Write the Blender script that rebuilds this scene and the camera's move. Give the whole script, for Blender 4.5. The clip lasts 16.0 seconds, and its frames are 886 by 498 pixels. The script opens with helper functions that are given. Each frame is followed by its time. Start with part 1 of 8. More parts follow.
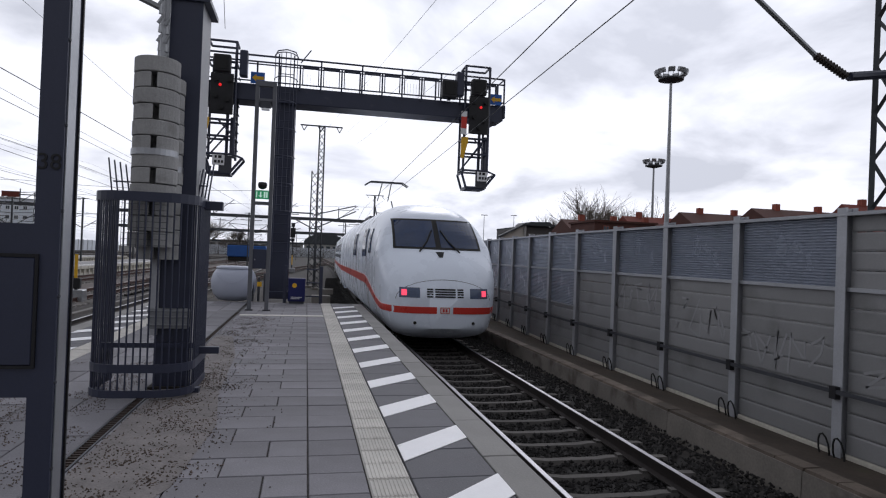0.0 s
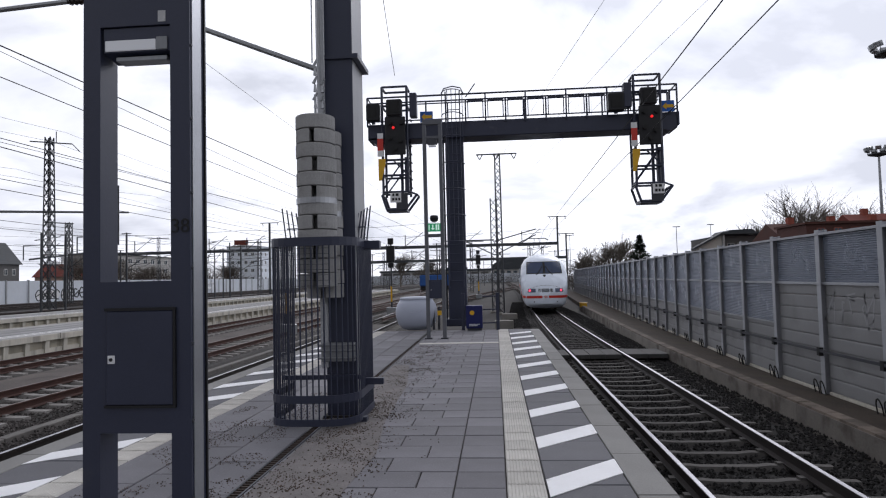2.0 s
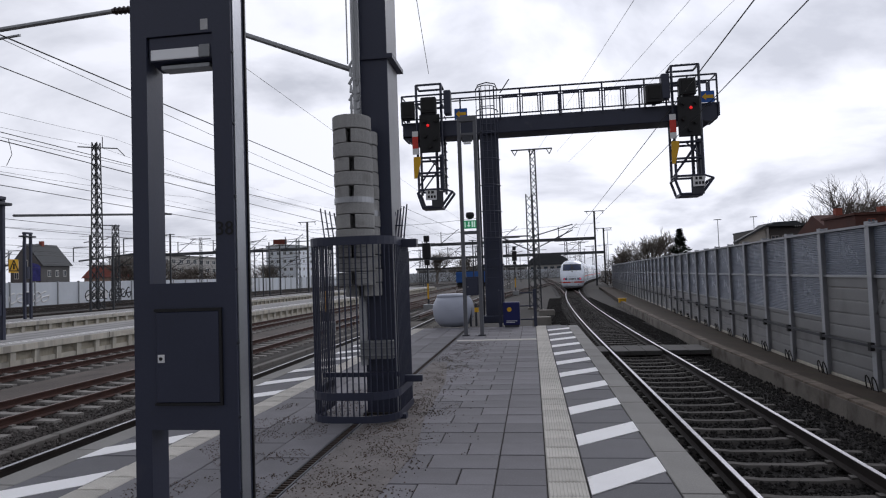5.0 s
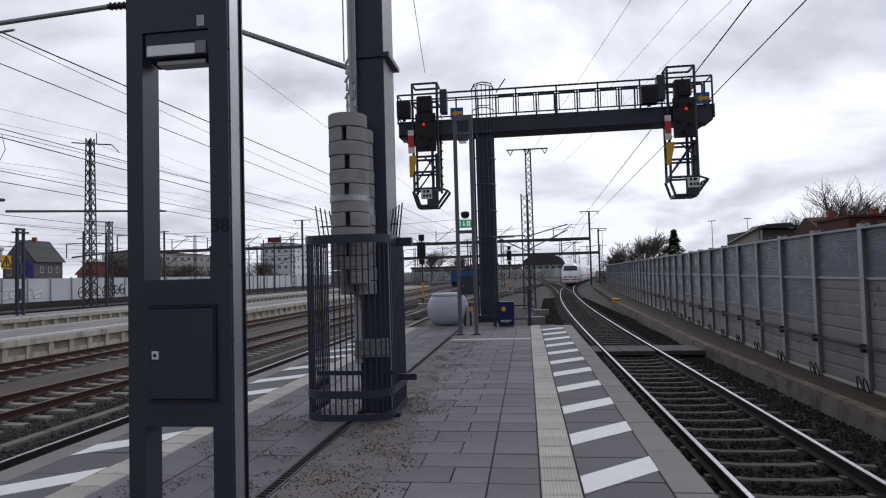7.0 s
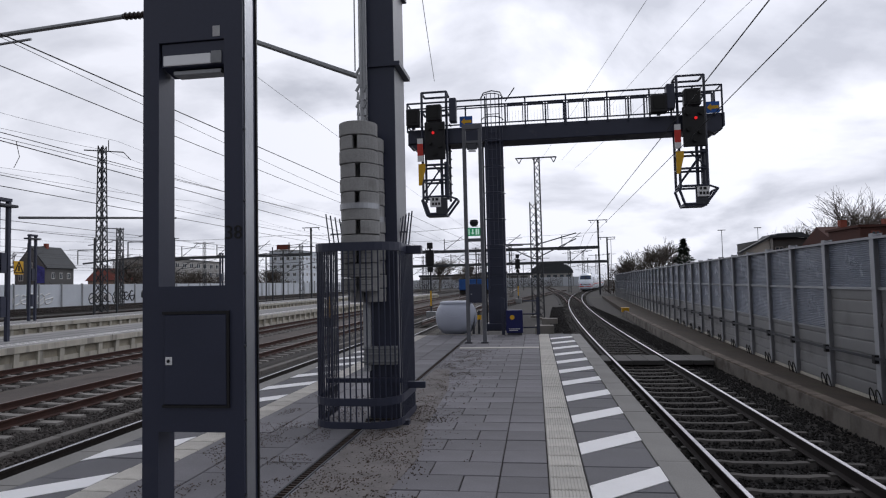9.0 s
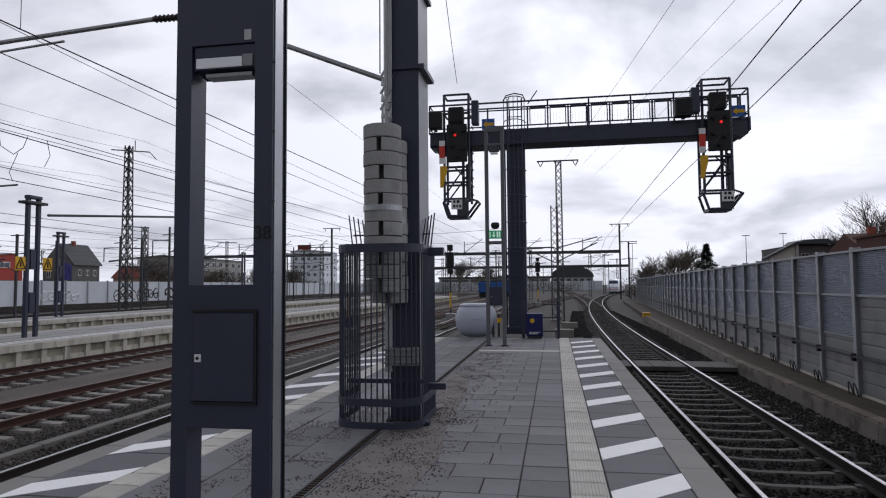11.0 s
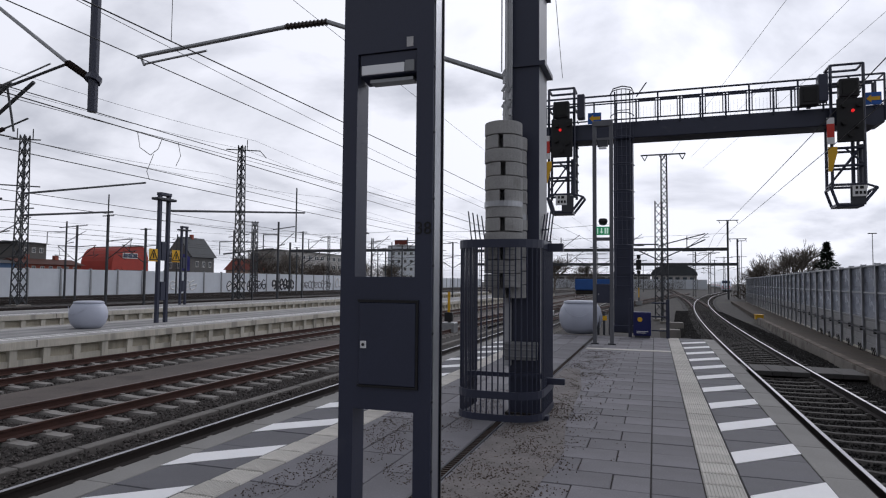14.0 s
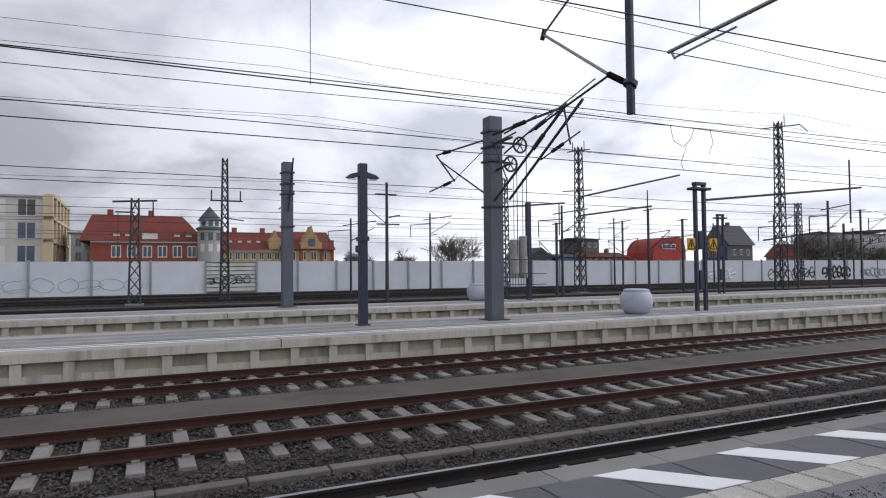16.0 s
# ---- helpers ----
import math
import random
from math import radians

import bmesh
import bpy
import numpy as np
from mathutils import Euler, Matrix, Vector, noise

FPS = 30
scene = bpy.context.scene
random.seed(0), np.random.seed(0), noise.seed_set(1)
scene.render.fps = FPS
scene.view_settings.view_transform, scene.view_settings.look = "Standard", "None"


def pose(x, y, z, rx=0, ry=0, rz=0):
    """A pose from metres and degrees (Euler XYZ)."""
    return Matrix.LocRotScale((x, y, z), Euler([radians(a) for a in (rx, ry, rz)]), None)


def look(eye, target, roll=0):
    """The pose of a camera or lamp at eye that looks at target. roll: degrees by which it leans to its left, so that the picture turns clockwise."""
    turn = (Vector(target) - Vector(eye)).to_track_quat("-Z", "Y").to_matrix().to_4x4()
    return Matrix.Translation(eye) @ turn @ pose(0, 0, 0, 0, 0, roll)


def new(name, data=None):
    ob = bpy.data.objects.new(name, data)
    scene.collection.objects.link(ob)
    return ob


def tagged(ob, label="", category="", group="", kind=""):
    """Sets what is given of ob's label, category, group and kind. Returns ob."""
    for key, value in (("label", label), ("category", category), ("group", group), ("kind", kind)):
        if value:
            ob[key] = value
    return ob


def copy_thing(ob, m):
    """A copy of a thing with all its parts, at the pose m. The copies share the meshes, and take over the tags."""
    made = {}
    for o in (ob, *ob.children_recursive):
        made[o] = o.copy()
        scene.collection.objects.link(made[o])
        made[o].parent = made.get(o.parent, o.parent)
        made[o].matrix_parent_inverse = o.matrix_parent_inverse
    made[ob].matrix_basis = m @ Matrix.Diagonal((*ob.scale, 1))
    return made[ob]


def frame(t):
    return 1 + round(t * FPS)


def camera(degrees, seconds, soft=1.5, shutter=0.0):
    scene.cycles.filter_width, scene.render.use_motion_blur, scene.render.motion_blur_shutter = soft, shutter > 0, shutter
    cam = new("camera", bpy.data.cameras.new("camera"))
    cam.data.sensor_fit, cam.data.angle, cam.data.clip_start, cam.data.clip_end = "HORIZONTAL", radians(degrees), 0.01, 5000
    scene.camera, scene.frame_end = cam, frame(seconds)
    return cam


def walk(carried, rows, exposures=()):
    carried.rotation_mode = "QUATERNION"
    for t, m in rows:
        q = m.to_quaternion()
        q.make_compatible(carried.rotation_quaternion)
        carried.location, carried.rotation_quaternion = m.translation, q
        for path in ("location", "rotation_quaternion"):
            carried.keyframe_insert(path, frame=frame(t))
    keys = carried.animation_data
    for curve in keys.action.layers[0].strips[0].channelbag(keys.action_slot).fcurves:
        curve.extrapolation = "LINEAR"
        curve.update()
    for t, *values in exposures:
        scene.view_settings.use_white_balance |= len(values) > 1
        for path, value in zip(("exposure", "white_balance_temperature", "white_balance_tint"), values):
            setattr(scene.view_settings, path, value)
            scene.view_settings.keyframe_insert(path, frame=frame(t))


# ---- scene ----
cam = camera(70.1, 16.0, 1.15)
PATH = [
    (0, (-0.314, 0.539, 1.447), (0.108, 2.494, 1.471), 2.1),
    (0.5, (-0.063, 0.510, 1.479), (0.019, 2.509, 1.476), 2.5),
    (1, (0.036, 0.543, 1.499), (0.028, 2.543, 1.518), -0.6),
    (1.5, (0.071, 0.545, 1.501), (-0.028, 2.541, 1.572), -1.1),
    (2, (0.085, 0.556, 1.497), (-0.078, 2.547, 1.589), -1.4),
    (2.5, (0.083, 0.558, 1.499), (-0.138, 2.545, 1.581), -2.0),
    (3, (0.077, 0.559, 1.501), (-0.183, 2.541, 1.571), -2.0),
    (5.5, (0.076, 0.537, 1.506), (-0.2, 2.516, 1.595), -2.0),
    (6, (0.076, 0.536, 1.504), (-0.187, 2.517, 1.594), -1.8),
    (6.5, (0.077, 0.532, 1.504), (-0.186, 2.513, 1.59), -1.4),
    (7, (0.075, 0.535, 1.502), (-0.185, 2.516, 1.584), -1.6),
    (7.5, (0.076, 0.531, 1.503), (-0.189, 2.511, 1.593), -1.6),
    (8, (0.073, 0.529, 1.505), (-0.19, 2.509, 1.606), -1.6),
    (8.5, (0.069, 0.522, 1.505), (-0.198, 2.502, 1.612), -1.4),
    (9, (0.064, 0.515, 1.502), (-0.221, 2.491, 1.61), -1.3),
    (11.5, (0.03, 0.481, 1.503), (-0.32, 2.447, 1.62), -0.4),
    (12, (0.017, 0.463, 1.505), (-0.331, 2.429, 1.625), -0.4),
    (12.5, (0.006, 0.438, 1.504), (-0.349, 2.401, 1.637), 0.3),
    (13, (-0.042, 0.402, 1.498), (-0.459, 2.352, 1.643), 1.2),
    (13.5, (-0.150, 0.383, 1.496), (-0.659, 2.313, 1.618), 0.3),
    (14, (-0.212, 0.315, 1.495), (-0.847, 2.210, 1.597), 0.5),
    (14.5, (-0.278, 0.286, 1.498), (-1.194, 2.061, 1.595), 0.1),
    (15, (-0.304, 0.298, 1.496), (-1.618, 1.802, 1.597), 0.6),
    (15.5, (-0.309, 0.324, 1.494), (-1.891, 1.544, 1.584), 0.2),
    (16, (-0.32, 0.36, 1.475), (-2.125, 1.219, 1.542), -0.5),
]
walk(cam, [(t, look(eye, target, roll)) for t, eye, target, roll in PATH], [(0.0, 0.04, 6150, 15), (0.8, 0.18, 6150, 15), (3.0, 0.2, 6150, 15), (5.5, -0.1, 6150, 15), (13.0, -0.13, 6150, 15), (14.5, 0.02, 6150, 15), (15.0, 0.18, 6150, 15), (15.5, 0.28, 6150, 15), (16.0, 0.3, 6150, 15)])

# ---- world, sun, exposure ----
SUN_DIR = Vector((0.24, 0.78, 0.56)).normalized()
world = bpy.data.worlds.new("world")
scene.world = world
world.use_nodes = True


def build_world():
    nt = world.node_tree
    nt.nodes.clear()
    N, L = nt.nodes.new, nt.links.new
    out, bg = N("ShaderNodeOutputWorld"), N("ShaderNodeBackground")
    tc, sep = N("ShaderNodeTexCoord"), N("ShaderNodeSeparateXYZ")
    L(tc.outputs["Generated"], sep.inputs[0])

    def m(op, a, b=None, c=None):
        n = N("ShaderNodeMath")
        n.operation = op
        for i, v in enumerate((a, b, c)):
            if v is None:
                continue
            if isinstance(v, (int, float)):
                n.inputs[i].default_value = v
            else:
                L(v, n.inputs[i])
        return n.outputs[0]
    # cloud deck: directions projected on a flat layer
    h = m("ADD", m("MAXIMUM", sep.outputs[2], 0.0), 0.30)
    cmb = N("ShaderNodeCombineXYZ")
    L(m("DIVIDE", sep.outputs[0], h), cmb.inputs[0])
    L(m("DIVIDE", sep.outputs[1], h), cmb.inputs[1])
    cmb.inputs[2].default_value = 3.1
    no = N("ShaderNodeTexNoise")
    no.inputs["Scale"].default_value = 1.7
    no.inputs["Detail"].default_value = 7
    no.inputs["Roughness"].default_value = 0.52
    no.inputs["Distortion"].default_value = 0.3
    L(cmb.outputs[0], no.inputs["Vector"])
    ramp = N("ShaderNodeValToRGB")
    e = ramp.color_ramp.elements
    e[0].position, e[0].color = 0.36, (0.60, 0.62, 0.655, 1)
    e[1].position, e[1].color = 0.53, (0.985, 1.0, 1.02, 1)
    L(no.outputs["Fac"], ramp.inputs[0])
    # brighter round the hidden sun
    dot = N("ShaderNodeVectorMath")
    dot.operation = "DOT_PRODUCT"
    dot.inputs[1].default_value = SUN_DIR
    L(tc.outputs["Generated"], dot.inputs[0])
    glow = m("POWER", m("MAXIMUM", dot.outputs["Value"], 0.0), 5.0)
    # the far side of the sky is duller
    mr = N("ShaderNodeMapRange")
    mr.interpolation_type = "SMOOTHSTEP"
    for i, v in ((1, -0.85), (2, 0.55), (3, 0.32), (4, 0.95)):
        mr.inputs[i].default_value = v
    L(dot.outputs["Value"], mr.inputs[0])
    # unseen overhead sky dimmed so that the ground gets less light
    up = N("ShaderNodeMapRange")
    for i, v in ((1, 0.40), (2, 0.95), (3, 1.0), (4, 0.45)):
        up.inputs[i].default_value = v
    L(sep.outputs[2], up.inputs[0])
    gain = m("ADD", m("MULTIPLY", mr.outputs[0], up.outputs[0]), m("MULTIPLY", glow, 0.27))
    mul = N("ShaderNodeVectorMath")
    mul.operation = "SCALE"
    L(ramp.outputs[0], mul.inputs[0])
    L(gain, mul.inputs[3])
    sky = N("ShaderNodeTexSky")
    sky.sky_type = "NISHITA"
    sky.sun_disc = False
    sky.sun_elevation = math.asin(SUN_DIR.z)
    sky.sun_rotation = math.atan2(SUN_DIR.x, SUN_DIR.y)
    sks = N("ShaderNodeVectorMath")
    sks.operation = "SCALE"
    sks.inputs[3].default_value = 0.10
    L(sky.outputs[0], sks.inputs[0])
    hole = N("ShaderNodeValToRGB")
    hole.color_ramp.elements[0].position = 0.69
    hole.color_ramp.elements[1].position = 0.80
    L(no.outputs["Fac"], hole.inputs[0])
    mix = N("ShaderNodeMix")
    mix.data_type = "RGBA"
    L(hole.outputs[0], mix.inputs[0])
    L(mul.outputs[0], mix.inputs[6])
    L(sks.outputs[0], mix.inputs[7])
    L(mix.outputs[2], bg.inputs[0])
    bg.inputs[1].default_value = 1.0
    L(bg.outputs[0], out.inputs[0])


build_world()
sun = new("sun", bpy.data.lights.new("sun", "SUN"))
sun.data.energy, sun.data.angle, sun.data.color = 0.6, radians(20), (1.0, 0.98, 0.96)
sun.matrix_world = look(SUN_DIR * 50, (0, 0, 0))
scene.view_settings.exposure = 0.0

# ---- materials ----
MATS = {}


def mat(name, col, rough=0.7, metal=0.0, var=0.25, scale=3.0, fine=40.0, bump=0.15, col2=None, rand=0.0, island=0.0, spec=0.4, stain=None, streak=False):
    """Two scales of colour change, fine relief, and a change from piece to piece."""
    if name in MATS:
        return MATS[name]
    ma = bpy.data.materials.new(name)
    MATS[name] = ma
    ma.use_nodes = True
    nt = ma.node_tree
    N, L = nt.nodes.new, nt.links.new
    b = nt.nodes["Principled BSDF"]
    b.inputs["Roughness"].default_value, b.inputs["Metallic"].default_value = rough, metal
    b.inputs["Specular IOR Level"].default_value = spec
    tc = N("ShaderNodeTexCoord")
    mp = N("ShaderNodeMapping")
    L(tc.outputs["Object"], mp.inputs[0])
    if streak:
        mp.inputs["Scale"].default_value = (1, 1, 0.12)
    n1, n2 = N("ShaderNodeTexNoise"), N("ShaderNodeTexNoise")
    for n, s, d in ((n1, scale, 5), (n2, fine, 3)):
        n.inputs["Scale"].default_value, n.inputs["Detail"].default_value = s, d
        n.inputs["Roughness"].default_value = 0.6
        L(mp.outputs[0], n.inputs["Vector"])
    c1 = tuple(c * (1 - var) for c in col)
    c2 = col2 or tuple(min(1, c * (1 + var)) for c in col)
    ra = N("ShaderNodeValToRGB")
    ra.color_ramp.elements[0].position, ra.color_ramp.elements[1].position = 0.32, 0.68
    ra.color_ramp.elements[0].color, ra.color_ramp.elements[1].color = (*c1, 1), (*c2, 1)
    ad = N("ShaderNodeMath")
    ad.operation = "MULTIPLY_ADD"
    ad.inputs[1].default_value = 0.35
    L(n2.outputs["Fac"], ad.inputs[0])
    sc = N("ShaderNodeMath")
    sc.operation = "MULTIPLY"
    sc.inputs[1].default_value = 0.65
    L(n1.outputs["Fac"], sc.inputs[0])
    L(sc.outputs[0], ad.inputs[2])
    L(ad.outputs[0], ra.inputs[0])
    cur = ra.outputs[0]
    if rand or island:
        hv = N("ShaderNodeHueSaturation")
        ma_ = N("ShaderNodeMath")
        ma_.operation = "MULTIPLY_ADD"
        ma_.inputs[1].default_value = 2 * (rand or island)
        ma_.inputs[2].default_value = 1 - (rand or island)
        if rand:
            L(N("ShaderNodeObjectInfo").outputs["Random"], ma_.inputs[0])
        else:
            L(N("ShaderNodeNewGeometry").outputs["Random Per Island"], ma_.inputs[0])
        L(ma_.outputs[0], hv.inputs["Value"])
        L(cur, hv.inputs["Color"])
        cur = hv.outputs[0]
    if stain:
        n3 = N("ShaderNodeTexNoise")
        n3.inputs["Scale"].default_value, n3.inputs["Detail"].default_value = stain[1], 6
        L(mp.outputs[0], n3.inputs["Vector"])
        r3 = N("ShaderNodeValToRGB")
        r3.color_ramp.elements[0].position, r3.color_ramp.elements[1].position = stain[2], stain[2] + 0.12
        L(n3.outputs["Fac"], r3.inputs[0])
        mx = N("ShaderNodeMix")
        mx.data_type = "RGBA"
        mf = N("ShaderNodeMath")
        mf.operation = "MULTIPLY"
        mf.inputs[1].default_value = stain[3] if len(stain) > 3 else 0.7
        L(r3.outputs[0], mf.inputs[0])
        L(mf.outputs[0], mx.inputs[0])
        L(cur, mx.inputs[6])
        mx.inputs[7].default_value = (*stain[0], 1)
        cur = mx.outputs[2]
    L(cur, b.inputs["Base Color"])
    rr = N("ShaderNodeMapRange")
    rr.inputs[3].default_value, rr.inputs[4].default_value = max(0.03, rough - 0.12), min(1, rough + 0.12)
    L(n1.outputs["Fac"], rr.inputs[0])
    L(rr.outputs[0], b.inputs["Roughness"])
    if bump:
        bu = N("ShaderNodeBump")
        bu.inputs["Strength"].default_value, bu.inputs["Distance"].default_value = bump, 0.01
        L(n2.outputs["Fac"], bu.inputs["Height"])
        L(bu.outputs[0], b.inputs["Normal"])
    return ma


def glow_mat(name, col, strength):
    if name not in MATS:
        ma = bpy.data.materials.new(name)
        ma.use_nodes = True
        b = ma.node_tree.nodes["Principled BSDF"]
        b.inputs["Base Color"].default_value = (*[c * 0.5 for c in col], 1)
        b.inputs["Emission Color"].default_value = (*col, 1)
        b.inputs["Emission Strength"].default_value = strength
        MATS[name] = ma
    return MATS[name]


M_STEEL = mat("anthracite_paint", (0.031, 0.036, 0.064), 0.42, 0.0, 0.10, 2.5, 60, 0.05, spec=0.5, stain=((0.10, 0.10, 0.11), 3.0, 0.66, 0.35))
M_STEEL2 = mat("weathered_dark_steel", (0.055, 0.058, 0.068), 0.55, 0.1, 0.25, 2.0, 45, 0.1)
M_DARK = mat("black_signal_paint", (0.012, 0.012, 0.014), 0.5, 0, 0.3, 3, 40, 0.05)
M_GALV = mat("galvanised_steel", (0.34, 0.35, 0.36), 0.42, 0.7, 0.2, 4, 50, 0.08)
M_GALV_OLD = mat("old_galvanised_lattice", (0.062, 0.066, 0.072), 0.6, 0.2, 0.3, 2, 30, 0.1)
M_ALU = mat("brushed_aluminium", (0.40, 0.41, 0.43), 0.4, 0.9, 0.1, 5, 80, 0.05)
M_WIRE = mat("copper_wire_dark", (0.05, 0.05, 0.05), 0.5, 0.4, 0.2, 2, 20, 0)
M_CERAMIC = mat("brown_insulator", (0.035, 0.025, 0.022), 0.3, 0, 0.2, 5, 40, 0)
M_PAVER = mat("grey_concrete_paver", (0.176, 0.172, 0.187), 0.8, 0, 0.22, 1.6, 70, 0.25, rand=0.16, stain=((0.34, 0.33, 0.33), 38.0, 0.64, 0.6))
M_PAVER_J = mat("grey_concrete_paver_rest", (0.176, 0.172, 0.187), 0.8, 0, 0.22, 1.6, 70, 0.25, island=0.14)
M_PAVER_DARK = mat("dark_concrete_paver", (0.115, 0.115, 0.127), 0.75, 0, 0.2, 2, 80, 0.25, rand=0.12, stain=((0.26, 0.26, 0.27), 38.0, 0.65, 0.6))
M_EDGE = mat("platform_edge_concrete", (0.23, 0.225, 0.215), 0.8, 0, 0.18, 1.5, 60, 0.2, rand=0.08)
M_TACTILE = mat("pale_tactile_concrete", (0.56, 0.54, 0.50), 0.8, 0, 0.15, 2, 70, 0.2, rand=0.10, stain=((0.2, 0.19, 0.17), 2.0, 0.60, 0.5))
M_WHITE_LINE = mat("white_road_paint", (0.86, 0.86, 0.87), 0.6, 0, 0.05, 3, 60, 0.1, stain=((0.45, 0.44, 0.43), 6, 0.66, 0.6))
M_JOINT = mat("joint_sand", (0.028, 0.025, 0.023), 0.95, 0, 0.3, 4, 60, 0.3)
M_CONC = mat("weathered_concrete", (0.235, 0.22, 0.20), 0.85, 0, 0.22, 0.9, 30, 0.3, stain=((0.13, 0.12, 0.10), 0.8, 0.55, 0.7))
M_CONC_PALE = mat("pale_precast_concrete", (0.53, 0.50, 0.43), 0.85, 0, 0.2, 1.6, 30, 0.25, stain=((0.26, 0.245, 0.215), 2.4, 0.55, 0.7), streak=True)
M_WEIGHT = mat("concrete_weight", (0.33, 0.328, 0.322), 0.85, 0, 0.22, 3, 60, 0.35, stain=((0.2, 0.195, 0.185), 5.0, 0.58, 0.6))
M_CONC_TOP = mat("worn_platform_concrete", (0.36, 0.35, 0.335), 0.85, 0, 0.2, 0.8, 30, 0.25, stain=((0.22, 0.215, 0.205), 0.6, 0.55, 0.6))
M_KERB = mat("stained_kerb_concrete", (0.20, 0.182, 0.16), 0.85, 0, 0.3, 1.2, 30, 0.3, stain=((0.06, 0.045, 0.035), 1.6, 0.52, 0.7), rand=0.1)
M_SLEEPER = mat("concrete_sleeper", (0.235, 0.222, 0.208), 0.85, 0, 0.25, 3, 40, 0.3, rand=0.12)
M_SLEEPER_J = mat("concrete_sleeper_rest", (0.20, 0.188, 0.172), 0.85, 0, 0.25, 3, 40, 0.3, island=0.14)
M_SLEEPER_DK = mat("dirty_concrete_sleeper", (0.095, 0.088, 0.082), 0.85, 0, 0.25, 3, 40, 0.3, rand=0.15)
# rail colour darkened to hold the shade on the rail sides
M_RAIL_DK = mat("shaded_rail", (0.026, 0.020, 0.018), 0.75, 0.1, 0.3, 3, 30, 0.2)
M_RAILDULL = mat("rusty_rail_head", (0.13, 0.095, 0.085), 0.5, 0.5, 0.25, 3, 30, 0.1)
M_RAIL = mat("rusty_rail", (0.052, 0.022, 0.016), 0.8, 0.1, 0.3, 3, 30, 0.2)
M_RAILTOP = mat("polished_rail_head", (0.34, 0.34, 0.36), 0.46, 1.0, 0.1, 2, 30, 0)
M_BALLAST = mat("grey_brown_ballast", (0.074, 0.065, 0.061), 0.9, 0, 0.45, 1.2, 18, 0.9, island=0.3)
M_BALLAST_DK = mat("oily_dark_ballast", (0.017, 0.0155, 0.015), 0.9, 0, 0.45, 1.2, 18, 0.9, island=0.35)
M_BED_DK = mat("oily_ballast_bed", (0.018, 0.016, 0.015), 0.95, 0, 0.5, 0.8, 14, 1.0)
M_BALLAST_BED = mat("ballast_bed", (0.036, 0.032, 0.029), 0.95, 0, 0.55, 0.7, 14, 1.0)
M_GROUND = mat("gravel_ground", (0.036, 0.032, 0.029), 0.95, 0, 0.4, 0.35, 9, 0.8, stain=((0.07, 0.075, 0.04), 0.12, 0.60, 0.5))
M_PATH = mat("service_path_gravel", (0.098, 0.082, 0.074), 0.95, 0, 0.35, 0.6, 20, 0.5, stain=((0.05, 0.042, 0.038), 0.9, 0.55, 0.6))
M_PANEL = mat("noise_barrier_aluminium", (0.27, 0.27, 0.272), 0.6, 0.25, 0.12, 1.0, 60, 0.15, rand=0.06, stain=((0.14, 0.14, 0.135), 0.7, 0.58, 0.5))
M_PANEL_TOP = mat("noise_barrier_ribbed", (0.235, 0.26, 0.315), 0.24, 0.2, 0.12, 1.5, 50, 0.1, rand=0.06)
M_POSTG = mat("barrier_post_zinc", (0.40, 0.41, 0.435), 0.5, 0.2, 0.15, 2, 40, 0.1, rand=0.05)
M_FARWALL = mat("far_barrier_panel", (0.61, 0.645, 0.69), 0.7, 0, 0.08, 0.5, 20, 0.05, rand=0.05)
M_GRAF = mat("grey_spray_paint", (0.30, 0.30, 0.31), 0.6, 0, 0.1, 3, 30, 0)
M_GRAF_DK = mat("black_spray_paint", (0.04, 0.04, 0.045), 0.6, 0, 0.1, 3, 30, 0)
M_GRAF_WH = mat("white_spray_paint", (0.72, 0.72, 0.72), 0.6, 0, 0.1, 3, 30, 0)
M_RUSTSOIL = mat("trodden_grit", (0.135, 0.115, 0.10), 0.95, 0, 0.45, 1.5, 30, 0.6)
M_TRAIN = mat("white_train_paint", (0.80, 0.86, 0.95), 0.28, 0, 0.04, 0.8, 20, 0.02, spec=0.5, stain=((0.55, 0.55, 0.53), 0.6, 0.64, 0.4))
M_RED = mat("red_train_stripe", (0.62, 0.045, 0.03), 0.3, 0, 0.06, 2, 20, 0)
# blue of the glass colour stands for reflected sky
M_GLASS_DK = mat("sky_tinted_dark_glass", (0.014, 0.032, 0.085), 0.06, 0, 0.2, 1, 10, 0, spec=0.8)
M_RUBBER = mat("black_rubber", (0.015, 0.015, 0.015), 0.7, 0, 0.2, 3, 30, 0)
M_BOGIE = mat("underframe_grime", (0.03, 0.027, 0.025), 0.85, 0.1, 0.3, 2, 20, 0.2)
M_BIN = mat("blue_grey_plastic", (0.46, 0.49, 0.58), 0.45, 0, 0.07, 1.2, 60, 0.05)
M_BLUE = mat("deep_blue_paint", (0.010, 0.014, 0.095), 0.4, 0, 0.15, 3, 40, 0.03)
M_SIGNBLUE = mat("sign_blue", (0.02, 0.11, 0.42), 0.4, 0, 0.1, 3, 40, 0)
M_YELLOW = mat("signal_yellow", (0.75, 0.42, 0.02), 0.5, 0, 0.1, 4, 40, 0)
M_WHITE = mat("white_enamel", (0.78, 0.78, 0.78), 0.4, 0, 0.06, 4, 40, 0)
M_GREENSIGN = glow_mat("lit_green_sign", (0.03, 0.40, 0.16), 0.30)
M_GREENWHITE = glow_mat("lit_white_pictogram", (0.7, 0.95, 0.8), 0.45)
M_REDLIGHT = glow_mat("red_signal_light", (0.9, 0.02, 0.02), 0.8)
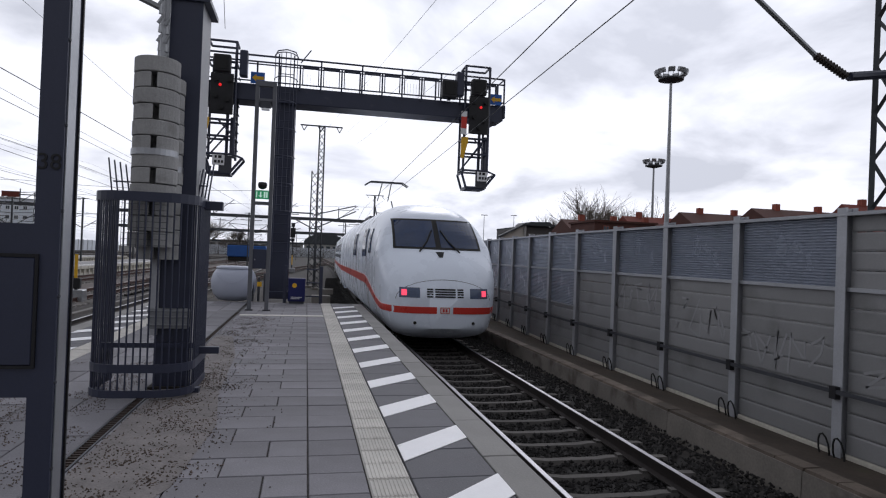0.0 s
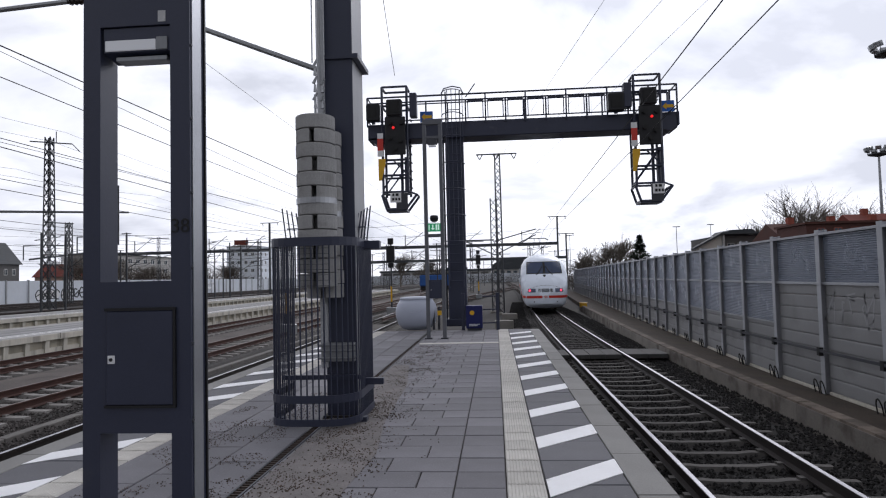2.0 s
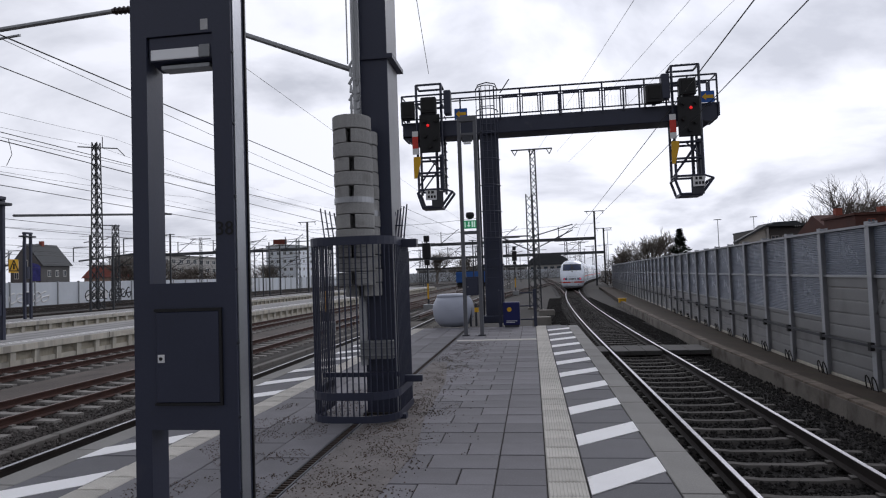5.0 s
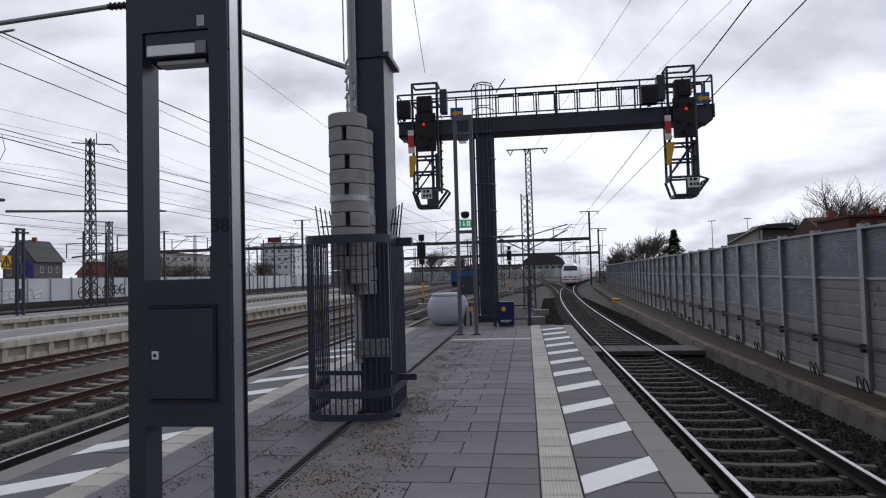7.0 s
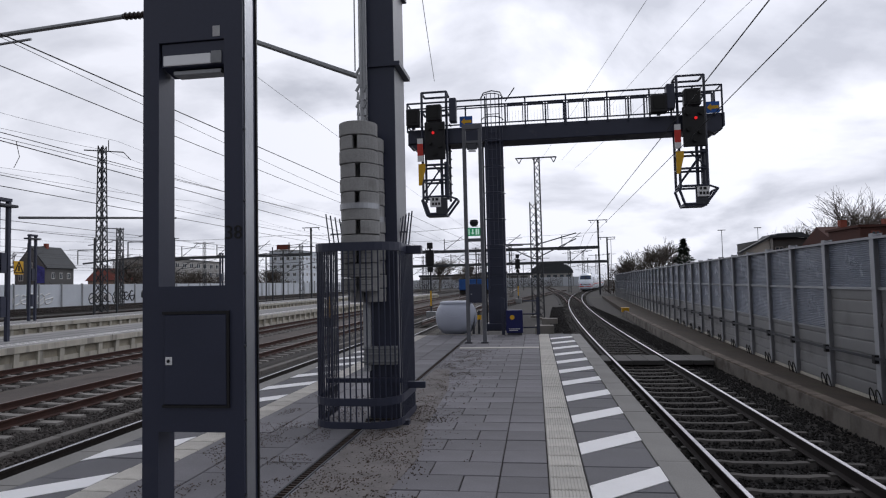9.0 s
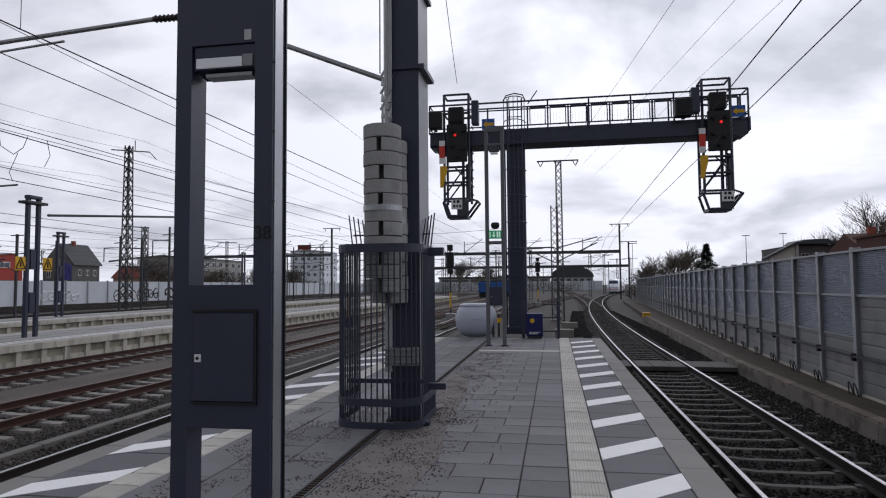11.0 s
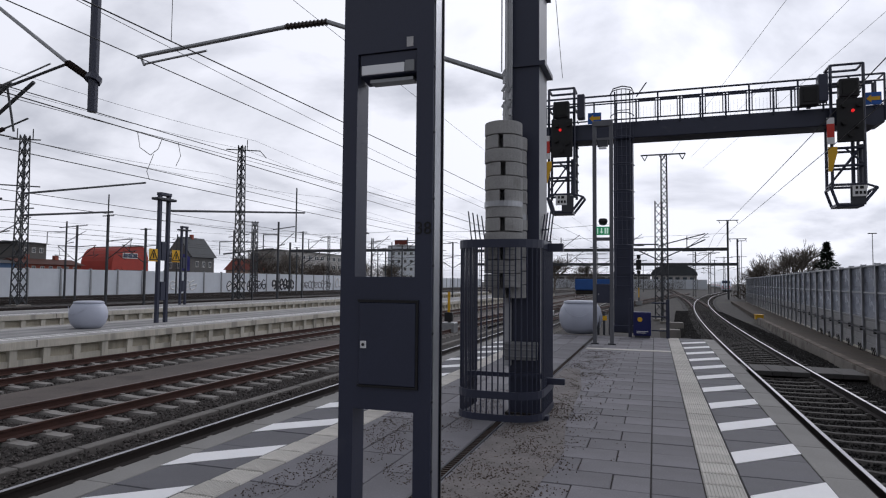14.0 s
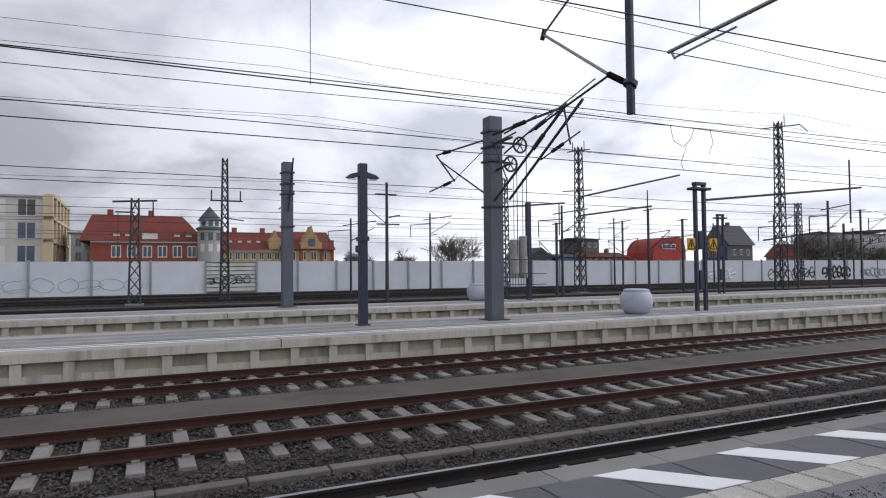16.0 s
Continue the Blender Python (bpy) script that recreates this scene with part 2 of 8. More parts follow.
M_TAIL = glow_mat("red_tail_light", (1.0, 0.08, 0.14), 1.0)
M_LAMP = glow_mat("white_lamp_glass", (0.95, 0.97, 1.0), 0.12)
M_TILE_RED = mat("red_clay_roof", (0.17, 0.042, 0.03), 0.85, 0, 0.25, 0.6, 12, 0.3)
M_TILE_BROWN = mat("brown_clay_roof", (0.085, 0.036, 0.028), 0.85, 0, 0.25, 0.6, 12, 0.3)
M_SLATE = mat("dark_slate_roof", (0.05, 0.055, 0.06), 0.7, 0, 0.2, 1, 12, 0.2)
M_BRICK = mat("red_brick_facade", (0.27, 0.075, 0.05), 0.85, 0, 0.2, 0.5, 14, 0.2)
M_BRICK_Y = mat("yellow_brick_facade", (0.45, 0.31, 0.15), 0.85, 0, 0.2, 0.5, 14, 0.2)
M_PLASTER = mat("pale_plaster", (0.58, 0.55, 0.49), 0.85, 0, 0.1, 0.5, 12, 0.1)
M_PLASTER_G = mat("grey_plaster", (0.40, 0.39, 0.37), 0.85, 0, 0.12, 0.5, 12, 0.1)
M_PLASTER_W = mat("white_plaster", (0.76, 0.80, 0.85), 0.85, 0, 0.08, 0.5, 12, 0.1)
M_PLASTER_DK = mat("dark_render", (0.12, 0.115, 0.11), 0.85, 0, 0.15, 0.5, 12, 0.1)
M_WINDOW = mat("house_window_glass", (0.05, 0.065, 0.08), 0.12, 0, 0.3, 2, 10, 0, spec=0.7)
M_FRAME_W = mat("white_window_frame", (0.68, 0.67, 0.64), 0.6, 0, 0.06, 3, 20, 0)
M_BARK = mat("bare_branches", (0.165, 0.145, 0.125), 0.9, 0, 0.3, 2, 20, 0)
M_FIR = mat("fir_needles", (0.022, 0.035, 0.022), 0.9, 0, 0.35, 1, 20, 0, island=0.3)
M_HEDGE = mat("bare_shrub", (0.06, 0.047, 0.038), 0.95, 0, 0.35, 0.8, 8, 0.3, island=0.3)
M_REDTARP = mat("red_curved_cladding", (0.38, 0.045, 0.03), 0.6, 0, 0.15, 0.6, 10, 0.05)
M_BLUECAR = mat("blue_wagon_paint", (0.03, 0.11, 0.36), 0.5, 0, 0.15, 0.8, 10, 0)


# ---- mesh helpers ----
def mesh_ob(name, bm, material, smooth=False):
    me = bpy.data.meshes.new(name)
    bmesh.ops.recalc_face_normals(bm, faces=bm.faces)
    bm.to_mesh(me)
    bm.free()
    me.materials.append(material)
    if smooth:
        me.shade_smooth()
    return new(name, me)


def part(name, bm, material, parent, label="", smooth=False):
    ob = mesh_ob(name, bm, material, smooth)
    ob.parent = parent
    if label:
        tagged(ob, label)
    return ob


def empty(name, x=0, y=0, z=0, rz=0):
    ob = new(name)
    ob.matrix_basis = pose(x, y, z, 0, 0, rz)
    ob.empty_display_size = 0.2
    return ob


def add_box(bm, x0, y0, z0, x1, y1, z1, bevel=0.0):
    vs = [bm.verts.new(p) for p in ((x0, y0, z0), (x1, y0, z0), (x1, y1, z0), (x0, y1, z0), (x0, y0, z1), (x1, y0, z1), (x1, y1, z1), (x0, y1, z1))]
    fs = [bm.faces.new([vs[i] for i in f]) for f in ((3, 2, 1, 0), (4, 5, 6, 7), (0, 1, 5, 4), (1, 2, 6, 5), (2, 3, 7, 6), (3, 0, 4, 7))]
    if bevel:
        es = {e for f in fs for e in f.edges}
        bmesh.ops.bevel(bm, geom=list(es), offset=bevel, segments=1, affect="EDGES")
    return bm


def box(x0, y0, z0, x1, y1, z1, bevel=0.0):
    return add_box(bmesh.new(), x0, y0, z0, x1, y1, z1, bevel)


def add_tube(bm, a, b, r, r2=None, n=6, cap=True):
    a, b = Vector(a), Vector(b)
    r2 = r if r2 is None else r2
    d = b - a
    q = d.to_track_quat("Z", "Y")
    ring = []
    for p, rr in ((a, r), (b, r2)):
        ring.append([bm.verts.new(p + q @ Vector((rr * math.cos(2 * math.pi * i / n + math.pi / n), rr * math.sin(2 * math.pi * i / n + math.pi / n), 0))) for i in range(n)])
    for i in range(n):
        j = (i + 1) % n
        bm.faces.new((ring[0][i], ring[0][j], ring[1][j], ring[1][i]))
    if cap:
        bm.faces.new(ring[0][::-1])
        bm.faces.new(ring[1])
    return bm


def tube(a, b, r, r2=None, n=6):
    return add_tube(bmesh.new(), a, b, r, r2, n)


def add_poly(bm, pts, r, n=6):
    """One bent tube through all the points."""
    pts = [Vector(p) for p in pts]
    last = None
    for i, p in enumerate(pts):
        d = (pts[min(i + 1, len(pts) - 1)] - pts[max(i - 1, 0)])
        q = d.to_track_quat("Z", "Y")
        ring = [bm.verts.new(p + q @ Vector((r * math.cos(2 * math.pi * k / n), r * math.sin(2 * math.pi * k / n), 0))) for k in range(n)]
        if last:
            o = min(range(n), key=lambda s: sum((ring[(k + s) % n].co - last[k].co).length for k in range(n)))
            ring = ring[o:] + ring[:o]
            for k in range(n):
                j = (k + 1) % n
                bm.faces.new((last[k], last[j], ring[j], ring[k]))
        else:
            bm.faces.new(ring[::-1])
        last = ring
    bm.faces.new(last)
    return bm


def add_lathe(bm, prof, n=24, c=(0, 0)):
    """Turns a list of (radius, z) round the upright axis at c."""
    rings = [[bm.verts.new((c[0] + r * math.cos(2 * math.pi * i / n), c[1] + r * math.sin(2 * math.pi * i / n), z)) for i in range(n)] for r, z in prof]
    for a, b in zip(rings, rings[1:]):
        for i in range(n):
            j = (i + 1) % n
            bm.faces.new((a[i], a[j], b[j], b[i]))
    bm.faces.new(rings[0][::-1])
    bm.faces.new(rings[-1])
    return bm


def prism(bm, pts, axis, lo, hi):
    """A flat outline pushed along an axis (0 x, 1 y, 2 z); the outline gives the two other coordinates in order."""
    def full(p, v):
        q = list(p)
        q.insert(axis, v)
        return q
    a = [bm.verts.new(full(p, lo)) for p in pts]
    b = [bm.verts.new(full(p, hi)) for p in pts]
    n = len(pts)
    for i in range(n):
        j = (i + 1) % n
        bm.faces.new((a[i], a[j], b[j], b[i]))
    bm.faces.new(a[::-1])
    bm.faces.new(b)
    return bm


def text_ob(name, body, size, m, material, parent, depth=0.002):
    cu = bpy.data.curves.new(name, "FONT")
    cu.body, cu.size, cu.extrude, cu.align_x, cu.align_y = body, size, depth, "CENTER", "CENTER"
    ob = new(name, cu)
    ob.data.materials.append(material)
    ob.parent = parent
    ob.matrix_basis = m
    return ob

# ---- ground, tracks, platforms ----
ZR = -0.82          # top of rail
ZB = -1.02          # ballast
ZL = -0.27          # the low platforms


def xc(y):
    """Centre line of the curving main track."""
    return 3.0 + max(0.0, y - 21.0) ** 2 / 1780.0 - max(0.0, y - 150.0) ** 2 / 1300.0


def ground():
    bm = bmesh.new()
    xs = [-2500, -600, -200, -90, -60, -40, -20, -4, 8, 40, 200, 2500]
    ys = [-1500, -200, -40, 0, 40, 90, 160, 300, 800, 4000]
    g = [[bm.verts.new((x, y, ZB - 0.08)) for x in xs] for y in ys]
    for i in range(len(ys) - 1):
        for j in range(len(xs) - 1):
            bm.faces.new((g[i][j], g[i][j + 1], g[i + 1][j + 1], g[i + 1][j]))
    tagged(mesh_ob("ground", bm, M_GROUND), "wide gravel and soil ground of the railway yard", "ground", kind="structure")


ground()


def heading(f, y):
    return math.atan2(f(y + 0.5) - f(y - 0.5), 1.0)


def sweep(bm, f, off, prof, y0, y1, step):
    """Pushes an outline of (x, z) along the line f at an offset."""
    n = max(1, int(round((y1 - y0) / step)))
    last = None
    for i in range(n + 1):
        y = y0 + (y1 - y0) * i / n
        a = heading(f, y)
        ring = [bm.verts.new((f(y) + (off + px) * math.cos(a), y - (off + px) * math.sin(a), pz)) for px, pz in prof]
        if last:
            for k in range(len(prof)):
                j = (k + 1) % len(prof)
                bm.faces.new((last[k], last[j], ring[j], ring[k]))
        else:
            bm.faces.new(ring[::-1])
        last = ring
    bm.faces.new(last)
    return bm


RAIL_PROF = [(-0.07, ZR - 0.172), (0.07, ZR - 0.172), (0.07, ZR - 0.155), (0.012, ZR - 0.13), (0.012, ZR - 0.045), (0.035, ZR - 0.035), (0.035, ZR - 0.004), (-0.035, ZR - 0.004), (-0.035, ZR - 0.035), (-0.012, ZR - 0.045), (-0.012, ZR - 0.13), (-0.07, ZR - 0.155)]
HEAD_PROF = [(-0.030, ZR - 0.003), (0.030, ZR - 0.003), (0.026, ZR), (-0.026, ZR)]


def sleeper_mesh(tw=0.10):
    bm = bmesh.new()
    prof = [(-1.3, 0.155), (-0.5, 0.175), (-0.35, 0.158), (0.35, 0.158), (0.5, 0.175), (1.3, 0.155)]
    rows = []
    for x, h in prof:
        z = ZR - 0.172 - 0.175 + h
        rows.append([bm.verts.new(p) for p in ((x, -0.15, ZR - 0.37), (x, -tw, z), (x, tw, z), (x, 0.15, ZR - 0.37))])
    for a, b in zip(rows, rows[1:]):
        for i in range(3):
            bm.faces.new((a[i], a[i + 1], b[i + 1], b[i]))
    bm.faces.new(rows[0][::-1])
    bm.faces.new(rows[-1])
    # fastenings
    for sx in (-0.753, 0.753):
        for d in (-0.11, 0.11):
            add_box(bm, sx + d - 0.035, -0.05, ZR - 0.20, sx + d + 0.035, 0.05, ZR - 0.145)
    me = bpy.data.meshes.new("sleeper")
    bmesh.ops.recalc_face_normals(bm, faces=bm.faces)
    bm.to_mesh(me)
    bm.free()
    return me


def join_copies(name, src, places, material, parent):
    """Many copies of one mesh joined into one part."""
    v = np.array([x.co for x in src.vertices])
    f = [tuple(p.vertices) for p in src.polygons]
    vs, fs = [], []
    for x, y, a in places:
        c, s = math.cos(a), math.sin(a)
        w = v.copy()
        w[:, 0], w[:, 1] = x + c * v[:, 0] + s * v[:, 1], y - s * v[:, 0] + c * v[:, 1]
        k = len(vs) * len(v)
        vs.append(w)
        fs += [tuple(i + k for i in p) for p in f]
    me = bpy.data.meshes.new(name)
    me.from_pydata(np.concatenate(vs).tolist(), [], fs)
    me.materials.append(material)
    ob = new(name, me)
    ob.parent = parent
    return tagged(ob, kind="stuff")


def railway(f, y0, y1, near, label, sl_mat, sl_rest, step=3.0, bed=M_BALLAST_BED, rail_mat=M_RAIL, head_mat=M_RAILDULL, tw=0.10):
    tr = empty("railway_track")
    tagged(tr, label, "railway track", "railway tracks", "structure")
    for side in (-0.753, 0.753):
        r = part("rail", sweep(bmesh.new(), f, side, RAIL_PROF, y0, y1, step), rail_mat, tr)
        part("rail_head", sweep(bmesh.new(), f, side, HEAD_PROF, y0, y1, step), head_mat, r, "worn running surface")
    if bed:
        bm = sweep(bmesh.new(), f, 0, [(-2.3, ZB - 0.3), (2.3, ZB - 0.3), (1.6, ZB - 0.045), (-1.6, ZB - 0.045)], y0, y1, step)
        part("ballast_bed", bm, bed, tr)
    src = sleeper_mesh(tw)
    src.materials.append(sl_mat)
    rest = []
    n = int((y1 - y0) / 0.6)
    for i in range(n):
        y = y0 + 0.3 + i * 0.6
        a = heading(f, y)
        if near[0] <= y <= near[1]:
            ob = new("sleeper", src)
            ob.matrix_basis = pose(f(y), y, 0, 0, 0, -math.degrees(a) + random.uniform(-0.4, 0.4))
            ob.parent = tr
        else:
            rest.append((f(y), y, a))
    if rest:
        join_copies("far_sleepers", src, rest, sl_rest, tr)
    return tr


TA, TB, TC = -6.2, -10.4, -15.15


def line_at(x):
    return lambda y: x


def branch(x0, y0, r, x_end):
    """A track that leaves to the side from x0 at y0 and runs straight again."""
    def f(y):
        if y < y0:
            return x0
        d = y - y0
        s = 1 if x_end > x0 else -1
        k = 0.11 * r
        v = d * d / (2 * r) if d < k else k * k / (2 * r) + (d - k) * 0.11
        return x0 + s * v
    return f


def straight_on(y):
    """The turnout leg that eases out of the main curve and runs straight."""
    d = min(y - 58.0, 50.6)
    return xc(58.0) + 0.0416 * d - d * d / 2432.0


M_DK_REST = mat("dirty_sleeper_rest", (0.05, 0.045, 0.04), 0.85, 0, 0.25, 3, 40, 0.3, island=0.14)
railway(xc, -14, 330, (2, 60), "main track with dark sleepers curving past the noise barrier", M_SLEEPER_DK, M_DK_REST, bed=M_BED_DK, rail_mat=M_RAIL_DK, head_mat=M_RAILTOP, tw=0.055)
railway(line_at(TA), -30, 190, (-2, 30), "track beside the platform with pale sleepers", M_SLEEPER, M_SLEEPER_J, rail_mat=M_RAIL_DK, head_mat=M_RAILTOP)
railway(line_at(TB), -60, 200, (-12, 40), "rusty track with pale concrete sleepers", M_SLEEPER, M_SLEEPER_J)
railway(line_at(TC), -60, 200, (-12, 40), "rusty track along the low platform", M_SLEEPER, M_SLEEPER_J)
for X, LEN in ((-23.1, 200), (-26.6, 200), (-36.5, 230), (-41.0, 230), (-46.0, 230), (-57.0, 230), (-61.5, 230), (-70.0, 230)):
    railway(line_at(X), -70, LEN, (1, 0), "distant yard track with dark rails on oily ballast", M_SLEEPER_DK, M_DK_REST, 12.0, bed=M_BED_DK, rail_mat=M_RAIL_DK)
railway(straight_on, 70, 288, (1, 0), "track that leaves the turnout across the yard", M_SLEEPER_DK, M_DK_REST, bed=M_BED_DK)
railway(branch(TA, 34, 380, -90), 36, 260, (1, 0), "track crossing the yard from a turnout", M_SLEEPER_DK, M_DK_REST)
railway(branch(TA, 25, 380, 40), 38, 165, (1, 0), "track slanting across towards the main line", M_SLEEPER_DK, M_DK_REST)
railway(branch(TB, 30, 380, 40), 34, 75, (1, 0), "short connecting track between yard tracks", M_SLEEPER_DK, M_DK_REST)


def stones(name, n, x0, x1, y0, y1, z, size, material, label, keep=None, seed=1):
    """Loose stones as one heap of small crushed shapes."""
    rng = np.random.default_rng(seed)
    base = np.array([(1, 0, 0), (-1, 0, 0), (0, 1, 0), (0, -1, 0), (0, 0, 1), (0, 0, -1)], float)
    tri = np.array([(0, 2, 4), (2, 1, 4), (1, 3, 4), (3, 0, 4), (2, 0, 5), (1, 2, 5), (3, 1, 5), (0, 3, 5)])
    px, py = rng.uniform(x0, x1, n), rng.uniform(y0, y1, n)
    if keep is not None:
        ok = np.array([keep(a, b) for a, b in zip(px, py)])
        px, py = px[ok], py[ok]
        n = len(px)
    r = rng.uniform(0.5, 1.0, (n, 1, 1)) * size
    v = base[None] * r * rng.uniform(0.6, 1.2, (n, 6, 1)) + rng.normal(0, size * 0.12, (n, 6, 3))
    a = rng.uniform(0, 6.28, n)
    c, s = np.cos(a)[:, None], np.sin(a)[:, None]
    x, y = v[:, :, 0] * c - v[:, :, 1] * s, v[:, :, 0] * s + v[:, :, 1] * c
    zz = v[:, :, 2] * 0.8 + z + rng.uniform(-0.3, 0.5, n)[:, None] * size
    P = np.stack([x + px[:, None], y + py[:, None], zz], -1).reshape(-1, 3)
    F = (tri[None] + (np.arange(n) * 6)[:, None, None]).reshape(-1, 3)
    me = bpy.data.meshes.new(name)
    me.from_pydata(P.tolist(), [], F.tolist())
    me.materials.append(material)
    return tagged(new(name, me), label, "gravel", kind="stuff")


def off_sleepers(x, y, c, phase, gap=0.15):
    return abs(x - c) > 1.34 or abs((y - phase + 0.3) % 0.6 - 0.3) > gap


stones("ballast_stones", 34000, 1.35, 5.2, 3.0, 32.0, ZB - 0.012, 0.036, M_BALLAST_DK, "dark crushed ballast between and beside the rails", lambda x, y: off_sleepers(x, y, 3.0, 0.1, 0.075), 3)
stones("ballast_stones", 26000, 0.6, 5.4, 32.0, 62.0, ZB - 0.012, 0.048, M_BALLAST_DK, "dark crushed ballast further along the main track", lambda x, y: abs(x - xc(y)) < 2.3 and (abs(x - xc(y)) > 1.34 or abs((y - 0.1 + 0.3) % 0.6 - 0.3) > 0.075), 13)
stones("ballast_stones", 46000, -13.2, -4.4, -5.0, 16.0, ZB - 0.025, 0.040, M_BALLAST, "grey crushed ballast round the sleepers", lambda x, y: not (-8.28 < x < -8.08 or -13.6 < x < -11.9) and off_sleepers(x, y, TA, 0.3) and off_sleepers(x, y, TB, 0.3), 4)
stones("ballast_stones", 9000, -16.8, -13.6, -6.0, 16.0, ZB - 0.025, 0.04, M_BALLAST, "brownish ballast along the low platform", lambda x, y: off_sleepers(x, y, TC, 0.3), 5)


def strip(name, label, x0, x1, y0, y1, z0, z1, material, cat):
    return tagged(mesh_ob(name, box(x0, y0, z0, x1, y1, z1, 0.01), material), label, cat, kind="structure")


strip("service_path", "pale gravel service path between two tracks", -13.4, -11.95, -60, 120, ZB - 0.2, ZB + 0.03, M_PATH, "path")
# cable trough: a row of concrete covers
trough = empty("cable_trough", -8.18, 0, ZB)
tagged(trough, "grey concrete cable trough with flat covers in the ballast", "cable trough", kind="structure")
cover = bpy.data.meshes.new("cover")
_b = box(-0.10, -0.49, -0.1, 0.10, 0.49, 0.035, 0.012)
_b.to_mesh(cover)
_b.free()
cover.materials.append(mat("trough_concrete", (0.145, 0.135, 0.125), 0.85, 0, 0.2, 3, 50, 0.2, rand=0.12))
for i in range(60):
    c = new("cover", cover)
    c.parent = trough
    c.matrix_basis = pose(random.uniform(-0.006, 0.006), -14 + i * 1.0, random.uniform(-0.006, 0.006), 0, 0, random.uniform(-0.4, 0.4))

# --- the main platform ---
PX0, PX1, PY0, PY1 = -4.25, 1.28, -14.0, 18.7
platform = empty("platform")
tagged(platform, "grey paved railway platform with white hatched edges", "platform", kind="structure")
b = bmesh.new()
add_box(b, PX0 + 0.12, PY0, ZB - 0.3, PX1 - 0.12, PY1, -0.16)
add_box(b, PX0, PY0, -0.16, PX1, PY1, -0.045)
part("platform_body", b, M_CONC, platform)
part("joint_bed", box(PX0 + 0.01, PY0 + 0.01, -0.045, PX1 - 0.01, PY1 - 0.01, -0.012), M_JOINT, platform)
SLABS = {}


def slab_mesh(kind, w, l, material):
    key = (kind, round(w, 3), round(l, 3))
    if key in SLABS:
        return SLABS[key]
    bm = bmesh.new()
    g = 0.0055
    x, y = w / 2 - g, l / 2 - g
    lo = [bm.verts.new(p) for p in ((-x, -y, -0.04), (x, -y, -0.04), (x, y, -0.04), (-x, y, -0.04))]
    mi = [bm.verts.new(p) for p in ((-x, -y, -0.005), (x, -y, -0.005), (x, y, -0.005), (-x, y, -0.005))]
    c = 0.005
    hi = [bm.verts.new(p) for p in ((-x + c, -y + c, 0), (x - c, -y + c, 0), (x - c, y - c, 0), (-x + c, y - c, 0))]
    for a, d in ((lo, mi), (mi, hi)):
        for i in range(4):
            j = (i + 1) % 4
            bm.faces.new((a[i], a[j], d[j], d[i]))
    bm.faces.new(hi)
    if kind == "tactile_slab":
        n = 11
        for i in range(n):
            u = -x + (i + 0.5) * 2 * x / n
            r = [bm.verts.new(p) for p in ((u - 0.007, -y + c, 0.0005), (u + 0.007, -y + c, 0.0005), (u + 0.004, -y + c, 0.006), (u - 0.004, -y + c, 0.006))]
            s = [bm.verts.new((p.co.x, y - c, p.co.z)) for p in r]
            for k in range(4):
                m = (k + 1) % 4
                bm.faces.new((r[k], r[m], s[m], s[k]))
    me = bpy.data.meshes.new(kind)
    bmesh.ops.recalc_face_normals(bm, faces=bm.faces)
    bm.to_mesh(me)
    bm.free()
    me.materials.append(material)
    SLABS[key] = me
    return me


REST = {}


def lay(kind, x0, x1, length, shift, material, y0=PY0, y1=PY1, near=(0.5, 19.0)):
    y = y0
    first = True
    while y < y1 - 0.02:
        l = min(length * (shift if first and shift else 1.0), y1 - y)
        first = False
        me = slab_mesh(kind, x1 - x0, l, material)
        cy = y + l / 2
        if near[0] < cy < near[1]:
            ob = new(kind, me)
            ob.parent = platform
            ob.matrix_basis = pose((x0 + x1) / 2, cy, random.uniform(-0.0025, 0.0025), random.uniform(-0.12, 0.12), random.uniform(-0.12, 0.12), 0)
        else:
            REST.setdefault((kind, round(x1 - x0, 3), round(l, 3)), []).append(((x0 + x1) / 2, cy, 0))
        y += l


def bond(x0, x1, k):
    me = slab_mesh("paver", x1 - x0, 0.375, M_PAVER)
    for i in range(int((PY1 - PY0) / 0.375)):
        if i % 2 != k:
            continue
        cy = PY0 + 0.1875 + i * 0.375
        if 2.5 < cy < 18.9:
            ob = new("paver", me)
            ob.parent = platform
            ob.matrix_basis = pose((x0 + x1) / 2, cy, random.uniform(-0.0025, 0.0025), random.uniform(-0.12, 0.12), random.uniform(-0.12, 0.12), 0)
        else:
            REST.setdefault(("paver", round(x1 - x0, 3), 0.375), []).append(((x0 + x1) / 2, cy, 0))


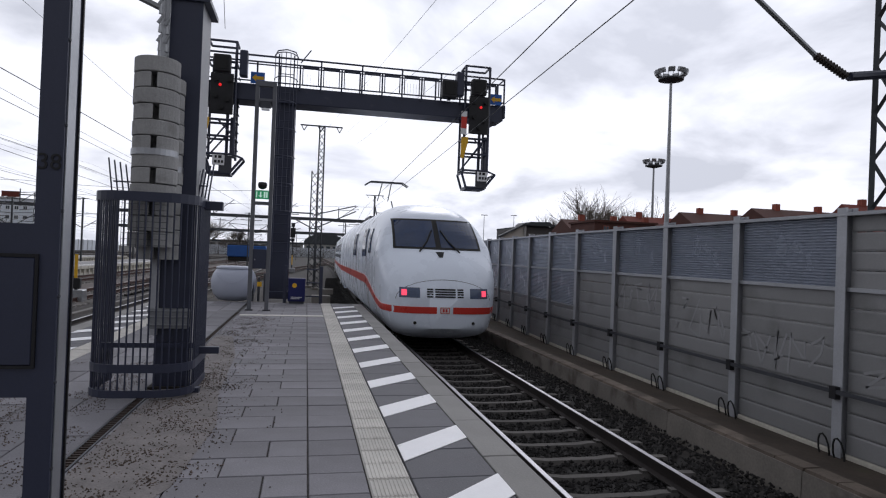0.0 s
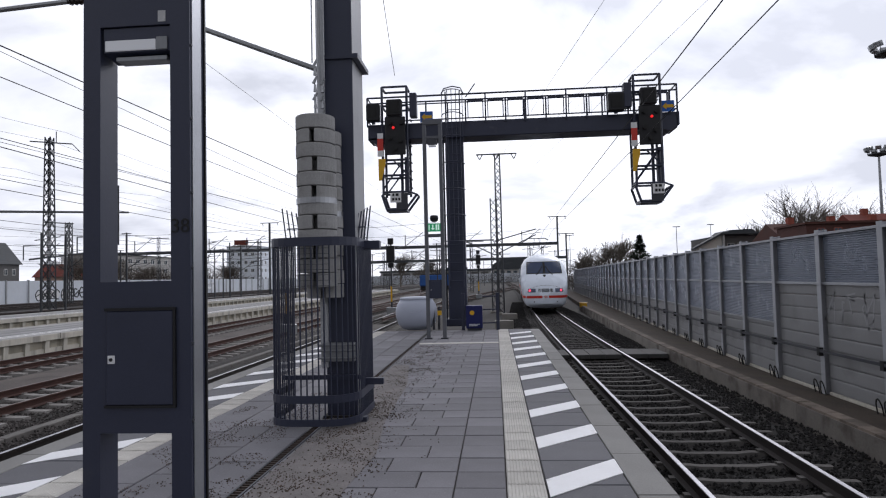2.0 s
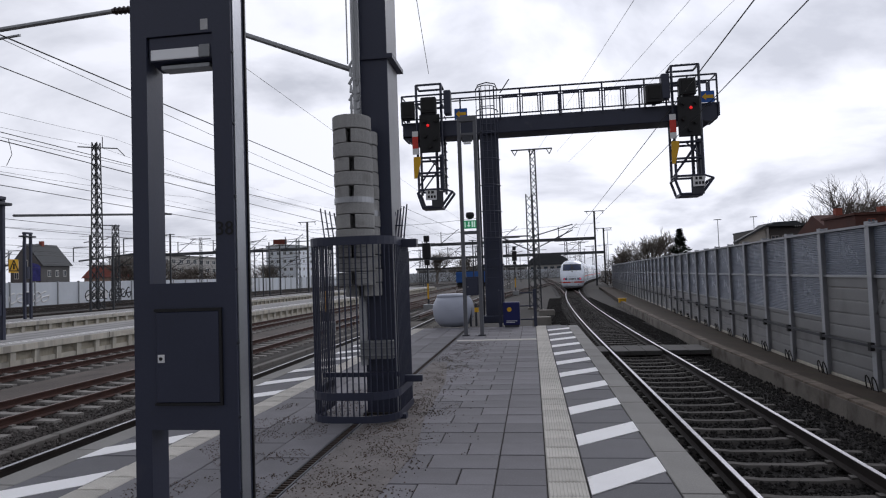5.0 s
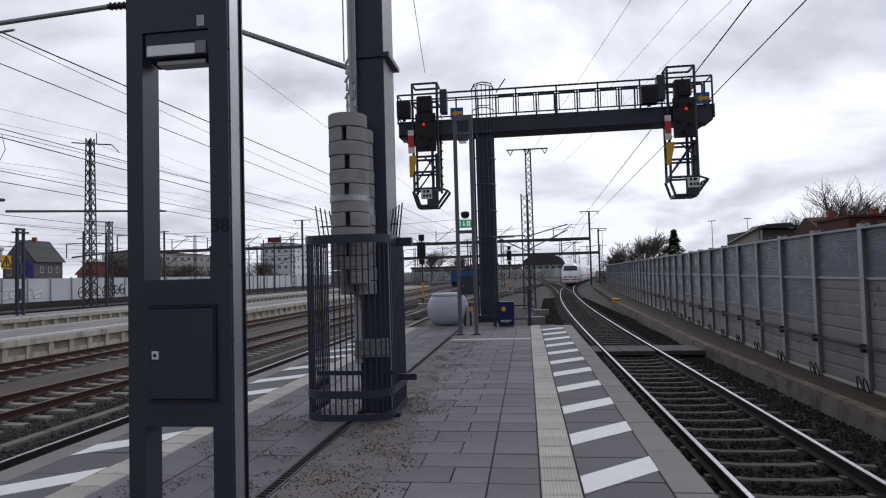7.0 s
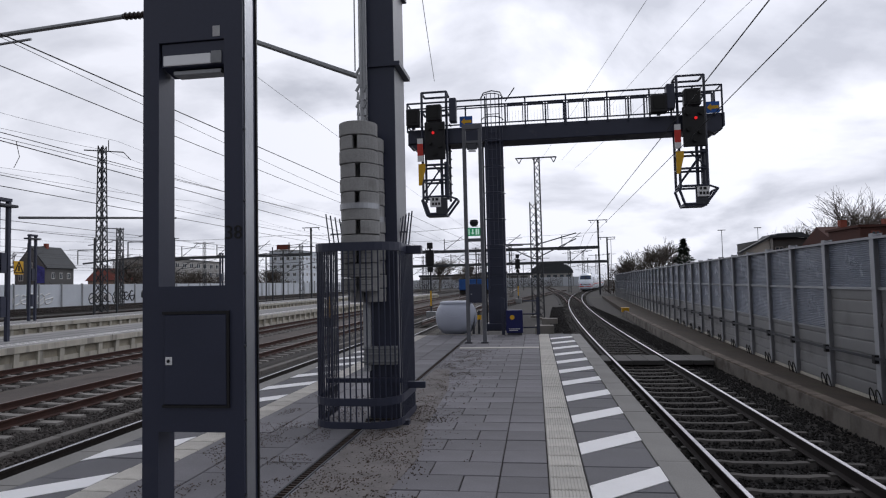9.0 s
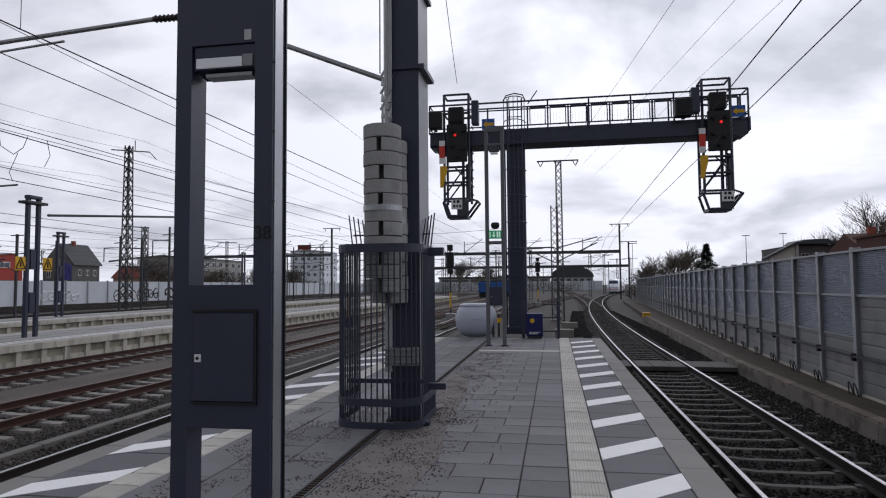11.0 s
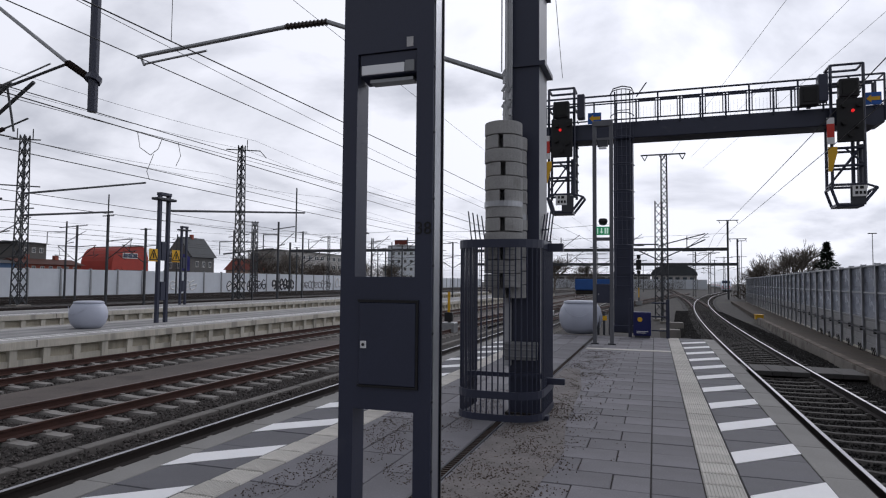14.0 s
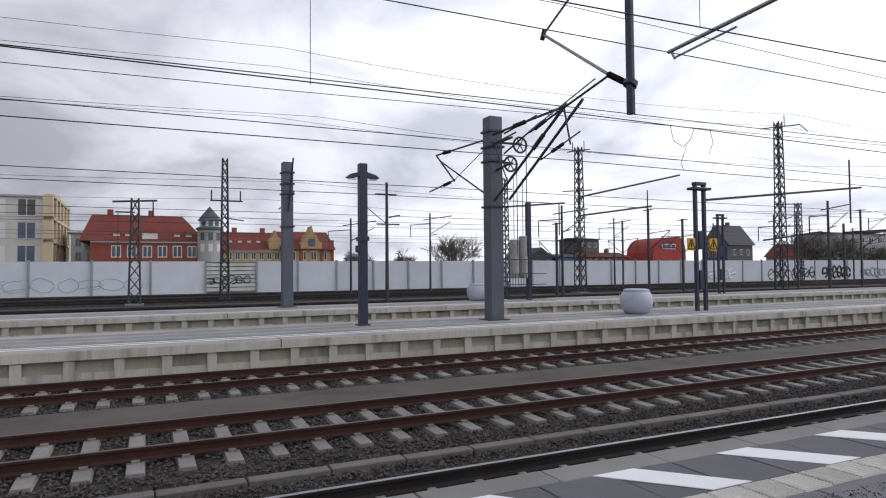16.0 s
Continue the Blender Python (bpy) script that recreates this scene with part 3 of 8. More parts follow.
def lay_platform():
    for sgn, mid in ((1, 0.0), (-1, PX0 + PX1)):
        def col(kind, a, c, length, shift, material):
            x = sorted((a, c)) if sgn > 0 else sorted((mid - a, mid - c))
            lay(kind, x[0], x[1], length, shift, material)
        col("edge_slab", 1.0, 1.28, 1.0, 0, M_EDGE)
        col("dark_paver", 0.405, 1.0, 0.6, 0, M_PAVER_DARK)
        col("tactile_slab", 0.122, 0.405, 0.3, 0, M_TACTILE)
    lay("paver", -0.25, 0.122, 0.375, 0, M_PAVER)
    # running bond across the platform, 0.56 by 0.375
    for k, cuts in enumerate(((-1.75, -1.37, -0.81, -0.25), (-1.75, -1.65, -1.09, -0.53, -0.25))):
        for a, c in zip(cuts, cuts[1:]):
            bond(a, c, k)
    for i, (a, c) in enumerate(((-2.26, -1.85), (-2.68, -2.26), (-3.092, -2.68))):
        lay("paver", a, c, 0.8, (0.7, 0.3, 1.0)[i], M_PAVER)
    for (kind, w, l), pl in REST.items():
        me = SLABS[(kind, w, l)]
        join_copies("far_" + kind + "s", me, pl, {"paver": M_PAVER_J}.get(kind, me.materials[0]), platform)


# slot drain and pale cross band
b = bmesh.new()
add_box(b, -1.85, PY0, -0.03, -1.835, PY1, 0.002)
add_box(b, -1.765, PY0, -0.03, -1.75, PY1, 0.002)
dr = part("slot_drain", b, M_STEEL2, platform, "dark steel slot drain")
b = bmesh.new()
for i in range(250):
    y = 2.0 + i * 0.055
    add_box(b, -1.835, y, -0.02, -1.765, y + 0.02, -0.002)
part("drain_grating", b, mat("rusty_grating", (0.05, 0.036, 0.03), 0.9, 0.1, 0.3, 3, 40, 0.2), dr)
part("pale_cross_band", box(-1.70, 14.95, -0.01, 0.115, 15.2, 0.006), M_TACTILE, platform)
HATCH = []
for sgn in (1, -1):
    for i in range(-12, 11):
        y = 5.3 + 1.21 * i
        pts = [(0.414, y - 0.37), (1.0, y + 0.16), (1.0, y + 0.53), (0.414, y)]
        if y + 0.5 > PY1:
            continue
        if sgn < 0:
            pts = [(p[0] - 4.384, p[1] - 0.46) for p in pts]
        part("hatch_mark", prism(bmesh.new(), pts, 2, 0.0005, 0.0058), M_WHITE_LINE, platform)
# grit blown together beside the drain and round the mast
rng_g = random.Random(8)
stones("loose_grit", 40000, -1.74, -0.45, 2.5, 15.0, 0.003, 0.0098, mat("dry_grit", (0.085, 0.062, 0.049), 0.95, 0, 0.4, 4, 40, 0, island=0.5), "dry brown leaf and grit litter on the paving", lambda x, y: rng_g.random() < max(0.015, 1.0 - abs(x + 1.36) * 1.75) * (1.0 if y < 8.3 else 0.4) * (0.16 + 0.84 * (noise.noise((x * 3.4, y * 2.6, 0)) > 0.02)), 11)
stones("loose_grit", 6000, -3.0, -1.86, 2.8, 9.0, 0.003, 0.0085, MATS["dry_grit"], "dry brown litter behind the drain", lambda x, y: noise.noise((x * 2, y * 1.5, 4)) > 0.0, 12)
part("dirt_patch", prism(bmesh.new(), [(-1.72, 4.0), (-1.35, 3.8), (-1.06, 4.6), (-0.98, 6.0), (-1.12, 7.2), (-1.2, 9.5), (-1.45, 11.5), (-1.72, 11.6)], 2, 0.0005, 0.0035), mat("thin_soil_film", (0.165, 0.152, 0.148), 0.95, 0, 0.35, 4, 50, 0.3), platform, "thin film of brown soil on the pavers")


# recess concrete: precast tan coloured darker for its shade, plus stain streaks
M_RECESS = mat("shaded_tan_concrete", (0.40, 0.365, 0.29), 0.85, 0, 0.2, 1.2, 30, 0.25, stain=((0.16, 0.15, 0.12), 1.5, 0.55, 0.6), streak=True)
M_LOWPAVE = mat("worn_pale_paving", (0.30, 0.295, 0.29), 0.85, 0, 0.25, 0.9, 35, 0.25, stain=((0.16, 0.155, 0.15), 0.8, 0.56, 0.6))
M_LOWPAVE2 = mat("worn_grey_paving", (0.24, 0.238, 0.238), 0.85, 0, 0.25, 0.9, 35, 0.25, stain=((0.14, 0.138, 0.135), 0.8, 0.56, 0.6))


def low_platform(x0, x1, label):
    pl = empty("low_platform", 0, 0, 0)
    tagged(pl, label, "platform", "low platforms", "structure")
    part("platform_top", box(x1, -75, ZL - 0.24, x0, 110, ZL, 0.015), M_CONC_TOP, pl)
    part("coping_face", box(x0 - 0.02, -75, ZL - 0.235, x0 + 0.012, 110, ZL - 0.012, 0.006), M_CONC_PALE, pl)
    part("platform_wall", box(x1 + 0.25, -75, ZB - 0.3, x0 - 0.17, 110, ZL - 0.24), M_RECESS, pl)
    for side, xx in ((1, x0), (-1, x1)):
        if side < 0:
            continue
        bm = bmesh.new()
        for i in range(150):
            y = -40 + i * 1.02
            prism(bm, [(xx - 0.26, ZB - 0.2), (xx - 0.06, ZB - 0.2), (xx - 0.03, ZL - 0.242), (xx - 0.26, ZL - 0.242)], 1, y, y + 0.22)
        rb = part("wall_rib", bm, M_CONC_PALE, pl)
        tagged(rb, kind="stuff")
        part("wall_foot", box(xx - 0.24, -75, ZB - 0.2, xx - 0.10, 110, ZB + 0.21), M_CONC_PALE, pl)
    for off in (0.55, 0.95):
        part("edge_line", box(x0 - off - 0.1, -75, ZL + 0.001, x0 - off, 110, ZL + 0.004), M_WHITE_LINE, pl)
    for i in range(5):
        a = x1 + 0.9 + i * (x0 - x1 - 2.0) / 5
        part("paving_strip", box(a + 0.012, -75, ZL + 0.001, a + (x0 - x1 - 2.0) / 5 - 0.012, 110, ZL + 0.006), M_LOWPAVE if i % 2 else M_LOWPAVE2, pl)
    for i in range(13):
        y = -37.2 + i * 10.2
        part("coping_joint", box(x0 - 0.54, y - 0.012, ZL - 0.2, x0 + 0.0135, y + 0.012, ZL + 0.0015), M_JOINT, pl)


low_platform(-16.9, -21.4, "low pale concrete platform with ribbed side wall")
low_platform(-28.3, -32.6, "distant low concrete platform with ribbed side wall")


# --- noise barrier beside the main track ---
WTOP, WBASE = 2.185, -1.03


def wx(y):
    """The barrier runs straight past the platform and then bends away from the track."""
    d = y - 14.5
    return 6.35 + (0.0 if d < 0 else 0.065 * d * d / 6.0 if d < 3.0 else 0.065 * (d - 1.5))


def kx(y):
    """Front edge of the kerb below the barrier."""
    d = y - 18.0
    return 4.99 + (0.0 if d < 0 else 0.042 * d * d / 8.0 if d < 4.0 else 0.042 * (d - 2.0))


def noise_barrier():
    w = empty("noise_barrier")
    tagged(w, "tall grey noise barrier of aluminium panels between zinc posts", "noise barrier", kind="structure")
    ys = [-6.75 + 2.0 * i for i in range(51)]
    rib = bmesh.new()
    for k in range(24):
        z = 0.0 + k * 0.04
        prism(rib, [(-0.045, z), (-0.058, z + 0.012), (-0.058, z + 0.026), (-0.045, z + 0.038)], 1, 0.0, 1.85)
    add_box(rib, -0.045, 0, 0, 0.03, 1.85, 0.96)
    rib_me = bpy.data.meshes.new("ribbed_panel")
    rib.to_mesh(rib_me)
    rib.free()
    rib_me.materials.append(M_PANEL_TOP)

    hb_ = bmesh.new()
    for k in range(22):
        z = k * 0.04
        prism(hb_, [(-0.045, z), (-0.058, z + 0.012), (-0.058, z + 0.026), (-0.045, z + 0.038)], 1, 0.0, 1.85)
    add_box(hb_, -0.045, 0, 0, 0.03, 1.85, 0.88)
    half_me = bpy.data.meshes.new("ribbed_panel")
    hb_.to_mesh(half_me)
    hb_.free()
    half_me.materials.append(M_PANEL_TOP)
    hb_ = box(-0.066, 0, 0, 0.0, 1.85, 0.034)
    strip_me = bpy.data.meshes.new("ledge_strip")
    hb_.to_mesh(strip_me)
    hb_.free()
    strip_me.materials.append(M_POSTG)

    def flat(h, name, material):
        bm = bmesh.new()
        n = max(1, int(round(h / 0.24)))
        for k in range(n):
            z0, z1 = k * h / n, (k + 1) * h / n
            prism(bm, [(-0.05, z0 + 0.006), (-0.056, z0 + 0.03), (-0.056, z1 - 0.03), (-0.05, z1 - 0.006), (0.03, z1 - 0.006), (0.03, z0 + 0.006)], 1, 0.0, 1.85)
        me = bpy.data.meshes.new(name)
        bmesh.ops.recalc_face_normals(bm, faces=bm.faces)
        bm.to_mesh(me)
        bm.free()
        me.materials.append(material)
        return me
    mid = flat(1.29, "panel", M_PANEL)
    low = flat(0.78, "panel", M_PANEL)
    foot_b = box(-0.06, 0, 0, 0.05, 1.85, 0.2, 0.008)
    foot = bpy.data.meshes.new("plinth")
    foot_b.to_mesh(foot)
    foot_b.free()
    foot.materials.append(M_CONC_PALE)
    pb = bmesh.new()
    for x0, x1 in ((-0.09, -0.075), (0.06, 0.075)):
        add_box(pb, x0, -0.075, 0, x1, 0.075, WTOP - WBASE + 0.06)
    add_box(pb, -0.075, -0.006, 0, 0.06, 0.006, WTOP - WBASE + 0.05)
    add_box(pb, -0.14, -0.11, 0, 0.12, 0.11, 0.03)
    post_me = bpy.data.meshes.new("post")
    pb.to_mesh(pb and post_me)
    pb.free()
    post_me.materials.append(M_POSTG)
    for i, (ya, yb) in enumerate(zip(ys, ys[1:])):
        xa, xb = wx(ya), wx(yb)
        a = math.degrees(math.atan2(xb - xa, yb - ya))

        def put(name, me, z, dx=0.0, off=0.075):
            ob = new(name, me)
            ob.parent = w
            c, s = math.cos(math.radians(a)), math.sin(math.radians(a))
            ob.matrix_basis = pose(xa + dx * c + off * s, ya - dx * s + off * c, z, 0, 0, -a)
            return ob
        put("post", post_me, WBASE, off=0)
        put("plinth", foot, WBASE, dx=0.03)
        put("panel", low, WBASE + 0.2, dx=0.05)
        put("panel", mid, WBASE + 0.98, dx=0.05)
        if ya < 7.0:
            put("panel", flat(0.96, "panel", M_PANEL), WBASE + 2.25, dx=0.05)
        elif ya > 15.0:
            put("ribbed_panel", rib_me, WBASE + 2.25, dx=0.05)
            put("ribbed_panel", half_me, WBASE + 1.37, dx=0.038)
            put("ledge_strip", strip_me, WBASE + 1.335, dx=0.03)
        else:
            put("ribbed_panel", rib_me, WBASE + 2.25, dx=0.05)
    b = sweep(bmesh.new(), wx, 0, [(-0.045, WBASE + 2.225), (0.0, WBASE + 2.225), (0.0, WBASE + 2.275), (-0.045, WBASE + 2.275)], ys[0], ys[-1], 2.0)
    part("cap_rail", b, M_POSTG, w)
    b = sweep(bmesh.new(), wx, 0, [(-0.10, WTOP - 0.045), (0.06, WTOP - 0.045), (0.06, WTOP), (-0.10, WTOP)], ys[0], ys[-1], 2.0)
    part("top_cap", b, M_POSTG, w)
    b = sweep(bmesh.new(), wx, 0, [(-0.16, WBASE + 0.945), (-0.125, WBASE + 0.945), (-0.125, WBASE + 0.995), (-0.16, WBASE + 0.995)], ys[0], ys[-1], 2.0)
    hr = part("earthing_rail", b, M_STEEL2, w, "thin dark rail along the barrier")
    hb = bmesh.new()
    for y in ys[:30]:
        add_box(hb, wx(y) - 0.165, y - 0.05, WBASE + 0.875, wx(y) - 0.09, y + 0.05, WBASE + 1.03)
    part("clamps", hb, M_DARK, hr)
    # cable hoops at the post feet
    for y in ys[4:22]:
        bm = bmesh.new()
        for dy in (-0.13, 0.10):
            pts = [(wx(y) - 0.17 - 0.03 * math.sin(k), y + dy + 0.085 * math.cos(k), WBASE + 0.23 + 0.19 * math.sin(k)) for k in np.linspace(-0.6, 3.9, 9)]
            add_poly(bm, pts, 0.012, 5)
        part("cable_loop", bm, M_RUBBER, w)
    # scratched tags
    rg = random.Random(5)
    for y0, n, z0 in ((9.5, 5, 0.55), (11.5, 5, 0.75), (7.5, 5, 0.25), (5.9, 3, 0.2)):
        bm = bmesh.new()
        y = y0
        for k in range(n):
            pts = []
            for j in range(rg.randint(4, 6)):
                pts.append((wx(y) - 0.0085, y + rg.uniform(0.0, 0.42), z0 + rg.uniform(-0.34, 0.34)))
            for p, q in zip(pts, pts[1:]):
                d = (Vector(q) - Vector(p))
                s = Vector((0, -d.z, d.y)).normalized() * 0.018
                v = [bm.verts.new(Vector(c)) for c in (Vector(p) + s, Vector(q) + s, Vector(q) - s, Vector(p) - s)]
                lo = [bm.verts.new(c.co + Vector((0.002, 0, 0))) for c in v]
                bm.faces.new(v)
                for m in range(4):
                    o = (m + 1) % 4
                    bm.faces.new((v[m], v[o], lo[o], lo[m]))
            y += 0.33
        part("graffiti_tag", bm, M_GRAF, w, "pale unreadable spray tag")


noise_barrier()
# concrete ledge in front of the barrier
M_COPE = mat("dirty_coping_stone", (0.14, 0.112, 0.09), 0.9, 0, 0.35, 3, 40, 0.35, rand=0.35, stain=((0.05, 0.04, 0.03), 2.0, 0.52, 0.7))
led = empty("concrete_ledge")
tagged(led, "stained concrete kerb and ledge below the noise barrier", "kerb", kind="structure")
for i in range(20):
    y0 = -4 + i * 2.6
    part("kerb_block", sweep(bmesh.new(), kx, 0, [(0.0, ZB - 0.3), (0.28, ZB - 0.3), (0.28, ZR + 0.09), (0.02, ZR + 0.09)], y0 + 0.006, y0 + 2.594, 1.3), M_KERB, led)
    for j in range(6):
        ya = y0 + 0.01 + j * 0.43
        part("coping_stone", sweep(bmesh.new(), kx, 0, [(0.03, ZR + 0.091), (0.25, ZR + 0.091), (0.25, ZR + 0.125), (0.04, ZR + 0.125)], ya, ya + 0.415, 0.42), M_COPE, led)
b = bmesh.new()
last = None
for i in range(50):
    y = -6 + i * 2.0
    a, c = min(kx(min(y, 46)) + 0.28 + max(0, y - 46) * 0.065, wx(y) - 0.3), wx(y) + 0.35
    ring = [b.verts.new(q) for q in ((a, y, ZB - 0.3), (c, y, ZB - 0.3), (c, y, ZR - 0.10), (a, y, ZR + 0.03))]
    if last:
        for k in range(4):
            b.faces.new((last[k], last[(k + 1) % 4], ring[(k + 1) % 4], ring[k]))
    else:
        b.faces.new(ring)
    last = ring
b.faces.new(last)
part("ledge_top", b, mat("mossy_dirt", (0.062, 0.047, 0.035), 0.95, 0, 0.4, 1.5, 25, 0.6, stain=((0.07, 0.08, 0.035), 1.0, 0.6, 0.5)), led)
# low walkway over the track
cr = empty("track_crossing")
tagged(cr, "flat dark crossing boards between and beside the rails", "level crossing", kind="structure")
for i, (a, c) in enumerate(((-0.66, -0.25), (-0.24, 0.2), (0.21, 0.66), (0.83, 1.4), (1.41, 1.98), (-1.68, -0.83))):
    part("board", box(3.0 + a, 19.3, ZR - 0.14, 3.0 + c, 20.65, ZR - 0.012 + 0.004 * (i % 2), 0.01), mat("crossing_board", (0.075, 0.072, 0.07), 0.85, 0, 0.2, 2, 30, 0.2, rand=0.1), cr)
lay_platform()

# ---- things on the main platform ----
def info_pylon():
    """Steel frame with a lit opening, a service door and open legs."""
    p = empty("steel_pylon", 0, 0, 0)
    tagged(p, "anthracite painted steel pylon with lamp, open window and service door", "pylon")
    x0, x1, y0, y1 = -1.735, -1.240, 3.215, 3.345
    part("side_post", box(x0, y0, 0, x0 + 0.08, y1, 2.66), M_STEEL, p)
    rp = part("side_post", box(x1 - 0.09, y0, 0, x1, y1, 2.66), M_STEEL, p)
    part("head_panel", box(x0, y0, 2.66, x1, y1, 5.2), M_STEEL, p)
    part("cross_panel", box(x0 + 0.08, y0, 0.855, x1 - 0.09, y1, 1.515), M_STEEL, p)
    d = part("service_door", box(-1.622, y0 - 0.012, 0.978, -1.318, y0 + 0.003, 1.386, 0.004), M_STEEL, p, "small flush service door")
    b = bmesh.new()
    for a in ((-1.630, 0.966, -1.306, 0.977), (-1.630, 1.387, -1.306, 1.400), (-1.317, 0.977, -1.306, 1.387)):
        add_box(b, a[0], y0 - 0.0125, a[1], a[2], y0 + 0.002, a[3])
    part("door_gap", b, M_DARK, d)
    part("lock_plate", box(-1.612, y0 - 0.016, 1.158, -1.580, y0 - 0.011, 1.194, 0.001), M_WHITE, d, "bright lock plate")
    b = bmesh.new()
    add_tube(b, (-1.596, y0 - 0.019, 1.176), (-1.596, y0 - 0.015, 1.176), 0.008, n=10)
    part("keyhole", b, M_DARK, d)
    # lamp under the head
    b = bmesh.new()
    prism(b, [(y0 + 0.01, 2.545), (y1 - 0.01, 2.525), (y1 - 0.01, 2.66), (y0 + 0.01, 2.655)], 0, -1.645, -1.335)
    lb = part("lamp_housing", b, M_STEEL, p, "anthracite lamp housing")
    part("lamp_glass", box(-1.635, y0 + 0.002, 2.55, -1.40, y0 + 0.010, 2.598, 0.002), M_LAMP, lb, "frosted white lamp glass")
    part("lamp_end", box(-1.395, y0 + 0.0, 2.548, -1.345, y0 + 0.010, 2.606, 0.002), mat("lamp_diffuser", (0.25, 0.26, 0.27), 0.4, 0, 0.1, 4, 40, 0), lb)
    part("lamp_base", box(-1.60, y0 + 0.03, 2.512, -1.36, y1 - 0.03, 2.532, 0.002), M_GALV, lb)
    part("sticker", box(-1.385, y0 - 0.002, 2.672, -1.35, y0 + 0.001, 2.722), mat("sticker_grey", (0.5, 0.5, 0.5), 0.5, 0, 0.2, 30, 80, 0), p, "small pale sticker")
    # bright cover strip along the side
    part("edge_strip", box(x1 + 0.001, y0 + 0.016, 0.02, x1 + 0.005, y0 + 0.10, 5.1), M_ALU, p, "bare aluminium cover strip")
    for k in range(14):
        z = 0.25 + k * 0.33
        part("screw", tube((x1, y0 + 0.008, z), (x1 + 0.007, y0 + 0.008, z), 0.007, n=6), M_STEEL2, rp)
    part("rear_strip", box(x1 - 0.02, y1, 0, x1 + 0.008, y1 + 0.012, 5.1), M_DARK, p)
    part("foot_plate", box(x0 - 0.05, y0 - 0.05, 0.004, x1 + 0.05, y1 + 0.05, 0.02), M_STEEL2, p)
    text_ob("number_38", "38", 0.088, pose(-1.286, y0 - 0.002, 1.752, 90, 0, 0), M_DARK, p)


info_pylon()

MX, MY = -1.62, 7.70   # catenary mast


def tension_mast():
    m = empty("catenary_mast", MX, MY, 0)
    tagged(m, "dark painted steel catenary mast with concrete tension weights", "catenary mast", "catenary masts")
    b = bmesh.new()
    w, d, t = 0.17, 0.27, 0.02
    prism(b, [(-w, -d), (w, -d), (w, -d + t), (0.012, -d + t), (0.012, d - t), (w, d - t), (w, d), (-w, d), (-w, d - t), (-0.012, d - t), (-0.012, -d + t), (-w, -d + t)], 2, 0, 9.4)
    part("mast_profile", b, M_STEEL, m)
    # side plate colour lifted to make up for the dim light here
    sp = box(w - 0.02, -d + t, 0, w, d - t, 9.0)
    part("side_plate", sp, mat("lightened_mast_side", (0.34, 0.345, 0.36), 0.55, 0.1, 0.15, 2, 40, 0.08), m, "side plate lightened against the dim side light")
    part("collar", box(-w - 0.02, -d - 0.03, 3.98, w + 0.07, d + 0.04, 4.03), M_STEEL, m)
    part("collar", box(-w - 0.01, -d - 0.02, 4.95, w + 0.05, d + 0.02, 5.0), M_STEEL, m)
    part("base_plate", box(-0.21, -0.31, 0.004, 0.21, 0.31, 0.025, 0.004), M_BOGIE, m)
    part("guide_rail", box(-w - 0.05, -d - 0.06, 0.55, -w + 0.03, -d - 0.005, 8.6, 0.004), mat("pale_zinc_rail", (0.50, 0.51, 0.53), 0.5, 0.2, 0.12, 3, 40, 0.05), m, "pale galvanised guide rail")
    # clamp block low on the mast
    b = bmesh.new()
    add_box(b, -0.20, -d - 0.10, 0.62, 0.16, -d - 0.001, 0.82, 0.006)
    for z in (0.66, 0.74, 0.80):
        add_tube(b, (-0.22, -d - 0.12, z), (0.18, -d - 0.12, z), 0.012, n=8)
    part("clamp_block", b, M_GALV, m)
    return m


tension_mast()


def weight_stack(x, y, z0, n, h, r, lab):
    s = empty("tension_weights", x, y, z0)
    tagged(s, lab, "tension weights", "tension weights")
    for i in range(n):
        bm = bmesh.new()
        slot = 0.028
        a0 = -math.pi / 2 + (0.12 if i % 2 == 0 else math.pi)
        pts = []
        for k in range(29):
            a = a0 + 0.13 + (2 * math.pi - 0.26) * k / 28
            pts.append((r * math.cos(a), r * math.sin(a)))
        ca, sa = math.cos(a0), math.sin(a0)
        for u, v in ((0.02, -slot), (0.02, slot)):
            pts.append((ca * u - sa * v, sa * u + ca * v))
        z = i * h
        prism(bm, pts, 2, z + 0.004, z + h - 0.004)
        bmesh.ops.bevel(bm, geom=[e for e in bm.edges if abs(e.verts[0].co.z - e.verts[1].co.z) < 1e-5], offset=0.006, segments=1, affect="EDGES")
        ob = part("weight_disc", bm, M_WEIGHT, s)
        ob.matrix_basis = pose(random.uniform(-0.006, 0.006), random.uniform(-0.006, 0.006), 0, 0, 0, random.uniform(-5, 5))
    part("rod", tube((0, 0, -0.06), (0, 0, n * h + 0.25), 0.014, n=8), M_GALV, s)
    part("band", add_lathe(bmesh.new(), [(r + 0.003, n * h * 0.5 - 0.03), (r + 0.006, n * h * 0.5 - 0.03), (r + 0.006, n * h * 0.5 + 0.03), (r + 0.003, n * h * 0.5 + 0.03)], 28), M_ALU, s, "pale steel clamping band")
    b = bmesh.new()
    for k in range(6):
        zz = n * h + 0.1 + k * 0.09
        add_tube(b, (-0.02 * (k % 2), 0, zz), (0.02 * (k % 2), 0, zz + 0.08), 0.02, 0.012, 6)
    add_tube(b, (0.02, 0, n * h + 0.6), (0.02, 0, n * h + 4.0), 0.008, n=5)
    add_tube(b, (-0.03, 0, n * h + 0.6), (-0.03, 0, n * h + 4.0), 0.008, n=5)
    part("suspension_chain", b, M_GALV, s)


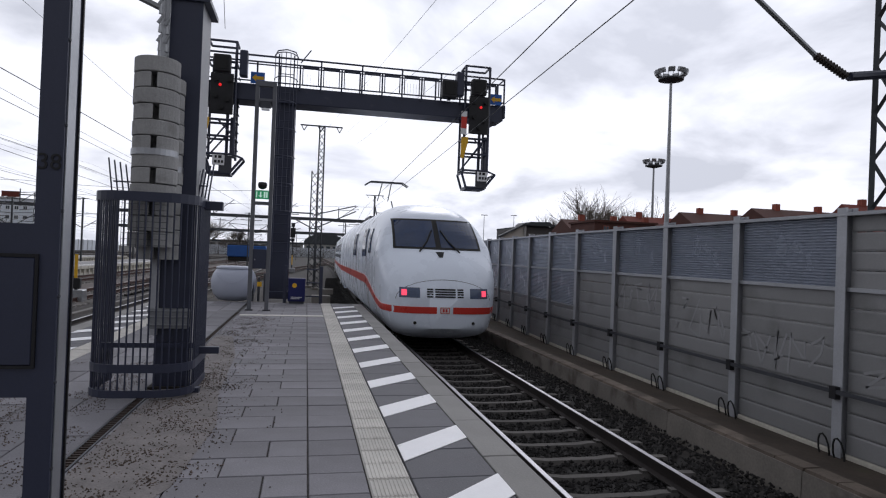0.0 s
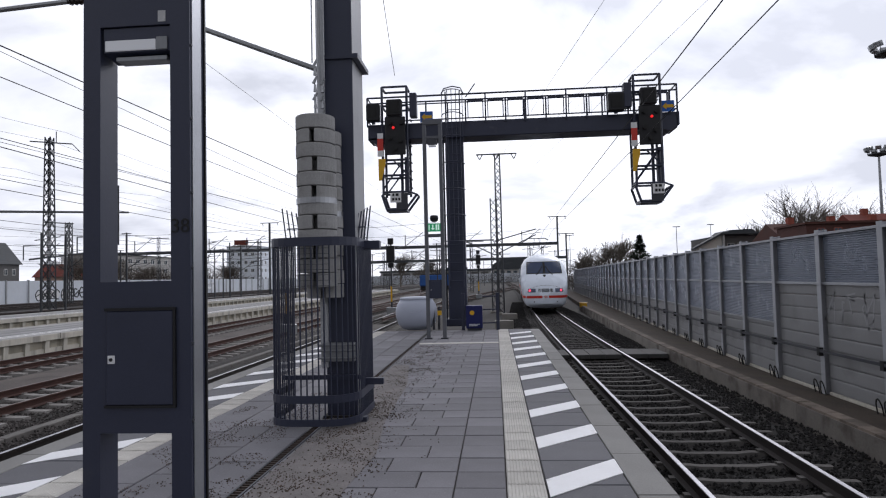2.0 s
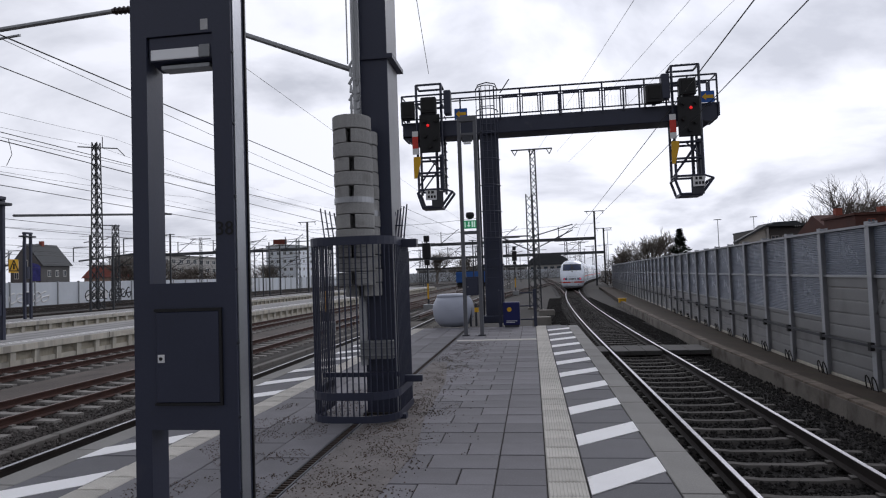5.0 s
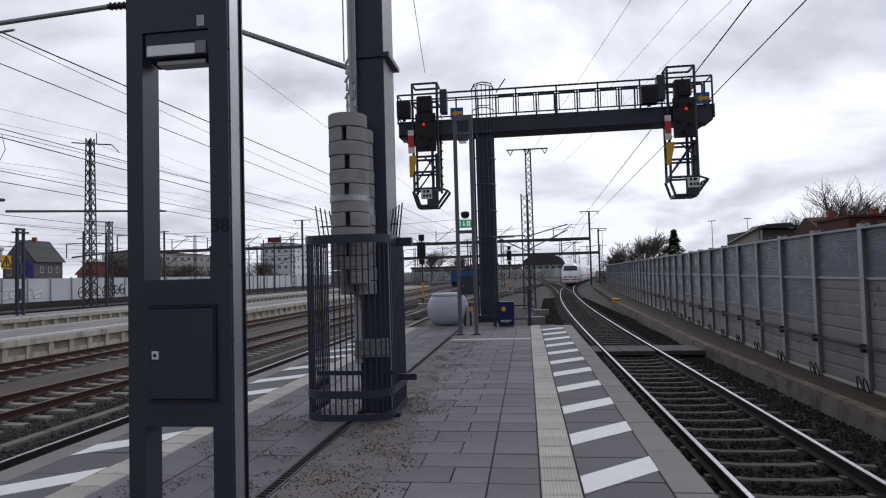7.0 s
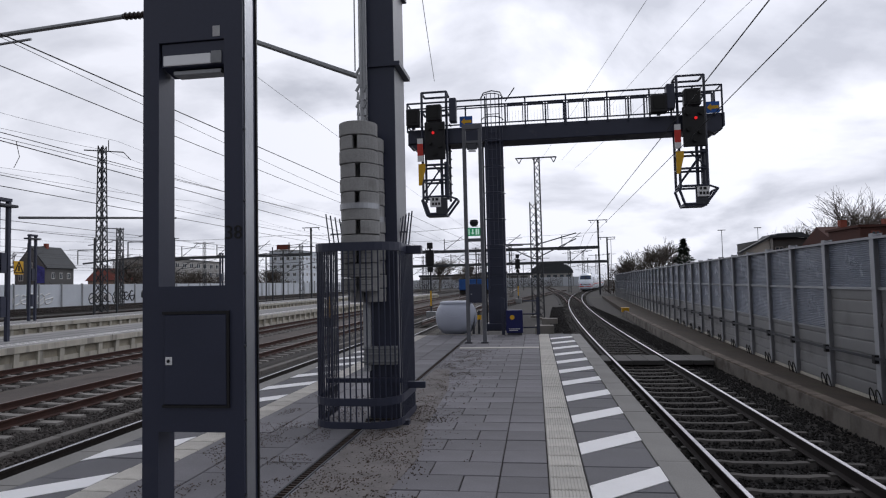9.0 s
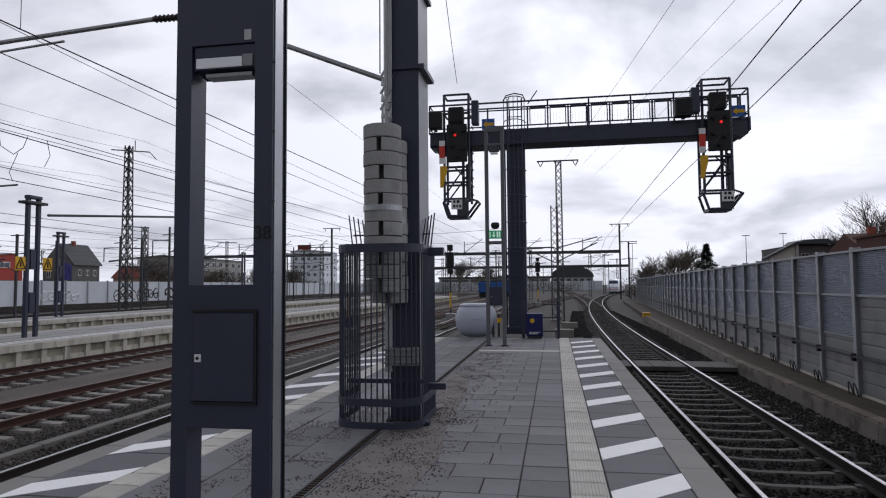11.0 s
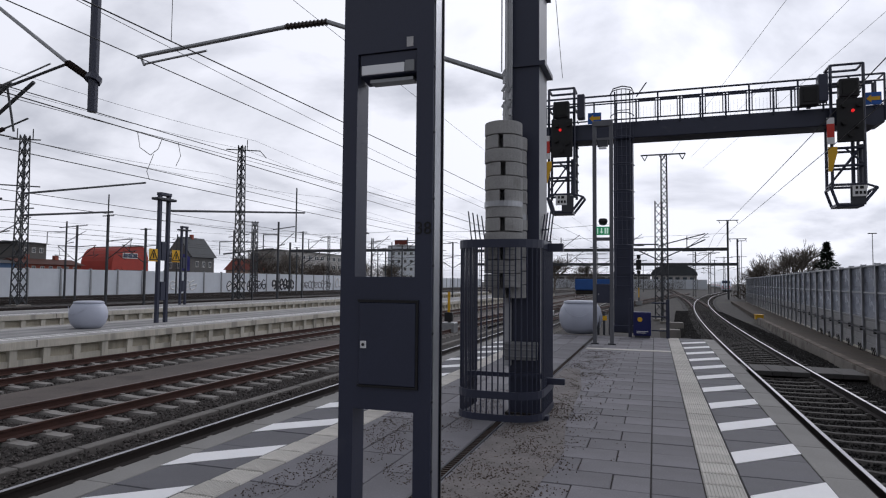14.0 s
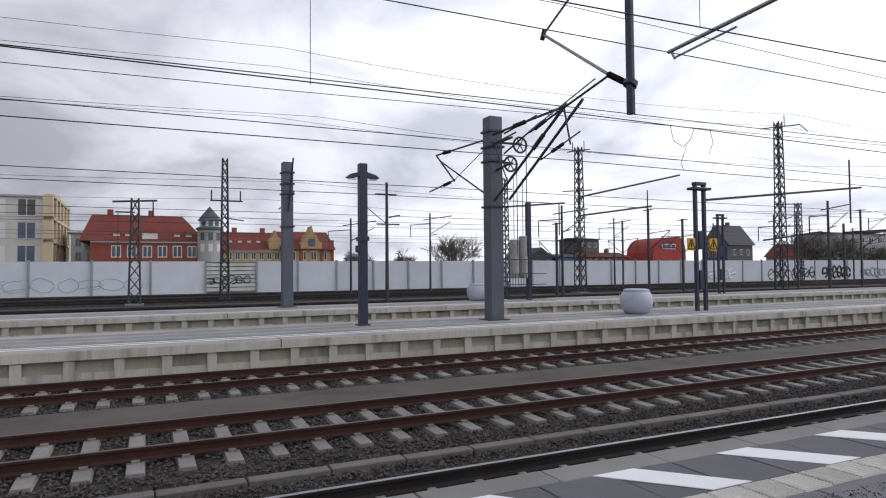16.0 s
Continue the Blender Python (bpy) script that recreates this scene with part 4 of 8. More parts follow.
weight_stack(-1.79, 7.13, 1.43, 12, 0.1517, 0.208, "stack of round grey slotted concrete tension weights")
weight_stack(-1.775, 7.36, 1.31, 12, 0.1517, 0.20, "rear stack of round grey concrete tension weights")


def weight_cage():
    c = empty("weight_cage", 0, 0, 0)
    tagged(c, "rounded dark steel bar cage round the tension weights", "cage")
    def outline(r=0.0):
        pts = []
        x0, x1, yf, yb, rad = -2.28 - r, -1.36 + r, 6.88 - r, 7.85, 0.30
        pts.append((x0, yb))
        for k in range(7):
            a = math.pi + k * math.pi / 12
            pts.append((x0 + rad + rad * math.cos(a), yf + rad + rad * math.sin(a)))
        for k in range(7):
            a = 1.5 * math.pi + k * math.pi / 12
            pts.append((x1 - rad + rad * math.cos(a), yf + rad + rad * math.sin(a)))
        pts.append((x1, yb))
        return pts
    o = outline()
    oo = outline(0.012)
    for z0, z1 in ((0.03, 0.10), (0.26, 0.34), (1.86, 1.95)):
        bm = bmesh.new()
        for (a, b_), (a2, b2) in zip(zip(o, o[1:]), zip(oo, oo[1:])):
            vs = [bm.verts.new(p) for p in ((*a, z0), (*b_, z0), (*b2, z0), (*a2, z0), (*a, z1), (*b_, z1), (*b2, z1), (*a2, z1))]
            for f in ((3, 2, 1, 0), (4, 5, 6, 7), (0, 1, 5, 4), (1, 2, 6, 5), (2, 3, 7, 6), (3, 0, 4, 7)):
                bm.faces.new([vs[i] for i in f])
        part("hoop", bm, M_STEEL, c)
    # upright bars at even steps along the outline
    seg = []
    for a, b_ in zip(o, o[1:]):
        seg.append((Vector((*a, 0)), Vector((*b_, 0))))
    total = sum((q - p).length for p, q in seg)
    n = 42
    bar_me = bpy.data.meshes.new("bar")
    t = tube((0, 0, 0.03), (0, 0, 1.93), 0.0085, n=6)
    t.to_mesh(bar_me)
    t.free()
    bar_me.materials.append(M_STEEL)
    for i in range(n):
        u = (i + 0.5) * total / n
        for p, q in seg:
            l = (q - p).length
            if u <= l:
                v = p + (q - p) * (u / l)
                break
            u -= l
        ob = new("bar", bar_me)
        ob.parent = c
        ob.matrix_basis = pose(v.x, v.y, 0)
    # taller spikes at both back corners
    for sx in (-2.28, -1.36):
        for k in range(5):
            u = sx + (0.055 * k if sx < -2 else -0.035 * k)
            part("spike", tube((u, 7.6, 1.9), (u - (0.06 if sx < -2 else -0.05), 7.62, 2.34 - 0.02 * k), 0.0085), M_STEEL, c)
        e_ = sx + (0.22 if sx < -2 else -0.14)
        part("spike_tie", tube((sx, 7.6, 2.1), (e_, 7.6, 2.1), 0.008), M_STEEL, c)
    part("brace", box(-2.28, 7.38, 0.42, -1.37, 7.43, 0.47), M_STEEL, c)
    part("brace", box(-1.36, 7.40, 0.36, -1.16, 7.46, 0.43, 0.004), M_STEEL, c)
    part("bracket", box(-1.37, 7.42, 1.84, -1.18, 7.52, 1.93, 0.004), M_STEEL, c)
    b = bmesh.new()
    for k in range(8):
        z = 1.45 + k * 0.055
        add_tube(b, (-2.0, 6.885, z), (-1.6, 6.885, z), 0.003, n=4)
    for k in range(7):
        add_tube(b, (-2.0 + k * 0.066, 6.886, 1.42), (-2.0 + k * 0.066, 6.886, 1.86), 0.003, n=4)
    part("wire_mesh", b, M_STEEL2, c)
    for x in (-2.25, -1.35):
        part("foot", box(x - 0.04, 7.2, 0.0, x + 0.04, 7.3, 0.05), M_STEEL, c)


weight_cage()


def insulator(name, a, b, r=0.055, parent=None, ribs=11):
    a, b = Vector(a), Vector(b)
    bm = bmesh.new()
    add_tube(bm, a, b, r * 0.6, n=8)
    for k in range(ribs):
        p = a + (b - a) * ((k + 0.3) / ribs)
        q = a + (b - a) * ((k + 0.65) / ribs)
        add_tube(bm, p, q, r * 0.85, r * 0.65, 10)
    return part(name, bm, M_CERAMIC, parent) if parent else mesh_ob(name, bm, M_CERAMIC)


def arm(label, pieces):
    """A catenary arm of tubes and insulators; pieces: kind, start, end, radius."""
    e = empty("cantilever_arm", *pieces[0][1])
    tagged(e, label, "cantilever arm", "catenary arms")
    o = Vector(pieces[0][1])
    for kind, a, b, r in pieces:
        a, b = Vector(a) - o, Vector(b) - o
        if kind == "i":
            insulator("insulator", a, b, r, e)
        elif kind == "w":
            part("stay_wire", tube(a, b, r, n=5), M_WIRE, e)
        elif kind == "d":
            part("dark_tube", tube(a, b, r, n=8), M_STEEL, e)
        else:
            part("tube", tube(a, b, r, n=8), M_GALV, e)
    return e


arm("galvanised catenary arm reaching over the platform track", [
    ("t", (-1.80, MY, 3.92), (-4.35, MY, 4.96), 0.032), ("i", (-4.35, MY, 4.96), (-5.0, MY, 4.97), 0.06),
    ("t", (-5.0, MY, 4.97), (-7.55, MY, 4.82), 0.03), ("t", (-7.4, MY, 4.70), (-6.3, MY, 4.78), 0.016), ("t", (-7.5, MY, 4.83), (-7.42, MY, 4.68), 0.02),
    ("t", (-1.80, MY, 5.9), (-4.4, MY, 5.95), 0.03), ("i", (-4.4, MY, 5.95), (-4.95, MY, 5.96), 0.06), ("t", (-4.95, MY, 5.96), (-6.4, MY, 6.1), 0.03),
    ("d", (-1.82, MY - 0.02, 3.75), (-1.82, MY - 0.02, 4.05), 0.05)])
arm("dark hanging tube with insulator and struts over the yard track", [
    ("d", (-8.4, MY, 9.2), (-8.4, MY, 4.05), 0.075), ("d", (-8.4, MY, 9.1), (-1.7, MY, 9.1), 0.12), ("d", (-8.4, MY - 0.02, 4.52), (-8.4, MY + 0.02, 4.60), 0.12), ("i", (-8.5, MY, 4.60), (-8.95, MY, 4.88), 0.07),
    ("t", (-8.95, MY, 4.88), (-10.9, MY, 6.25), 0.03), ("t", (-10.9, MY, 6.25), (-8.6, MY, 7.3), 0.024), ("d", (-10.95, MY, 6.15), (-10.85, MY, 6.35), 0.05),
    ("t", (-9.3, MY, 4.9), (-11.4, MY, 4.40), 0.014)])


# signal gantry
def signal(parent, gx, gy, mirror):
    """One hanging signal with its cage; gx is the middle of the black shield."""
    def P(name, bm, material, label=""):
        return part(name, bm, material, parent, label)
    s = P("signal_shield", box(gx - 0.32, gy - 0.62, 5.33, gx + 0.32, gy - 0.55, 6.52, 0.02), M_DARK, "black signal shield")
    l = part("red_light", add_lathe(bmesh.new(), [(0.035, 0), (0.042, 0.01), (0.042, 0.04), (0.02, 0.05)], 14), M_REDLIGHT, s, "lit red signal light")
    l.matrix_basis = pose(gx + (0.05 if not mirror else -0.05), gy - 0.615, 6.17, 90, 0, 0)
    for dx, dz in ((-0.16, 6.32), (0.20, 6.32), (-0.16, 5.85), (0.16, 5.75), (0, 5.52)):
        part("hood", tube((gx + dx, gy - 0.62, dz), (gx + dx, gy - 0.72, dz), 0.06, 0.07, 12), M_RUBBER, s)
    h = P("lamp_box", box(gx - 0.26, gy - 0.66, 6.55, gx + 0.22, gy - 0.40, 7.06, 0.03), M_DARK, "black lamp box above the shield")
    part("lamp_face", box(gx - 0.19, gy - 0.672, 6.62, gx + 0.14, gy - 0.661, 6.98, 0.01), M_RUBBER, h)
    # ladder cage
    b = bmesh.new()
    for dx in (-0.42, 0.36):
        for dy in (-0.45, 0.15):
            add_tube(b, (gx + dx, gy + dy, 4.1), (gx + dx, gy + dy, 7.5 if dy < 0 else 5.9), 0.042, n=6)
    for z in (7.5, 6.9, 5.2, 4.72, 4.2):
        for dy in (-0.45, 0.15):
            add_tube(b, (gx - 0.42, gy + dy, z), (gx + 0.36, gy + dy, z), 0.036, n=6)
        for dx in (-0.42, 0.36):
            add_tube(b, (gx + dx, gy - 0.45, z), (gx + dx, gy + 0.15, z), 0.034, n=6)
    add_tube(b, (gx - 0.42, gy - 0.45, 4.3), (gx + 0.2, gy - 0.45, 5.15), 0.026, n=5)
    add_tube(b, (gx + 0.36, gy - 0.45, 4.72), (gx - 0.1, gy - 0.45, 5.2), 0.026, n=5)
    add_tube(b, (gx + 0.30, gy - 0.3, 4.25), (gx + 0.30, gy - 0.3, 5.3), 0.07, n=6)
    add_tube(b, (gx + 0.14, gy - 0.2, 3.9), (gx + 0.14, gy - 0.2, 5.4), 0.05, n=6)
    add_tube(b, (gx - 0.42, gy + 0.15, 4.2), (gx + 0.36, gy + 0.15, 5.2), 0.026, n=5)
    P("cage_frame", b, M_STEEL)
    for k in range(11):
        P("rung", tube((gx + 0.40, gy - 0.05, 4.4 + k * 0.27), (gx + 0.40, gy + 0.3, 4.4 + k * 0.27), 0.02, n=5), M_STEEL2)
    b = bmesh.new()
    outline = [(gx - 0.46, 4.10), (gx - 0.32, 3.66), (gx + 0.28, 3.66), (gx + 0.62, 4.10)]
    for yy in (gy - 0.48, gy + 0.13):
        for (xa, za), (xb, zb) in zip(outline, outline[1:]):
            add_tube(b, (xa, yy, za), (xb, yy, zb), 0.04, n=6)
    for xa, za in outline:
        add_tube(b, (xa, gy - 0.48, za), (xa, gy + 0.13, za), 0.034, n=6)
    add_box(b, gx - 0.34, gy - 0.5, 3.60, gx + 0.30, gy + 0.15, 3.64)
    add_tube(b, (gx + 0.36, gy - 0.48, 4.2), (gx + 0.62, gy - 0.48, 4.10), 0.03, n=6)
    P("foot_basket", b, M_STEEL)
    P("basket_front", box(gx - 0.02, gy - 0.53, 3.64, gx + 0.34, gy - 0.5, 4.15), M_STEEL2)
    for z0, z1, ma in ((5.85, 6.02, M_WHITE), (5.48, 5.85, MATS["red_train_stripe"]), (5.30, 5.48, M_WHITE)):
        P("marker_band", box(gx - 0.56, gy - 0.60, z0, gx - 0.38, gy - 0.56, z1), ma)
    P("yellow_marker", prism(bmesh.new(), [(gx - 0.54, 4.55), (gx - 0.45, 4.55), (gx - 0.32, 5.05), (gx - 0.32, 5.22), (gx - 0.54, 5.22)], 1, gy - 0.59, gy - 0.56), M_YELLOW, "yellow tapered marker board")
    sx = gx - 0.20 if mirror else gx + 0.02
    pl = P("number_plate", box(sx, gy - 0.56, 3.86, sx + 0.34, gy - 0.535, 4.16, 0.004), M_WHITE, "white plate with two rows of dark marks")
    for u, v, w2 in ((0.07, 0.22, 0.06), (0.17, 0.22, 0.09), (0.06, 0.08, 0.07), (0.16, 0.08, 0.06), (0.25, 0.08, 0.06)):
        part("dark_bar", box(sx + u, gy - 0.565, 3.84 + v, sx + u + w2, gy - 0.559, 3.84 + v + 0.08), M_DARK, pl)


def gantry():
    G = empty("signal_gantry", 0, 0, 0)
    tagged(G, "anthracite steel signal gantry with walkway railing and two hanging signals", "signal gantry")
    gy = 20.3
    part("column", box(-1.38, gy - 0.1, 0.2, -0.82, gy + 0.45, 6.0, 0.01), M_STEEL, G)
    part("column_foot", box(-1.5, gy - 0.2, 0.0, -0.70, gy + 0.55, 0.22, 0.02), M_STEEL, G)
    part("column_band", box(-1.41, gy - 0.13, 1.75, -0.79, gy + 0.48, 1.82), M_STEEL, G)
    part("beam", box(-3.80, gy - 0.25, 5.88, 5.72, gy + 0.6, 6.38, 0.02), M_STEEL, G)
    b = bmesh.new()
    prism(b, [(-3.80, 5.95), (-3.55, 5.75), (-2.7, 5.75), (-2.7, 5.95)], 1, gy - 0.25, gy + 0.6)
    part("beam_nose", b, M_STEEL, G)
    b = bmesh.new()
    prism(b, [(4.9, 5.95), (5.5, 5.80), (5.78, 5.98), (5.78, 6.38), (5.72, 6.38), (5.72, 5.95)], 1, gy - 0.27, gy + 0.62)
    part("beam_nose", b, M_STEEL, G)
    for yy in (gy - 0.28, gy + 0.62):
        xs = [-3.8 + 0.62 * k for k in range(16)] + [5.72]
        for k, x in enumerate(xs):
            if yy > gy and k % 4:
                continue
            part("railing_post", box(x - 0.024, yy - 0.02, 6.3, x + 0.024, yy + 0.02, 7.22 if k % 2 == 0 else 7.03), M_STEEL, G)
        for z, r in (((7.22, 0.03), (7.04, 0.026), (6.46, 0.022)) if yy < gy else ((7.22, 0.022),)):
            part("railing_bar", tube((-3.8, yy, z), (5.72, yy, z), r), M_STEEL, G)
    for x in (-3.8, 5.72):
        for z in (7.22, 6.5):
            part("railing_bar", tube((x, gy - 0.28, z), (x, gy + 0.62, z), 0.024), M_STEEL, G)
    # framed mesh panels between the railing posts
    for k in range(5, 15):
        xa, xb = -3.8 + 0.62 * k + 0.06, -3.8 + 0.62 * (k + 1) - 0.06
        b = bmesh.new()
        for q in ((xa, 6.44, xb, 6.475), (xa, 6.985, xb, 7.02), (xa, 6.475, xa + 0.03, 6.985), (xb - 0.03, 6.475, xb, 6.985)):
            add_box(b, q[0], gy - 0.29, q[1], q[2], gy - 0.265, q[3])
        part("panel_frame", b, M_STEEL, G)
    b = bmesh.new()
    for k in range(40):
        x = -0.6 + k * 0.1
        add_tube(b, (x, gy + 0.63, 6.45), (x, gy + 0.63, 7.06), 0.003, n=3)
    part("mesh_panel", b, M_STEEL2, G)
    signal(G, 4.82, gy, False)
    signal(G, -2.88, gy, True)
    for x0, x1, z0 in ((3.62, 4.10, 6.40), (-3.78, -3.36, 6.42)):
        lb = part("lamp_box", box(x0, gy - 0.62, z0, x1, gy - 0.34, z0 + 0.55, 0.03), M_DARK, G, "square black lamp box")
        part("lamp_face", box(x0 + 0.08, gy - 0.632, z0 + 0.1, x1 - 0.08, gy - 0.621, z0 + 0.46, 0.01), M_RUBBER, lb)
        part("lamp_bracket", box((x0 + x1) / 2 - 0.05, gy - 0.5, 6.35, (x0 + x1) / 2 + 0.05, gy - 0.4, z0 + 0.02), M_STEEL, G)
    part("lamp_box", box(4.08, gy - 0.6, 6.5, 4.32, gy - 0.3, 7.25, 0.02), M_STEEL, G)
    part("lamp_box", box(-2.42, gy - 0.6, 6.5, -2.2, gy - 0.3, 7.25, 0.02), M_STEEL, G)
    for x in (5.22, -2.12):
        s = part("arrow_sign", box(x, gy - 0.36, 6.36, x + 0.40, gy - 0.34, 6.70), M_SIGNBLUE, G, "blue sign with a yellow arrow")
        b = prism(bmesh.new(), [(x + 0.04, 6.53), (x + 0.16, 6.42), (x + 0.16, 6.48), (x + 0.37, 6.48), (x + 0.37, 6.58), (x + 0.16, 6.58), (x + 0.16, 6.64)], 1, gy - 0.366, gy - 0.361)
        part("yellow_arrow", b, M_YELLOW, s)
    # ladder with safety hoops along the column
    b = bmesh.new()
    for x in (-1.32, -0.88):
        add_tube(b, (x, gy - 0.35, 1.2), (x, gy - 0.35, 7.3), 0.022, n=6)
    for k in range(20):
        add_tube(b, (-1.32, gy - 0.35, 1.4 + k * 0.28), (-0.88, gy - 0.35, 1.4 + k * 0.28), 0.014, n=5)
    part("ladder", b, M_STEEL, G)
    b = bmesh.new()
    def ring(z):
        return [(-1.1 + 0.34 * math.cos(a), gy - 0.42 - 0.52 * math.sin(a), z) for a in np.linspace(0, math.pi, 9)]
    for z in (2.6, 3.4, 4.2, 5.0, 5.8, 6.5, 7.2):
        add_poly(b, ring(z), 0.016, 5)
    for i in (1, 3, 4, 5, 7):
        add_tube(b, ring(2.6)[i], ring(7.2)[i], 0.012, n=5)
    add_poly(b, [(-1.44, gy - 0.42, 7.2), (-1.36, gy - 0.42, 7.38), (-1.1, gy - 0.42, 7.44), (-0.84, gy - 0.42, 7.38), (-0.76, gy - 0.42, 7.2)], 0.02, 5)
    part("safety_cage", b, M_STEEL, G)
    part("lightning_rod", tube((-0.7, gy, 7.2), (-0.4, gy, 7.62), 0.018), M_STEEL2, G)
    part("cable_pipe", tube((-1.45, gy + 0.1, 0.2), (-1.45, gy + 0.1, 6.0), 0.03), M_STEEL2, G)


gantry()


def exit_frame():
    e = empty("exit_sign_frame", 0, 16.2, 0)
    tagged(e, "tall twin-post steel frame with lamp, lit green exit sign and box", "sign frame")
    for x in (-1.60, -1.20):
        part("post", box(x - 0.045, -0.06, 0, x + 0.045, 0.06, 5.35, 0.005), mat("frame_grey_paint", (0.13, 0.135, 0.15), 0.5, 0, 0.15, 2, 40, 0.05), e)
        part("foot_plate", box(x - 0.09, -0.1, 0.004, x + 0.09, 0.1, 0.03), M_STEEL2, e)
    part("top_bar", box(-1.645, -0.065, 5.35, -1.155, 0.065, 5.48, 0.006), MATS["frame_grey_paint"], e)
    part("lamp_plate", box(-1.56, -0.05, 5.0, -1.24, 0.05, 5.06), MATS["frame_grey_paint"], e)
    lp = part("floodlight", prism(bmesh.new(), [(-0.10, 4.82), (0.10, 4.86), (0.10, 4.98), (-0.10, 4.98)], 0, -1.52, -1.28), M_STEEL2, e)
    part("lamp_glass", box(-1.49, -0.085, 4.79, -1.31, 0.05, 4.818), M_LAMP, lp)
    part("cross_bar", box(-1.555, -0.03, 2.52, -1.245, 0.03, 2.60), MATS["frame_grey_paint"], e)
    s = part("exit_sign", box(-1.555, -0.075, 2.66, -1.245, 0.0, 2.86, 0.004), M_GREENSIGN, e, "lit green exit sign with white marks")
    b = bmesh.new()
    prism(b, [(-1.43, 2.69), (-1.38, 2.74), (-1.415, 2.74), (-1.415, 2.83), (-1.445, 2.83), (-1.445, 2.74), (-1.48, 2.74)], 1, -0.079, -0.0755)
    add_box(b, -1.36, -0.079, 2.69, -1.32, -0.0755, 2.83)
    add_box(b, -1.305, -0.079, 2.69, -1.27, -0.0755, 2.83)
    add_box(b, -1.535, -0.079, 2.69, -1.51, -0.0755, 2.83)
    part("white_marks", b, M_GREENWHITE, s)
    b = add_lathe(bmesh.new(), [(0.04, 2.90), (0.09, 2.93), (0.11, 3.0), (0.09, 3.06), (0.03, 3.07)], 12, (-1.40, 0.0))
    part("loudspeaker", b, M_DARK, e)
    bx = part("switch_box", box(-1.555, -0.07, 1.0, -1.245, 0.12, 1.46, 0.006), M_STEEL, e, "anthracite switch box with door")
    part("box_door", box(-1.53, -0.078, 1.04, -1.27, -0.069, 1.42, 0.003), M_STEEL, bx)
    part("box_lock", box(-1.515, -0.083, 1.20, -1.495, -0.077, 1.23), M_ALU, bx)


exit_frame()


def grit_bin(x, y, z, s, lab):
    g = empty("grit_bin", x, y, z)
    tagged(g, lab, "grit bin", "grit bins")
    prof = [(0.30, 0.0), (0.42, 0.03), (0.55, 0.18), (0.61, 0.38), (0.62, 0.55), (0.57, 0.74), (0.48, 0.88)]
    b = add_lathe(bmesh.new(), [(r * s, h * s) for r, h in prof], 40)
    body = part("body", b, M_BIN, g, smooth=True)
    lid = add_lathe(bmesh.new(), [(0.485 * s, 0.885 * s), (0.495 * s, 0.90 * s), (0.48 * s, 0.94 * s), (0.38 * s, 0.965 * s), (0.1 * s, 0.975 * s)], 40)
    part("lid", lid, M_BIN, g, smooth=True)
    b = bmesh.new()
    pts = []
    for k in range(13):
        u = -1 + k / 6
        a = -math.pi / 2 + 0.75 * u
        zz = 0.52 + 0.26 * u * u
        pts.append((0.622 * s * math.cos(a), 0.622 * s * math.sin(a) , zz * s))
    add_poly(b, pts, 0.008 * s, 5)
    part("seam", b, M_BIN, body)
    return g


grit_bin(-2.28, 19.25, 0, 1.0, "rounded blue-grey plastic grit bin at the platform end")
grit_bin(-19.15, 17.55, ZL, 1.0, "rounded blue-grey plastic grit bin on the low platform")
grit_bin(-32.0, 17.6, ZL, 1.0, "distant rounded grit bin on the far platform")


def end_cabinet():
    c = empty("blue_cabinet", 0, 0, 0)
    tagged(c, "deep blue metal cabinet with orange round mark at the platform end", "cabinet")
    part("body", box(-0.77, 18.42, 0.06, -0.31, 18.72, 0.70, 0.012), M_BLUE, c)
    part("door", box(-0.745, 18.41, 0.09, -0.335, 18.422, 0.67, 0.004), M_BLUE, c)
    d = add_lathe(bmesh.new(), [(0.065, 0), (0.065, 0.004), (0.05, 0.006)], 20)
    o = part("round_mark", d, M_YELLOW, c, "orange round mark")
    o.matrix_basis = pose(-0.60, 18.409, 0.50, 90, 0, 0)
    b = bmesh.new()
    for z, w in ((0.17, 0.30), (0.13, 0.24)):
        add_box(b, -0.69, 18.404, z, -0.69 + w, 18.4095, z + 0.016)
    part("label_bars", b, M_WHITE, c)
    part("plinth", box(-0.74, 18.45, 0, -0.34, 18.69, 0.061), M_STEEL2, c)


end_cabinet()
fen = empty("platform_end_railing", 0, 18.6, 0)
tagged(fen, "dark steel posts with rails closing the platform end", "railing")
for x in (-0.86, 0.12):
    part("post", box(x - 0.045, -0.045, 0, x + 0.045, 0.045, 1.05, 0.006), M_STEEL, fen)
for z in (0.2, 0.95, 0.58):
    part("rail", tube((-0.3, 0.0, z), (0.12, 0.0, z), 0.02), M_STEEL, fen)
cab = empty("cable_riser", -1.75, 19.0, 0)
tagged(cab, "small dark cable riser posts beside the gantry foot", "cable riser")
for k in range(3):
    part("pipe", tube((k * 0.16, 0, 0), (k * 0.16, 0, 0.55 + 0.12 * k), 0.035, n=8), M_STEEL2, cab)
part("tag", box(0.12, -0.05, 0.42, 0.24, -0.04, 0.55), M_YELLOW, cab, "yellow tag")
